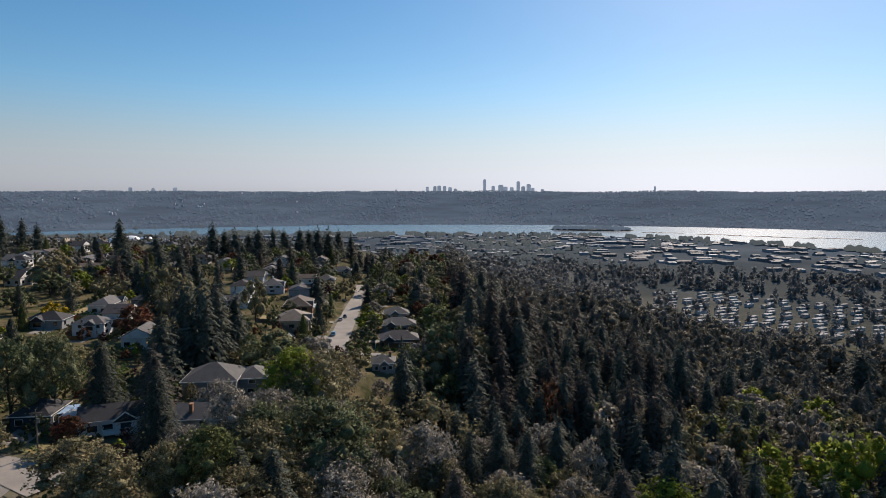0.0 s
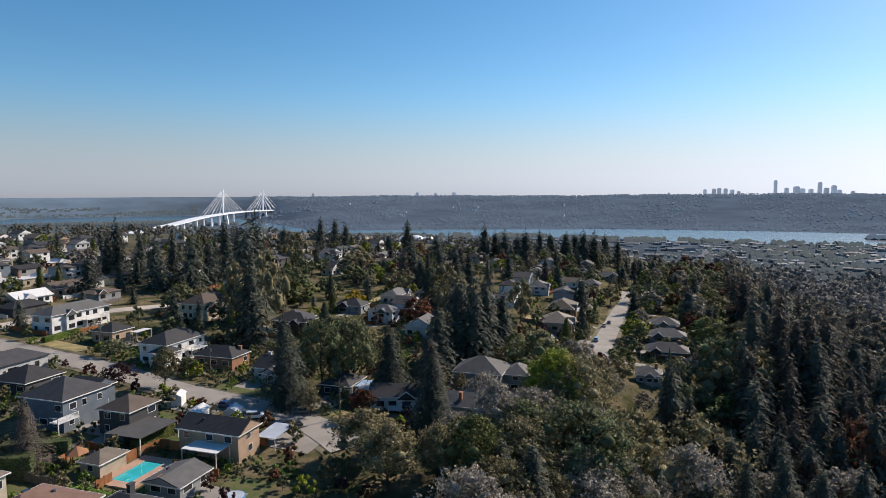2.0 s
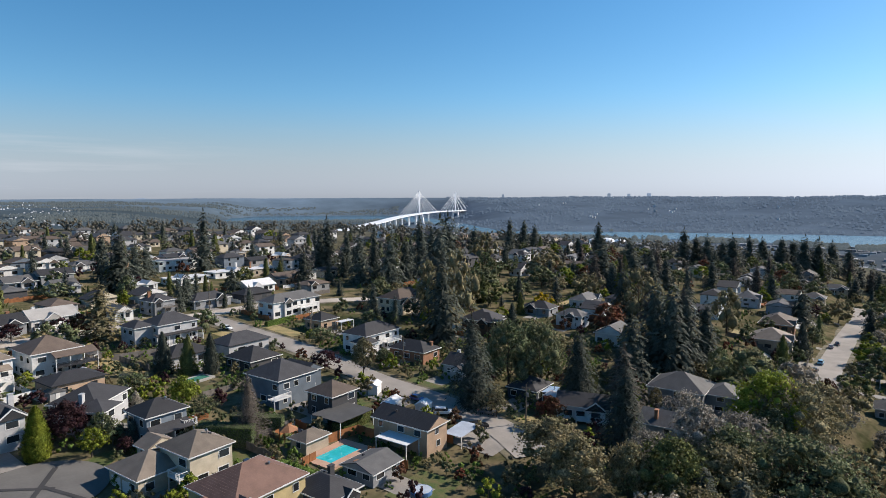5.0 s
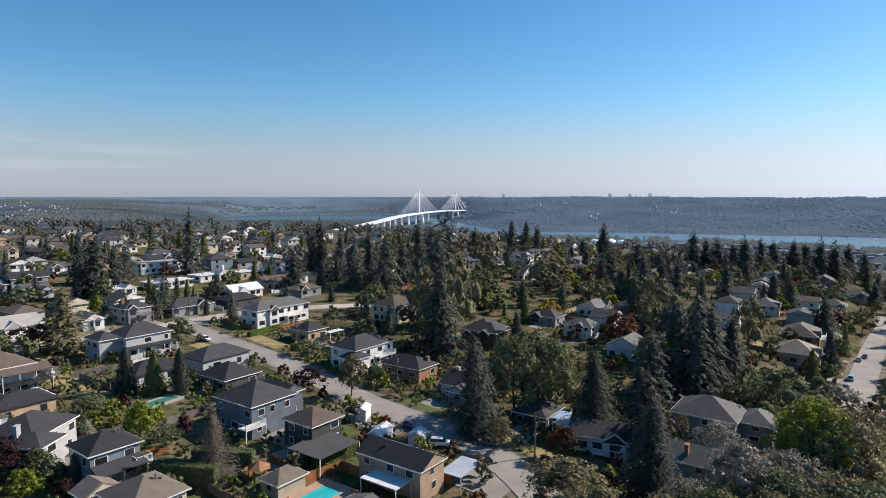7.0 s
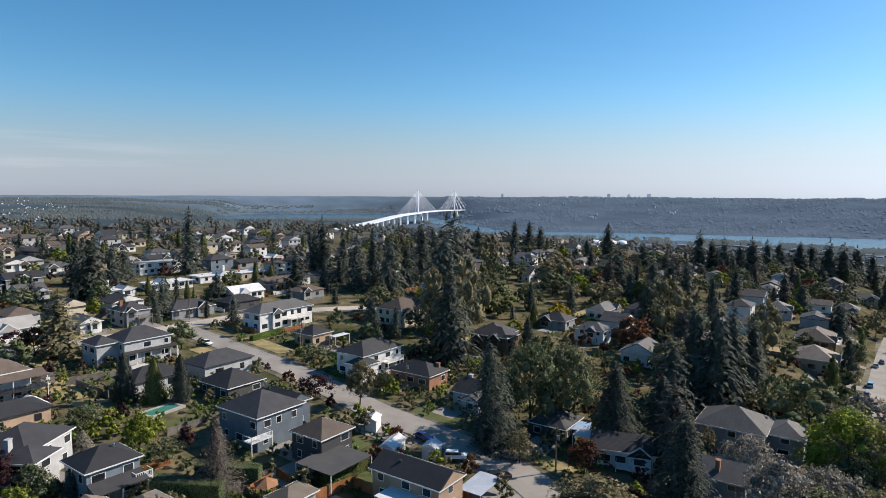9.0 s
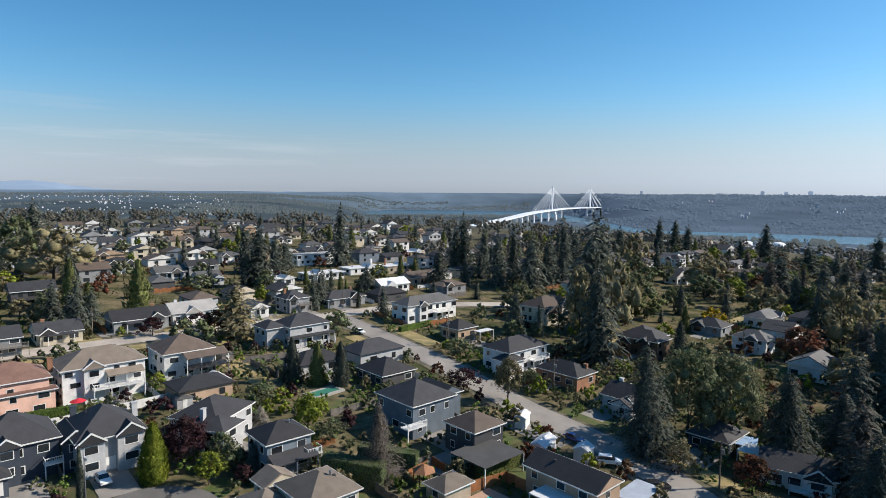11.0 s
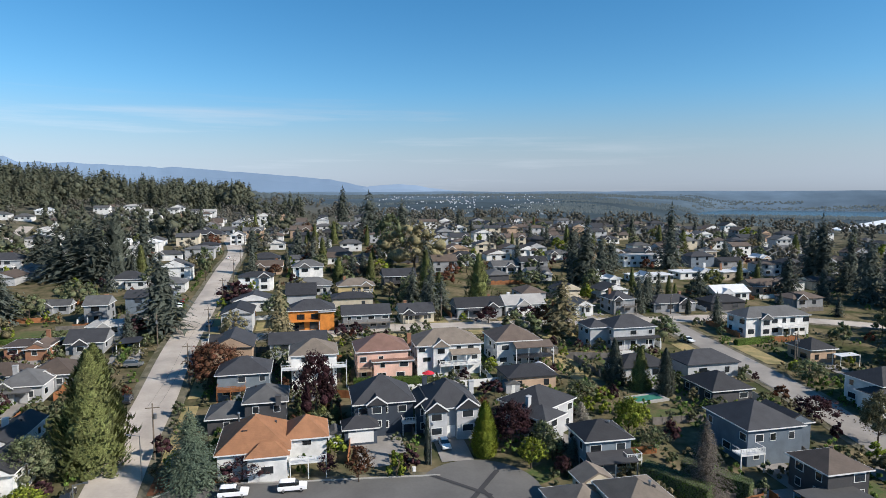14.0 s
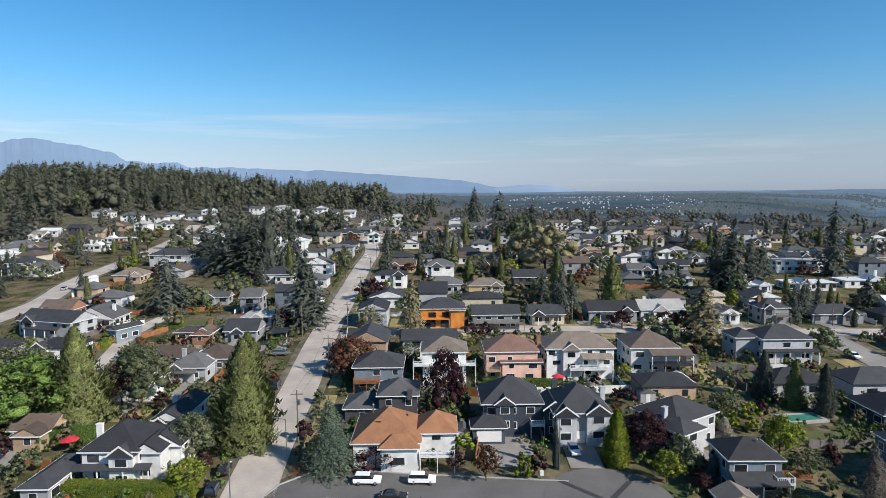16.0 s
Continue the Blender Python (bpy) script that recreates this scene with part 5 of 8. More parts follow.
house(-301.1, 179.7, 94.5, 21.0, 10.0, 3.0, "white", "r_white", "flat")
house(-297.4, 196.0, 94.5, 13.7, 10.0, 3.6, "beige", "r_white", "flat")
house(-287.4, 128.1, 94.5, 10.6, 10.0, 3.0, "white", "r_white", "flat")
house(-336.9, 168.7, 94.5, 23.7, 10.0, 5.5, "white", "r_gravel", "flat", extras=(("deck", 2.8, 2, -4, 7, "trim"),))
house(-362.8, 223.9, 4.5, 8.4, 8.0, 3.6, "beige", "r_grey")
house(-343.0, 236.9, 94.5, 17.6, 10.0, 3.2, "tan", "r_white", "flat")
house(-342.3, 72.5, 94.5, 12.8, 8.3, 4.6, "white", "r_dark", extras=(("gable", -3, 4.5, 4.4), ("gable", 4, 4.5, 4.4),))
house(-320.1, 89.0, 94.5, 12.8, 9.0, 3.0, "lightgrey", "r_grey", "gable_x")
house(-320.3, 103.4, 94.5, 13.8, 9.0, 5.0, "grey", "r_dark", "gable_x")
house(-302.4, 100.8, 94.5, 10.0, 8.0, 3.0, "lightgrey", "r_grey", "gable_x")
house(-130.2, 141.7, 4.5, 13.2, 8.3, 3.2, "brick", "r_dark", extras=(("chimney", 5, 2, 5.4),))
house(-109.2, 140.6, 4.5, 9.3, 9.0, 3.2, "lightgrey", "r_dark", "gable_x")
house(-146.5, 138.9, 94.5, 16.2, 9.8, 6.0, "white", "r_dark", extras=(("wing", -7.5, -4, 6, 6, 4.2, "hip"), ("deck", 2.9, 2, 0, 7, "trim"),))
house(-182.2, 191.3, 94.5, 19.0, 11.8, 6.0, "cream", "r_brown", extras=(("gable", -6, 6, 4.2), ("gable", 2.5, 4.2, 7.0),))
house(-135.4, 185.4, 4.5, 13.3, 8.5, 5.2, "brown", "r_dark", extras=(("gable", -4, 4.6, 3.6), ("gable", 2.5, 4, 4.6),))
house(-112.2, 93.7, 4.5, 8.0, 8.0, 5.5, "charcoal", "r_brown", extras=(("awning", 3, -9.5, 12, 1.0, 3.0, "r_grey"),))
house(-86.1, 138.3, 4.5, 8.1, 9.0, 3.0, "navy", "r_dark", extras=(("awning", 6.0, -5, 10, 0, 2.6, "r_white"),))
house(-69.5, 136.5, 20.0, 12.0, 8.0, 3.2, "white", "r_dark", "gable_x")
house(-55.2, 162.6, 4.5, 13.3, 12.0, 5.2, "grey", "r_grey", extras=(("wing", 10, 2, 7, 9, 4.6, "hip"),))
house(-49.8, 135.3, 94.5, 8.0, 8.0, 4.6, "grey", "r_grey", "gable_y")
house(-55.7, 267.0, 94.5, 14.0, 13.7, 4.0, "beige", "r_tan", extras=(("gable", -2, 5, 3.8),))
house(-60.2, 301.7, 94.5, 18.8, 12.4, 3.0, "brick", "r_brown")
house(-81.2, 337.6, 94.5, 12.7, 10.8, 4.4, "lightgrey", "r_grey")
house(-95.1, 210.7, 94.5, 10.8, 10.8, 4.0, "white", "r_grey", "gable_x", extras=(("gable", 2.5, 6, 3.8),))
house(-118.6, 223.0, 4.5, 10.7, 8.0, 4.6, "white", "r_grey")
house(-135.3, 266.8, 94.5, 16.9, 8.7, 3.6, "white", "r_grey")
house(-139.9, 233.0, 4.5, 13.0, 9.0, 3.0, "grey", "r_dark")
house(-138.8, 189.7, 94.5, 11.8, 11.3, 4.6, "brown", "r_dark", extras=(("gable", -2, 4.6, 3.8),))
house(-246.8, 385.4, 4.5, 10.8, 8.6, 5.0, "white", "r_dark", extras=(("gable", -2, 4.6, 4.8),))
house(-209.3, 324.1, 94.5, 10.6, 8.0, 4.0, "white", "r_dark", "gable_y")
house(-159.0, 451.8, 4.5, 9.6, 9.0, 5.0, "lightgrey", "r_dark", fine=False)
house(-60.0, 389.0, 4.5, 10.7, 10.0, 3.4, "beige", "r_grey")
house(-58.0, 449.6, 4.5, 13.5, 8.0, 3.4, "beige", "r_grey")
house(-12.9, 314.6, 4.5, 12.3, 10.0, 3.5, "lightgrey", "r_grey")
house(-10.7, 286.7, 4.5, 15.5, 10.0, 3.5, "grey", "r_grey")
house(-9.5, 257.4, 4.5, 15.7, 10.0, 3.5, "brown", "r_dark")
house(-13.7, 217.7, 4.5, 8.0, 8.0, 3.2, "grey", "r_grey")
house(-105.4, 56.5, 4.5, 9.2, 8.4, 6.0, "cream", "r_tan", extras=(("wing", -4.6, -6.4, 9.4, 9.0, 3.3, "hip"), ("wing_garage", -7.0, -10.93, 2.9), ("wing_garage", -3.4, -10.93, 2.9), ("wing", -8.2, -3.0, 3.6, 5.0, 5.2, "gable_x"), ("deck", 2.8, 2.0, 1.0, 4.4, "trim"), ("pipe", 1.5, 1.2, 8.6)))
house(-87.2, 55.4, 94.5, 13.6, 11.6, 6.0, "yellow", "r_rose", pitch=0.5, extras=(("wing", -8.0, -0.6, 4.6, 6.0, 5.0, "hip"), ("gable", -5.0, 4.0, 5.4), ("skylight", 1.6, 2.2, 8.2), ("pipe", 2.6, -2.0, 8.6)))
house(-80.6, 65.7, 94.5, 6.9, 9.0, 3.6, "charcoal", "r_dark")
house(-88.2, 94.5, 94.5, 6.9, 14.0, 5.2, "tan", "r_dark", "gable_y", extras=(("awning", -7.8, -5.2, -3.5, 2.8, 3.2, "r_white"),))
house(-83.7, 79.2, 94.5, 7.6, 7.4, 2.3, "grey", "r_grey", "gable_x", pitch=0.32, extras=(("chimney", -3.0, 1.0, 3.4),))
house(-101.0, 78.3, 94.5, 6.0, 4.6, 2.4, "beige", "r_tan", extras=(("pipe", 1.5, 0.5, 3.6),))
house(-128.6, 91.2, 94.5, 11.6, 12.0, 6.5, "bluegrey", "r_dark", extras=(("wing", 7.5, 1, 6, 8, 5.6, "gable_y"), ("deck", 3.2, 2.4, -9, -4, "trim"),))
house(-155.3, 100.7, 94.5, 10.3, 11.0, 3.0, "charcoal", "r_dark", extras=(("chimney", 3, 2, 4.8),))
house(-126.3, 59.3, 93.0, 8.4, 7.8, 6.0, "blue", "r_dark", extras=(("skirt", 3.0, 3.0, -4.2, 4.2), ("pipe", 1.4, -1.0, 8.3), ("deck", 3.0, 2.0, 2.5, 5.4, "trim")))
house(-142.5, 52.6, 127.0, 11.5, 10.0, 6.0, "lightgrey", "r_dark", extras=(("wing", -4.5, -4.5, 6, 6, 5.2, "hip"), ("chimney", -5.6, -2.0, 8.4)))


# ---------------------------------------------------------------- houses farther off, in rows along the blocks
def far_rows():
    rnd = random.Random(9)
    walls = ["white", "white", "lightgrey", "cream", "grey", "grey", "bluegrey", "charcoal", "white", "lightgrey", "white", "tan"]
    roofs = ["r_dark", "r_grey", "r_dark", "r_brown", "r_dark", "r_brown"]
    lots = []
    for i in range(-40, 42):
        for j in range(0, 46):
            u = i * 17.5 + rnd.uniform(-2, 2)
            v = 60 + (j // 2) * 62 + (j % 2) * 27 + rnd.uniform(-2, 2)
            a = radians(4.5)
            x, y = -v * math.cos(a) - u * math.sin(a) + 20, u * math.cos(a) - v * math.sin(a)
            r, az = math.hypot(x, y), math.degrees(math.atan2(-x, y))
            if not (8 < az < 132) or r < 165 or r > 720 - 115 * step(38, 46, az) * (1 - step(92, 99, az)) or in_woods(x, y):
                continue
            if az < 25 and r > 560 or az > 110 and r > 650 - 6 * (az - 110):
                continue
            if az < 50 and (r < 235 or rnd.random() < 0.4):
                continue
            if y < -45 and x < -240 and rnd.random() < 0.3:
                continue
            if not far_from_roads(x, y, 7) or not clear_of_homes(x, y, 8.5) or rnd.random() < 0.2:
                continue
            if any(math.hypot(x - p, y - q) < 6.5 + 0.4 * w for p, q, w in PLANTED):
                continue
            lots.append((r, x, y))
    lots.sort()
    near = 292 - len(HOMES)
    picks = []
    for k, (r, x, y) in enumerate(lots):
        h = rnd.choice((3.0, 3.2, 3.4, 5.4, 5.6))
        row = (x, y, 94.5 + rnd.choice((0, 0, 0, -90)), rnd.uniform(11, 15), rnd.uniform(8.5, 10.5), h, rnd.choice(walls), rnd.choice(roofs),
               rnd.choice(("hip", "hip", "gable_x", "gable_x", "gable_y")), rnd.uniform(0.3, 0.5))
        if x < -150 and y < -45 and rnd.random() < 0.45:
            row = row[:6] + ("white", rnd.choice(("r_gravel", "r_grey", "r_grey", "r_white"))) + row[8:]
        if k < near:
            house(*row[:9], pitch=row[9], fine=False, sides="f", extras=(("gable", rnd.choice((-0.25, 0.25)) * row[3], 4.4, row[5] - 0.1),) if k % 3 == 0 else ())
        else:
            HOMES.append((x, y, 9))
            picks.append(row)
    bm = bmesh.new()
    mats = sorted({p[6] for p in picks} | {p[7] for p in picks}) + ["glass"]
    for x, y, rz, w, d, h, wall, roof, kind, pitch in picks:
        m = pose(x, y, ground_z(x, y) + 0.05, 0, 0, rz)
        for what in (wall, roof, "glass"):
            n0, f0 = len(bm.verts), len(bm.faces)
            if what == wall:
                box(bm, -w / 2, -d / 2, -1.2, w / 2, d / 2, h)
                gable_fill(bm, -w / 2, -d / 2, w / 2, d / 2, h, pitch, kind)
            elif what == roof:
                roof_mesh(bm, -w / 2, -d / 2, w / 2, d / 2, h, pitch, kind)
            else:
                for k in range(3):
                    u = -w / 2 + w * (k + 0.5) / 3
                    box(bm, u - 0.8, -d / 2 - 0.05, h - 1.9, u + 0.8, -d / 2 + 0.05, h - 0.6)
            bm.verts.ensure_lookup_table()
            bm.faces.ensure_lookup_table()
            for i in range(n0, len(bm.verts)):
                bm.verts[i].co = m @ bm.verts[i].co
            for i in range(f0, len(bm.faces)):
                bm.faces[i].material_index = mats.index(what)
    me = bpy.data.meshes.new("distant_houses")
    bm.to_mesh(me)
    bm.free()
    for k in mats:
        me.materials.append(M[k])
    tagged(new("distant_houses", me), "rows of small pale houses under dark roofs", "houses", kind="stuff")


SHOWN = len(HOMES)
HOMES += [(-94.8, 81.4, 6.5), (-91.5, 77.0, 4.5), (-154.9, 82.8, 4.5), (-146.0, 82.6, 3.5), (-109.0, 127.0, 4.0), (-73.0, 82.0, 4.0), (-134.0, 18.6, 4.5), (-135.6, 33.8, 5.0), (-131.0, 33.0, 4.0)]


# ---------------------------------------------------------------- trees that stand out
tree("fir", -324.1, 179.2, 34.9, "fir", 0.66)
tree("bigfir", -283.3, 116.9, 29.7, "fir", 0.79)
tree("fir", -320.8, 125.3, 23.5, "fir", 0.85)
tree("leafy", -326.0, 142.8, 16.2, "olive", 0.78)
tree("fir", -326.8, 148.7, 15.8, "fir", 1.21)
tree("fir", -211.1, 81.5, 19.3, "olive", 1.31)
tree("fir", -238.2, 123.9, 15.1, "fir", 0.76)
tree("fir", -255.5, 155.4, 12.0, "fir", 1.32)
tree("column", -230.9, 136.7, 6.1, "fir", 1.67)
tree("fir", -253.4, 193.6, 18.3, "fir", 1.26)
tree("fir", -287.3, 238.3, 32.5, "fir", 0.76)
tree("fir", -296.1, 238.7, 25.7, "fir", 0.87)
tree("fir", -265.0, 232.6, 27.4, "fir", 0.76)
tree("bigfir", -241.7, 221.4, 27.6, "fir", 0.82)
tree("fir", -246.5, 236.3, 30.0, "fir", 0.76)
tree("bigfir", -228.6, 230.0, 28.5, "fir", 0.92)
tree("fir", -232.0, 245.8, 25.4, "fir", 0.89)
tree("fir", -241.1, 269.0, 35.5, "fir", 0.76)
tree("cone", -165.1, 79.5, 11.6, "fir", 1.0, "beside a garden pool")
tree("cone", -161.0, 84.0, 10.8, "cedar", 1.0, "beside a garden pool")
tree("cone", -157.2, 88.6, 11.2, "fir", 1.0, "beside a garden pool")
tree("spruce", -112.5, 71.7, 14.7, "brownfir", 0.95, "behind a blue house")
tree("leafy", -135.7, 69.4, 8.6, "lime", 0.96)
tree("leafy", -130.0, 71.4, 5.1, "green", 1.19)
tree("leafy", -127.6, 117.7, 10.9, "olive", 0.84)
tree("leafy", -139.0, 113.3, 5.9, "plum", 1.75)
tree("leafy", -155.8, 67.1, 5.2, "green", 1.64)
tree("leafy", -163.0, 131.2, 5.3, "green", 1.75)
tree("leafy", -130.9, 128.9, 5.2, "green", 1.33)
tree("leafy", -169.4, 183.5, 6.5, "green", 1.75)
tree("bigfir", -163.2, 191.6, 42.8, "fir", 0.55)
tree("leafy", -149.2, 170.4, 27.5, "olive", 0.55)
tree("bigfir", -136.0, 162.5, 31.0, "fir", 0.70)
tree("leafy", -142.7, 178.4, 30.7, "olive", 0.55)
tree("bigfir", -174.4, 213.6, 42.7, "fir", 0.55)
tree("bigfir", -91.9, 121.6, 23.6, "fir", 0.67)
tree("leafy", -92.4, 137.5, 19.5, "green", 0.85)
tree("leafy", -86.1, 143.7, 19.0, "green", 0.8)
tree("leafy", -88.7, 141.0, 13.0, "olive", 0.57)
tree("bigfir", -73.3, 141.1, 20.3, "fir", 0.84)
tree("fir", -68.7, 155.2, 14.8, "fir", 1.08)
tree("fir", -237.0, 490.8, 28.2, "fir", 1.14)
tree("bigfir", -157.9, 331.9, 26.9, "fir", 1.16)
tree("fir", -303.6, 454.8, 27.2, "fir", 0.97)
tree("fir", -306.9, 483.7, 24.7, "fir", 1.19)
tree("fir", -292.4, 477.9, 22.2, "fir", 1.14)
tree("fir", -300.2, 399.0, 21.6, "fir", 1.26)
tree("leafy", -251.9, 346.3, 22.6, "olive", 0.76)
tree("leafy", -199.8, 282.2, 13.6, "green", 1.01)
tree("leafy", -187.7, 323.7, 17.0, "olive", 1.47)
tree("fir", -185.9, 437.8, 21.2, "fir", 1.62)
tree("fir", -163.7, 419.4, 17.0, "fir", 1.36)
tree("bigfir", -52.6, 120.6, 20.3, "fir", 0.83)
tree("bigfir", -107.2, 245.1, 24.1, "fir", 0.86)
tree("leafy", -101.3, 247.3, 23.9, "olive", 0.75)
tree("bigfir", -71.4, 187.2, 28.7, "fir", 0.55)
tree("bigfir", -65.5, 183.5, 29.9, "fir", 0.58)
tree("bigfir", -63.3, 190.7, 27.7, "fir", 0.60)
tree("fir", -60.5, 198.9, 24.3, "fir", 0.68)
tree("leafy", -68.8, 253.7, 20.0, "olive", 0.70)
tree("leafy", -62.6, 202.1, 11.2, "green", 0.94)
tree("fir", -160.8, 478.8, 29.7, "fir", 1.00)
tree("fir", -154.8, 489.1, 23.7, "fir", 1.21)
tree("bigfir", -144.8, 485.6, 26.3, "fir", 1.15)
tree("bigfir", -122.9, 466.8, 29.0, "fir", 1.07)
tree("fir", -127.5, 534.3, 24.6, "fir", 1.36)
tree("fir", -137.6, 496.9, 21.9, "fir", 1.30)
tree("fir", -128.0, 579.4, 21.1, "fir", 1.36)
tree("fir", -113.9, 579.4, 22.5, "fir", 1.40)
tree("fir", -106.8, 591.3, 21.0, "fir", 1.51)
tree("bigfir", -81.5, 483.2, 30.9, "fir", 0.89)
tree("bigfir", -74.4, 493.3, 29.7, "fir", 1.02)
tree("fir", -68.8, 517.2, 26.4, "fir", 1.26)
tree("fir", -63.2, 559.6, 20.4, "fir", 1.40)
tree("leafy", -79.5, 379.9, 10.2, "lime", 1.08)
tree("leafy", -73.0, 394.3, 13.1, "green", 1.28)
tree("leafy", -126.1, 410.8, 9.7, "lime", 1.48)
tree("leafy", -140.4, 236.6, 9.0, "gold", 1.0)
tree("leafy", -72.0, 124.3, 7.5, "rust", 1.40)
tree("leafy", -59.7, 103.5, 11.1, "olive", 1.64)
tree("leafy", -83.6, 119.4, 7.2, "olive", 1.11)
tree("leafy", -57.9, 152.6, 6.3, "olive", 0.73)
tree("leafy", -47.2, 140.5, 10.7, "silver", 1.05)
tree("leafy", -39.3, 125.0, 14.7, "silver", 1.01)
tree("leafy", -34.1, 135.1, 13.8, "silver", 1.06)
tree("leafy", -28.7, 158.7, 18.6, "olive", 1.12)
tree("leafy", -31.4, 152.0, 12.3, "green", 0.99)
tree("leafy", -27.7, 199.5, 9.7, "rust", 0.80)
tree("leafy", -49.8, 248.2, 7.2, "plum", 0.96)
tree("leafy", -48.4, 192.9, 11.3, "green", 0.72)
tree("leafy", -53.0, 188.3, 12.4, "green", 0.66)
tree("leafy", -61.0, 188.5, 5.8, "olive", 1.75)
tree("leafy", -45.5, 367.0, 12.2, "olive", 1.01)
tree("leafy", -45.9, 294.6, 10.0, "green", 1.01)
tree("cone", -134.4, -29.8, 21.0, "cedar", 1.4, "beside the street")
tree("cone", -141.5, -31.5, 20.0, "cedar", 1.2, "beside the street")
tree("cone", -141.8, -67.3, 20.5, "cedar", 1.35)
tree("leafy", -152.5, -60.8, 14.0, "green", 1.15)
tree("leafy", -139.1, -77.5, 15.0, "hedge", 1.5)
tree("leafy", -146.1, -84.2, 15.0, "green", 1.3)
tree("bigfir", -152.7, -92.1, 13.2, "fir", 1.18)
tree("leafy", -154.4, -84.2, 11.8, "green", 0.90)
tree("leafy", -151.4, -64.6, 10.4, "plum", 0.78)
tree("bigfir", -232.6, -96.7, 22.1, "fir", 1.11)
tree("fir", -220.1, -42.8, 25.1, "fir", 1.15)
tree("fir", -308.4, -103.5, 25.1, "fir", 1.35)
tree("fir", -304.1, -93.9, 28.4, "fir", 1.3)
tree("cone", -306.9, -86.3, 27.3, "fir", 1.35)
tree("fir", -311.0, -112.0, 24.3, "fir", 1.35)
tree("fir", -339.3, -85.7, 30.2, "fir", 0.84)
tree("fir", -336.7, -131.8, 21.3, "fir", 1.32)
tree("leafy", -389.3, -193.0, 15.0, "green", 1.18)
tree("leafy", -259.2, -83.9, 9.7, "green", 1.38)
tree("leafy", -175.3, -18.4, 10.2, "rust", 1.24)
tree("leafy", -216.4, -49.5, 6.3, "plum", 1.61)
tree("leafy", -210.8, -20.4, 9.4, "olive", 0.86)
tree("fir", -210.8, -6.6, 17.7, "olive", 0.94)
tree("leafy", -258.7, -27.9, 8.9, "plum", 1.48)
tree("fir", -396.9, -43.9, 16.2, "fir", 1.10)
tree("fir", -366.5, -14.9, 18.0, "fir", 1.09)
tree("leafy", -313.5, -20.4, 6.1, "rust", 1.62)
tree("spruce", -126.6, -11.3, 13.6, "spruce", 1.45, "at the street corner")
tree("leafy", -127.3, -3.4, 4.5, "plum", 1.75)
tree("leafy", -128.4, -37.3, 8.7, "green", 1.19)
tree("leafy", -118.1, -33.0, 5.8, "lime", 1.63)
tree("leafy", -303.7, -49.1, 15.9, "green", 0.61)
tree("leafy", -186.3, -4.7, 5.5, "green", 1.15)
tree("bigfir", -432.5, -311.9, 20.9, "fir", 1.53)
tree("leafy", -523.7, -327.1, 21.7, "green", 1.02)
tree("leafy", -710.3, -498.3, 10.9, "gold", 1.75)
tree("leafy", -684.8, -456.8, 11.5, "gold", 1.75)
tree("leafy", -149.9, 7.9, 15.0, "plum", 0.66)
tree("fir", -149.6, 4.1, 3.9, "cedar", 1.58)
tree("fir", -149.2, 6.3, 4.2, "cedar", 1.62)
tree("fir", -148.9, 8.8, 4.6, "cedar", 1.47)
tree("fir", -149.5, 11.2, 4.2, "cedar", 1.47)
tree("column", -132.1, 39.3, 10.2, "lime", 1.60)
tree("leafy", -134.4, 45.0, 9.2, "plum", 1.15)
tree("leafy", -128.6, 51.4, 5.6, "green", 1.2)
tree("leafy", -123.4, 51.6, 3.6, "plum", 1.4)
tree("leafy", -131.6, 50.4, 6.4, "green", 1.1)
tree("fir", -126.4, 54.4, 5.6, "fir", 1.2)
tree("leafy", -126.0, 46.6, 5.9, "lime", 1.26)
tree("column", -129.9, 28.5, 9.7, "fir", 0.78)
tree("cone", -253.2, 62.8, 19.1, "cedar", 1.1)
tree("cone", -260.6, 43.2, 19.3, "cedar", 0.8)
tree("fir", -244.7, 128.0, 13.5, "fir", 1.05)
tree("fir", -309.2, 135.4, 19.8, "fir", 0.89)
tree("fir", -313.9, 142.5, 17.3, "fir", 1.03)
tree("fir", -558.4, 5.2, 35.0, "fir", 0.82)
tree("bigfir", -462.5, 25.9, 34.8, "fir", 0.94)
tree("bigfir", -477.4, 50.6, 28.1, "fir", 1.09)
tree("leafy", -321.4, 44.9, 24.7, "olive", 1.32)
tree("leafy", -339.0, 34.7, 28.4, "green", 0.85)
tree("leafy", -312.5, 27.2, 8.5, "lime", 1.44)
tree("leafy", -306.5, 60.9, 6.9, "rust", 1.11)
tree("leafy", -124.5, 16.1, 6.5, "rust", 1.02)
tree("bush", -125.9, 22.6, 4.9, "lime", 0.69)
tree("leafy", -127.2, 10.7, 4.2, "plum", 1.18)
tree("fir", -143.2, 62.5, 5.1, "silver", 1.48)
tree("leafy", -224.8, 74.8, 5.6, "plum", 1.75)
tree("leafy", -223.8, 60.3, 6.3, "plum", 1.61)
tree("leafy", -285.2, 92.9, 7.2, "green", 1.75)
tree("leafy", -263.1, 158.8, 6.5, "green", 1.75)
tree("leafy", -50.6, 95.9, 12.6, "olive", 1.25)
tree("leafy", -43.6, 102.0, 12.0, "olive", 0.89)
tree("leafy", -42.4, 108.4, 12.7, "silver", 0.82)
tree("leafy", -33.8, 159.4, 17.2, "lime", 1.04)
tree("leafy", -26.0, 175.3, 17.1, "olive", 1.15)
tree("leafy", -19.3, 142.0, 17.8, "silver", 0.77)
tree("fir", -32.6, 105.8, 14.1, "fir", 1.35)
tree("leafy", -12.5, 133.0, 15.9, "silver", 0.96)
tree("leafy", -0.0, 149.6, 22.4, "silver", 1.00)
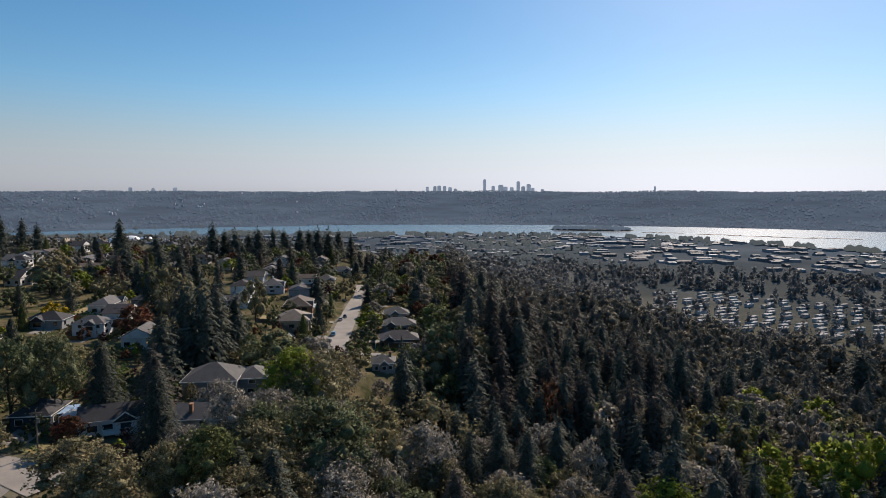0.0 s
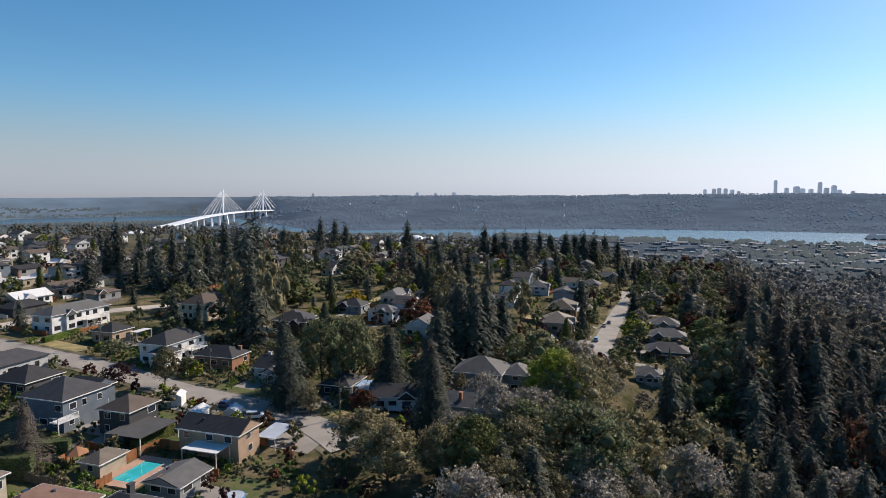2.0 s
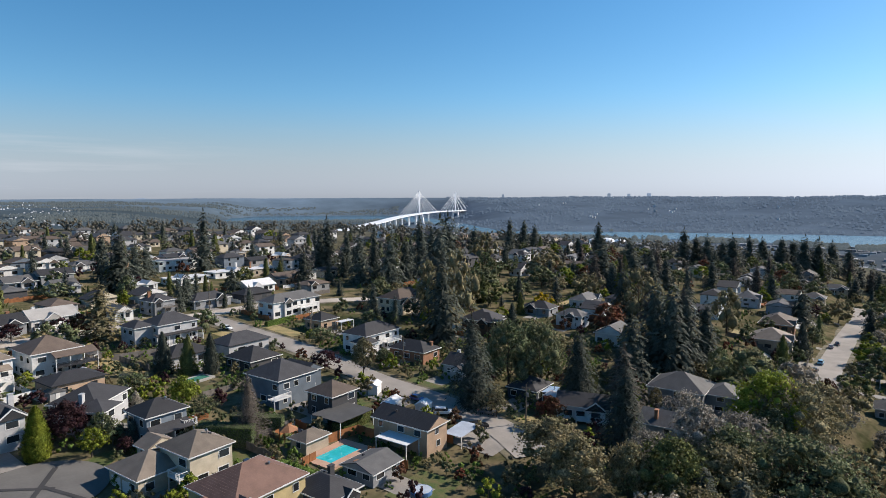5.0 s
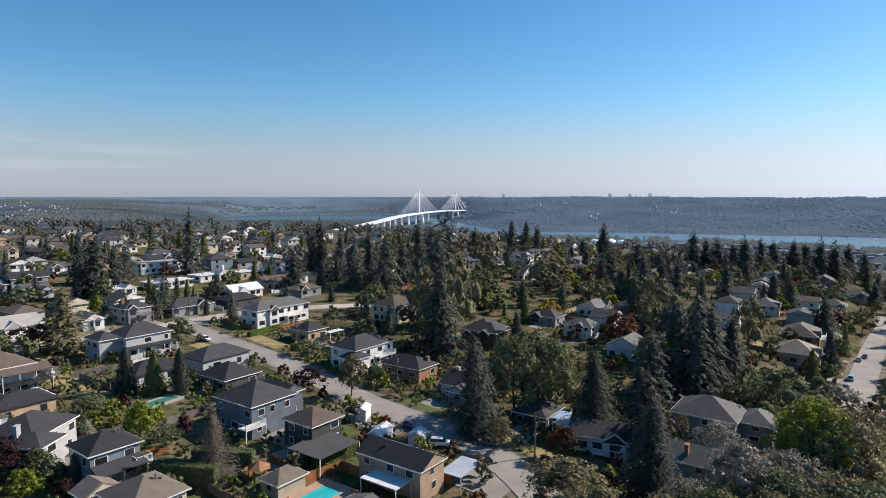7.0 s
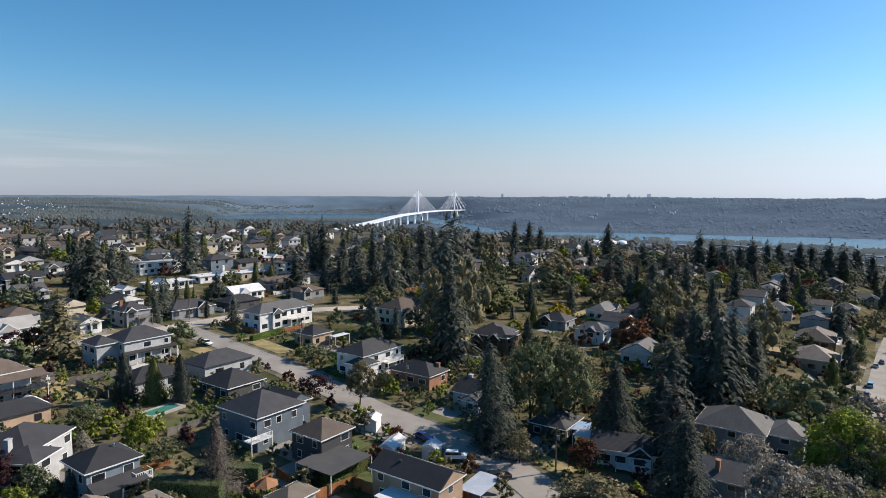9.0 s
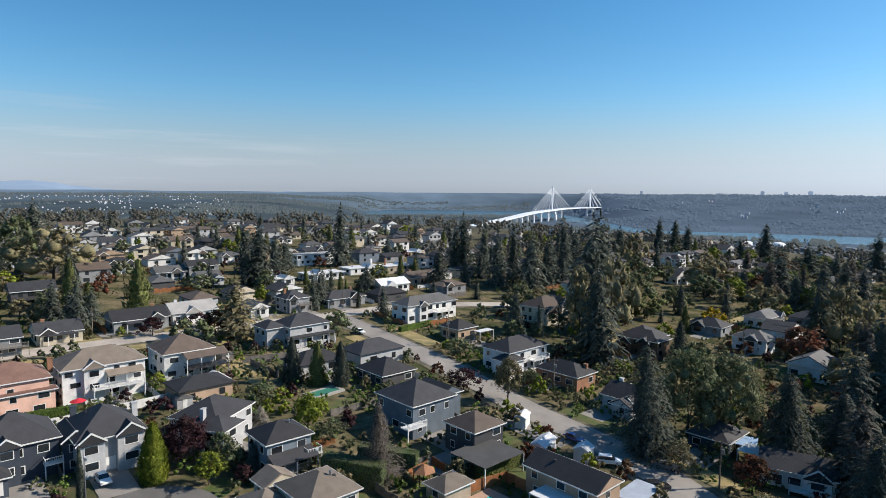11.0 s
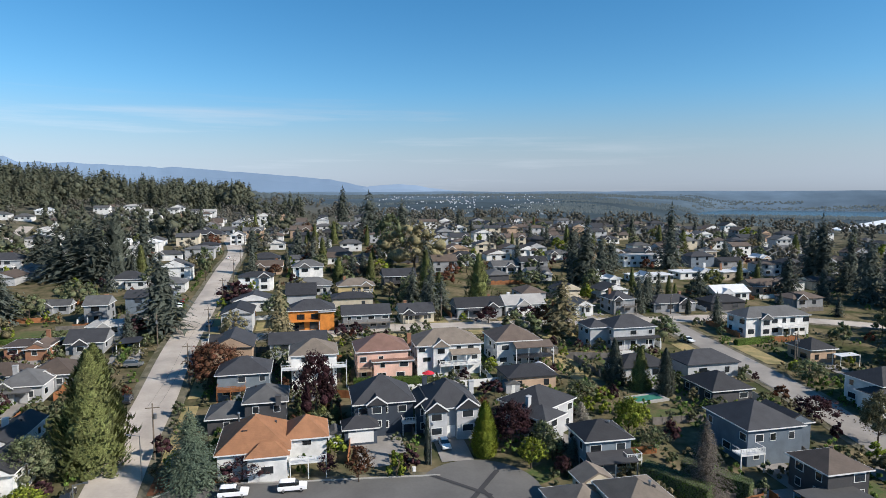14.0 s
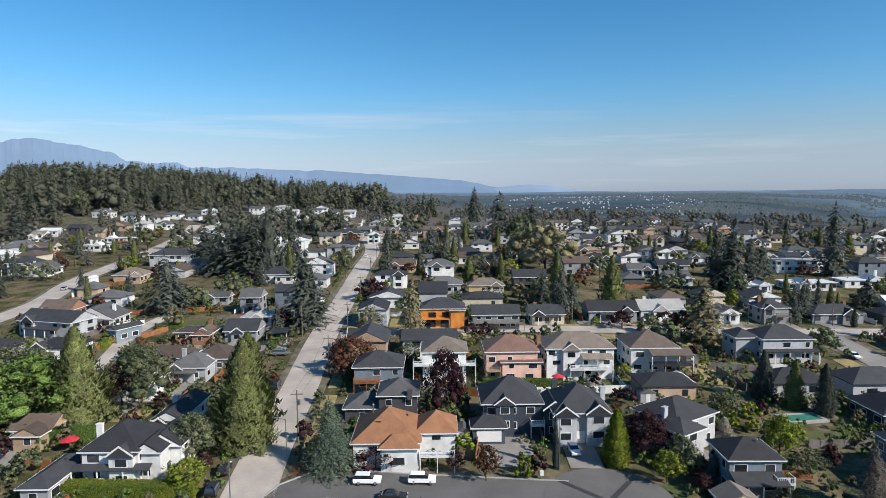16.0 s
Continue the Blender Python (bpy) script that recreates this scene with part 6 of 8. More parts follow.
tree("fir", -5.2, 182.6, 33.2, "fir", 0.55)
tree("fir", -1.2, 177.9, 26.2, "fir", 0.78)
tree("fir", 12.4, 155.3, 23.3, "fir", 0.77)
tree("fir", 20.5, 156.8, 25.9, "fir", 0.75)
tree("fir", 27.2, 155.5, 24.6, "fir", 0.79)
tree("leafy", 63.3, 198.0, 23.6, "silver", 0.82)
tree("leafy", 47.6, 167.1, 18.9, "silver", 0.79)
tree("leafy", 44.7, 206.0, 27.3, "rust", 0.55)
tree("leafy", 78.9, 217.5, 25.8, "silver", 0.75)
tree("fir", 101.2, 203.3, 25.9, "fir", 0.92)
tree("bigfir", 175.7, 308.5, 31.7, "fir", 1.13)
tree("bigfir", 262.5, 349.0, 34.8, "fir", 1.18)
tree("leafy", 149.1, 222.8, 26.7, "silver", 0.67)
tree("leafy", 131.6, 186.6, 25.5, "lime", 0.99)
tree("leafy", 145.1, 185.4, 29.6, "lime", 0.85)
tree("leafy", 111.0, 185.6, 21.1, "lime", 0.87)
tree("leafy", 74.8, 201.4, 21.0, "olive", 0.94)
tree("leafy", 86.4, 193.6, 20.3, "olive", 0.93)
tree("leafy", 108.8, 200.3, 22.6, "olive", 0.72)
far_rows()


def free_of_trees(x, y, gap):
    return all((x - a) ** 2 + (y - b) ** 2 > (gap + c * 0.5) ** 2 for a, b, c in PLANTED)


def hides_home(x, y, h):
    """Whether a tree that tall would hide a shown house from the camera."""
    r, az = math.hypot(x + 8, y - 8), math.atan2(-x - 8, y - 8)
    up = (ground_z(x, y) + h - 50) / r
    for a, b, rad in HOMES[:SHOWN] + [(-36, 250, 4), (-36, 275, 4), (-37, 300, 4), (-38, 330, 4), (-38.5, 370, 4)]:
        q = math.hypot(a + 8, b - 8)
        if q > r + 4 and q < r + 90 and abs(math.atan2(-a - 8, b - 8) - az) * q < rad + 0.12 * h and up > (ground_z(a, b) + 2.5 - 50) / q:
            return True
    return False


def near_woods():
    rnd = random.Random(21)
    rows = []
    spots = []
    tries = 0
    while len(spots) < 430 and tries < 40000:
        tries += 1
        az, r = rnd.uniform(-45, 22), math.sqrt(rnd.uniform(92 ** 2, 340 ** 2))
        x, y = -r * math.sin(radians(az)), r * math.cos(radians(az))
        if not in_woods(x, y) or not far_from_roads(x, y, 4) or not clear_of_homes(x, y, 2) or not free_of_trees(x, y, 1.5):
            continue
        if any((x - a) ** 2 + (y - b) ** 2 < 40 for a, b in spots):
            continue
        top = 50.0 - 0.36 * math.hypot(x + 12, y - 8) - ground_z(x, y) if x < 5 and y > 60 and not (y > 178 and x > -24) else 45
        if -26 < x < 4 and 190 < y < 335:
            top = 8
        elif x < 14 and 178 < y < 335:
            top = 15
        if top < 4 or x < 8 and hides_home(x, y, min(top, 16)):
            continue
        spots.append((x, y))
        dark = step(120, 175, r) * (1 - 0.4 * step(230, 300, r))
        stand = 195 < r < 345 and -24 < az < 9
        if rnd.random() < (0.88 if stand else 0.2 + 0.34 * dark):
            rows.append((rnd.choice(("fir", "fir", "bigfir")), x, y, rnd.uniform(22, 33) if stand else rnd.uniform(15, 26), rnd.choice(("fir", "fir", "brownfir", "brownfir") if stand else ("fir", "fir", "fir", "brownfir")), rnd.uniform(0.85, 1.15)))
        else:
            rows.append(("leafy", x, y, rnd.uniform(12, 17.5), rnd.choice(("silver", "silver", "olive", "green", "olive", "cedar", "lime" if x > 60 else "olive")), rnd.uniform(1.05, 1.4)))
        if rows[-1][3] > top:
            rows[-1] = ("leafy", x, y, top, rnd.choice(("olive", "green", "silver")), 1.2)
    rows.sort(key=lambda q: math.hypot(q[1], q[2]))
    for q in rows[:75]:
        tree(*q, "in the ravine")
    joined_trees("ravine_trees", rows[75:], "mixed trees crowding the ravine")


near_woods()


def garden_trees():
    rnd = random.Random(31)
    spots, small = [], []
    tries = 0
    shrubs = 0
    while len(spots) < 1900 and tries < 90000:
        tries += 1
        az, r = rnd.uniform(5, 132), math.sqrt(rnd.uniform(95 ** 2, (400 if len(spots) < 420 else 260 if len(spots) < 900 else 215) ** 2))
        x, y = -r * math.sin(radians(az)), r * math.cos(radians(az))
        if in_woods(x, y) or not far_from_roads(x, y, 1.5) or not off_walls(x, y, 1.3) or not free_of_trees(x, y, 0.4):
            continue
        if any((x - a) ** 2 + (y - b) ** 2 < 3.6 for a, b in spots) or any(math.hypot(x - a, y - b) < g + 0.3 for a, b, g in HOMES[SHOWN:SHOWN + 9]):
            continue
        spots.append((x, y))
        k = rnd.random()
        if not clear_of_homes(x, y, 0.3):
            k = 0.56 + 0.44 * k
        if r < 265:
            k = 0.3 + 0.7 * k
        if k < 0.12:
            small.append(("fir", x, y, rnd.uniform(5, 12), "fir", rnd.uniform(0.9, 1.2)))
        elif k < 0.2:
            small.append(("column", x, y, rnd.uniform(3, 6), "cedar", rnd.uniform(0.9, 1.3)))
        elif k < 0.55:
            small.append(("leafy", x, y, rnd.uniform(2.6, 4.6) if r < 265 else rnd.uniform(3.5, 7), rnd.choice(("green", "green", "olive", "lime", "rust", "plum", "green")), rnd.uniform(0.9, 1.3)))
        elif shrubs < 140:
            shrubs += 1
            tree("bush", x, y, rnd.uniform(1.4, 3.0), rnd.choice(("hedge", "green", "olive", "hedge", "green", "rust", "plum")), 1.0, "in a garden")
        else:
            small.append(("bush", x, y, rnd.uniform(1.4, 2.8), rnd.choice(("hedge", "green", "olive", "hedge")), 1.0))
    joined_trees("garden_trees", small, "small garden trees between the houses")


garden_trees()


def south_trees():
    """Tall firs and broad-leaved trees standing thick between the houses above the south street."""
    rnd = random.Random(33)
    rows, spots = [], []
    tries = 0
    while len(rows) < 360 and tries < 40000:
        tries += 1
        az, r = rnd.uniform(-9, 46), math.sqrt(rnd.uniform(150 ** 2, 540 ** 2))
        x, y = -r * math.sin(radians(az)), r * math.cos(radians(az))
        if in_woods(x, y) and x < 20 or not far_from_roads(x, y, 1.5) or not clear_of_homes(x, y, 1) or not free_of_trees(x, y, 1.0):
            continue
        if x > 60 or az > 34 and rnd.random() < 0.5 or any((x - a) ** 2 + (y - b) ** 2 < 24 for a, b in spots):
            continue
        grove = noise.noise((x * 0.016, y * 0.016, 3.0))
        if grove > 0.02 and rnd.random() < (0.75 if r < 260 else 0.5):
            row = (rnd.choice(("fir", "bigfir", "bigfir")), x, y, rnd.uniform(15, 26) if r < 400 else rnd.uniform(10, 17), rnd.choice(("fir", "fir", "fir", "brownfir")), rnd.uniform(1.0, 1.3))
        elif rnd.random() < 0.25:
            row = (rnd.choice(("fir", "cone")), x, y, rnd.uniform(9, 16), rnd.choice(("fir", "cedar")), rnd.uniform(0.95, 1.2))
        else:
            row = ("leafy", x, y, rnd.uniform(6, 13), rnd.choice(("green", "green", "green", "cedar", "olive", "rust", "lime")), rnd.uniform(1.0, 1.4))
        if hides_home(x, y, row[3]) and rnd.random() < 0.85:
            row = ("leafy", x, y, rnd.uniform(3, 5.5), rnd.choice(("green", "green", "olive")), 1.3)
            if hides_home(x, y, 3.0):
                continue
        spots.append((x, y))
        rows.append(row)
    joined_trees("slope_trees", rows, "mixed trees between houses on the slope")


south_trees()


def lane_trees():
    """Trees round the houses on the ravine side of the south street."""
    rnd = random.Random(37)
    rows, spots = [], []
    tries = 0
    while len(rows) < 150 and tries < 20000:
        tries += 1
        x, y = rnd.uniform(-34, 34), rnd.uniform(150, 590)
        if not far_from_roads(x, y, 1.5) or not clear_of_homes(x, y, 1) or not free_of_trees(x, y, 1.5) or any((x - a) ** 2 + (y - b) ** 2 < 22 for a, b in spots):
            continue
        if y < 205 and x < -8:
            continue
        tall = rnd.uniform(5, 9) if x < 4 and y < 335 else rnd.uniform(9, 17)
        if hides_home(x, y, tall):
            continue
        spots.append((x, y))
        if rnd.random() < 0.3 and tall > 8:
            rows.append(("bigfir", x, y, tall * 1.1, "fir", rnd.uniform(0.85, 1.1)))
        else:
            rows.append(("leafy", x, y, tall, rnd.choice(("green", "green", "olive", "cedar", "rust", "silver")), rnd.uniform(1.0, 1.4)))
    joined_trees("lane_trees", rows, "mixed trees round houses above the ravine")


lane_trees()


def tall_trees():
    """Grown firs, cedars and broad-leaved trees standing among the farther houses."""
    rnd = random.Random(35)
    rows, spots = [], []
    tries = 0
    while len(rows) < 260 and tries < 40000:
        tries += 1
        az, r = rnd.uniform(40, 126), math.sqrt(rnd.uniform(215 ** 2, 560 ** 2))
        x, y = -r * math.sin(radians(az)), r * math.cos(radians(az))
        if in_woods(x, y) or not far_from_roads(x, y, 3) or not clear_of_homes(x, y, 0.5) or not free_of_trees(x, y, 2.0):
            continue
        if noise.noise((x * 0.02, y * 0.02, 6.0)) < -0.12 or any((x - a) ** 2 + (y - b) ** 2 < 16 for a, b in spots):
            continue
        spots.append((x, y))
        k = rnd.random()
        if k < 0.36:
            rows.append((rnd.choice(("fir", "bigfir")), x, y, rnd.uniform(10, 19), "fir", rnd.uniform(0.85, 1.1)))
        elif k < 0.52:
            rows.append(("column", x, y, rnd.uniform(8, 15), "cedar", rnd.uniform(1.2, 1.7)))
        else:
            rows.append(("leafy", x, y, rnd.uniform(5.5, 10), rnd.choice(("green", "green", "cedar", "green", "olive", "lime", "rust", "gold" if k > 0.97 else "green")), rnd.uniform(1.0, 1.4)))
    joined_trees("tall_trees", rows, "grown trees among the farther houses")


tall_trees()


def woods(name, count, place, tall, seed, leaf, label, firs=0.45):
    """Far woods as one mesh: each tree a rough crown of a few dozen sprays."""
    rnd = random.Random(seed)
    v, f, g = [], [], []
    base = 0
    made = 0
    tries = 0
    while made < count and tries < count * 12:
        tries += 1
        p = place(rnd)
        if not p:
            continue
        x, y = p
        z = far_z(x, y)
        h = rnd.uniform(*tall)
        fir = rnd.random() < firs
        made += 1
        close = math.hypot(x, y) < {"hill_woods": 900, "hillside_trees": 700, "street_trees": 430}.get(name, 600)
        me = rnd.choice((FIR_S if close else FIR_XS) if fir else (LEAFY_S if close else LEAFY_XXS))
        if tall[0] >= 20 and name != "hill_woods" and math.hypot(x, y) < 520:
            me = rnd.choice(FIR_LO if fir else LEAFY_LO)
        if name == "hill_woods" and fir:
            me = rnd.choice(FIR_LO if math.hypot(x, y) < 760 else FIR_S)
        if "ravine" in name or "slope" in name:
            z -= 7
        n = len(me.vertices)
        c3 = np.empty(n * 3)
        me.vertices.foreach_get("co", c3)
        t = rnd.random() * 6.283
        k = h * (rnd.uniform(1.0, 1.3) if fir else rnd.uniform(0.9, 1.3))
        c3 = c3.reshape(n, 3) * (k, k, h)
        cc, ss = math.cos(t), math.sin(t)
        v += np.stack([c3[:, 0] * cc - c3[:, 1] * ss + x, c3[:, 0] * ss + c3[:, 1] * cc + y, c3[:, 2] + z - 0.3], 1).tolist()
        q3 = NORMALS[me.name]
        g.append(np.stack([q3[:, 0] * cc - q3[:, 1] * ss, q3[:, 0] * ss + q3[:, 1] * cc, q3[:, 2]], 1))
        f += [tuple(q + base for q in poly.vertices) for poly in me.polygons]
        base += n
    ob = mesh_object(name, v, f, leaf, smooth=True)
    soft_normals(ob.data, np.concatenate(g))
    tagged(ob, label, "woods", kind="stuff")


def polar(rnd, az0, az1, r0, r1):
    az, r = rnd.uniform(az0, az1), math.sqrt(rnd.uniform(r0 ** 2, r1 ** 2))
    return -r * math.sin(radians(az)), r * math.cos(radians(az)), az, r


def ravine_place(rnd):
    x, y, az, r = polar(rnd, -42, 12, 315, 1000)
    return (x, y) if in_woods(x, y) and clear_of_homes(x, y, 3) and not (-43 < az < -19 and 590 < r < 850 and rnd.random() < 0.75) else None


def brow_place(rnd):
    x, y, az, r = polar(rnd, 0, 100, 560, 1150)
    return (x, y) if clear_of_homes(x, y, 4) else None


def hill_place(rnd):
    x, y, az, r = polar(rnd, 98, 140, 520, 1000)
    return (x, y) if r > 745 - 8 * max(0, az - 103) and clear_of_homes(x, y, 4) else None


def street_place(rnd):
    x, y, az, r = polar(rnd, 8, 132, 380, 720)
    return (x, y) if not in_woods(x, y) and far_from_roads(x, y, 3) and clear_of_homes(x, y, 1) else None


def flats_place(rnd):
    x, y, az, r = polar(rnd, -60, 80, 950, 2200)
    n0, f0 = river_span(az)
    ok = noise.noise((x * 0.003, y * 0.003, 4.0)) > (0.05 if az < 30 else -0.35)
    return (x, y) if ok and not (n0 - 40 < r < f0 + 40) else None


def slope_place(rnd):
    x, y, az, r = polar(rnd, 93, 134, 400, 800)
    ok = noise.noise((x * 0.011, y * 0.011, 8.0)) > 0.1 - 0.6 * step(650, 780, r)
    return (x, y) if ok and far_from_roads(x, y, 3) and clear_of_homes(x, y, 0.5) else None


M["hillwood"] = leaf_material("dark_conifer_wood", (0.080, 0.092, 0.066), (0.098, 0.100, 0.068), per_object=0, per_island=0.14, through=0.18, grain=0.35)
# haze is painted into these leaf colours: farwood lightened, hazewood paled blue-grey
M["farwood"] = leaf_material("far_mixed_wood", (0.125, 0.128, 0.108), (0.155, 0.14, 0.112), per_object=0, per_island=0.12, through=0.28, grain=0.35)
M["hazewood"] = leaf_material("haze_paled_wood", (0.12, 0.138, 0.152), (0.138, 0.152, 0.162), per_object=0, per_island=0.1, through=0.35, grain=0.25)


def ravine_near(rnd):
    p = ravine_place(rnd)
    return p if p and math.hypot(*p) < 600 else None


def ravine_far(rnd):
    p = ravine_place(rnd)
    return p if p and math.hypot(*p) > 560 else None


# farwood paled further, the air over the lower ravine put into its colour
M["ravinewood"] = leaf_material("haze_paled_ravine_wood", (0.17, 0.178, 0.178), (0.195, 0.195, 0.185), per_object=0, per_island=0.1, through=0.3, grain=0.25)
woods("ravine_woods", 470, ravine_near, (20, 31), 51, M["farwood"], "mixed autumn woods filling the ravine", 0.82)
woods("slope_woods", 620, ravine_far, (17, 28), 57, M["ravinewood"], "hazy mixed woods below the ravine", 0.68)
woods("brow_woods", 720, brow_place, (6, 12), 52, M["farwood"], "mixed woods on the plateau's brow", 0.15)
woods("hill_woods", 900, hill_place, (18, 33), 53, M["hillwood"], "dense conifer woods on the hill", 0.88)
woods("hillside_trees", 230, slope_place, (9, 23), 56, M["hillwood"], "firs and broad-leaved trees between hillside houses", 0.6)
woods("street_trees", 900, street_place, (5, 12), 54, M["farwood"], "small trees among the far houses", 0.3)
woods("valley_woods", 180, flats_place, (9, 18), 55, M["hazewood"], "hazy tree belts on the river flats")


# ---------------------------------------------------------------- the far bank, its towers and the bridge
def bank_place(rnd):
    x, y, az, r = polar(rnd, -45, 44, 2240, 3960)
    e = river_span(az)[1]
    return (x, y) if e + 20 < r and (r < e + 160 or r > 3500 or noise.noise((x * 0.004, y * 0.004, 5.0)) > -0.22) else None


def plain_place(rnd):
    x, y, az, r = polar(rnd, 44, 104, 1000, 4500)
    n0, f0 = river_span(az)
    return (x, y) if not (n0 - 50 < r < f0 + 50) and noise.noise((r * 0.0035, az * 0.07, 7.0)) > -0.12 + 0.25 * step(70, 76, az) * (1 - step(84, 92, az)) else None


def simple_woods(name, count, place, tall, seed, leaf, label):
    """Tree clumps too far off to show boughs: rough domes and spires in one mesh."""
    rnd = random.Random(seed)
    v, f = [], []
    made = tries = 0
    while made < count and tries < count * 10:
        tries += 1
        p = place(rnd)
        if not p:
            continue
        made += 1
        x, y = p
        z, h = far_z(x, y) + 1, rnd.uniform(*tall)
        w = h * rnd.uniform(0.45, 0.95)
        b, n = len(v), 5
        a0 = rnd.random() * 6
        for k in range(n):
            a = a0 + k * 6.283 / n
            v.append((x + w * math.cos(a) * rnd.uniform(0.7, 1.2), y + w * math.sin(a) * rnd.uniform(0.7, 1.2), z))
        for k in range(n):
            a = a0 + k * 6.283 / n
            v.append((x + w * 0.75 * math.cos(a), y + w * 0.75 * math.sin(a), z + h * rnd.uniform(0.5, 0.85)))
        v.append((x, y, z + h))
        for k in range(n):
            k2 = (k + 1) % n
            f += [(b + k, b + k2, b + n + k2, b + n + k), (b + n + k, b + n + k2, b + 2 * n)]
    tagged(mesh_object(name, v, f, leaf, smooth=True), label, "woods", kind="stuff")


# emission on these trees stands in for air haze over the bank
M["bankwood_glow"] = material("bank_woods_haze_glow", (0.0152, 0.0212, 0.0295), 1.0, grain=0.15, scale=0.02, coarse=0.004, spec=0.0, per_island=0.04, glow=4.7, other=(0.018, 0.024, 0.0315))
simple_woods("backdrop_woods", 8500, bank_place, (4, 8), 61, M["bankwood_glow"], "hazy wooded slope across the river")
# trees on the plain get a glow for haze too, a little weaker
M["plainwood_glow"] = material("flat_land_woods_haze_glow", (0.017, 0.0215, 0.0240), 1.0, grain=0.15, scale=0.02, coarse=0.004, spec=0.0, per_island=0.04, glow=3.6, other=(0.0195, 0.023, 0.0235))
simple_woods("backdrop_plain_woods", 12000, plain_place, (6, 10), 62, M["plainwood_glow"], "hazy woods on the valley floor")


def shore_place(rnd):
    az = rnd.uniform(-40, 44)
    if noise.noise((az * 0.9, 3.3, 0)) < -0.1 or az < 3 and rnd.random() < 0.75:
        return None
    p = at(az, river_span(az)[0] - (rnd.uniform(18, 70) if az < 3 else rnd.uniform(15, 130)), 0)
    return (p.x, p.y)


def at(az, r, z):
    return Vector((-r * math.sin(radians(az)), r * math.cos(radians(az)), z))


# shore and flats trees reuse the plain's haze glow
simple_woods("shore_woods", 1500, shore_place, (6, 11), 67, M["plainwood_glow"], "hazy trees lining the river bank")
simple_woods("flats_woods", 3500, flats_place, (5, 9), 63, M["plainwood_glow"], "tree belts between the works on the flats")


def specks():
    """House fronts scattered over the far slopes, a few metres each, in one mesh."""
    rnd = random.Random(64)
    v, f = [], []
    for k in range(900):
        if k < 560:
            x, y, az, r = polar(rnd, 71, 89, 2500, 4300)
        else:
            x, y, az, r = polar(rnd, -40, 34, 2500, 3900)
        if noise.noise((x * 0.003, y * 0.003, 2.0)) < (-0.05 if k < 560 else 0.27):
            continue
        z = far_z(x, y) + (0 if k < 560 else 4)
        w, d, h = rnd.uniform(4, 9), rnd.uniform(4, 7), rnd.uniform(2, 4)
        a, b, i = x - w / 2, y - d / 2, len(v)
        v += [(a, b, z - 8), (a + w, b, z - 8), (a + w, b + d, z - 8), (a, b + d, z - 8), (a, b, z + h), (a + w, b, z + h), (a + w, b + d, z + h), (a, b + d, z + h), (x, y, z + h + 2.5)]
        f += [tuple(i + q for q in t) for t in ((0, 1, 5, 4), (1, 2, 6, 5), (2, 3, 7, 6), (3, 0, 4, 7), (4, 5, 8), (5, 6, 8), (6, 7, 8), (7, 4, 8))]
    tagged(mesh_object("distant_suburb", v, f, material("far_house_fronts", (0.52, 0.54, 0.57), 0.8, per_island=0.25)), "tiny pale houses scattered over far slopes", "houses", kind="stuff")


specks()


def beam(bm, p, q, w, h):
    """A square bar from p to q."""
    d = (q - p).normalized()
    s = d.cross(Vector((0, 0, 1)))
    s = s.normalized() if s.length > 0.01 else Vector((1, 0, 0))
    u = s.cross(d)
    vs = []
    for c in (p, q):
        vs.append([bm.verts.new(c + s * w / 2 * a + u * h / 2 * b) for a, b in ((-1, -1), (1, -1), (1, 1), (-1, 1))])
    for k in range(4):
        bm.faces.new((vs[0][k], vs[0][(k + 1) % 4], vs[1][(k + 1) % 4], vs[1][k]))
    bm.faces.new(vs[0][::-1])
    bm.faces.new(vs[1])


# faint emission added to the bridge's own white; neither part is a lamp
M["bridge"] = material("white_bridge_concrete", (0.62, 0.65, 0.69), 0.7, vary=0.06, glow=0.06)
M["cable"] = material("white_stay_cables", (0.78, 0.80, 0.82), 0.6, vary=0.03, glow=0.12)


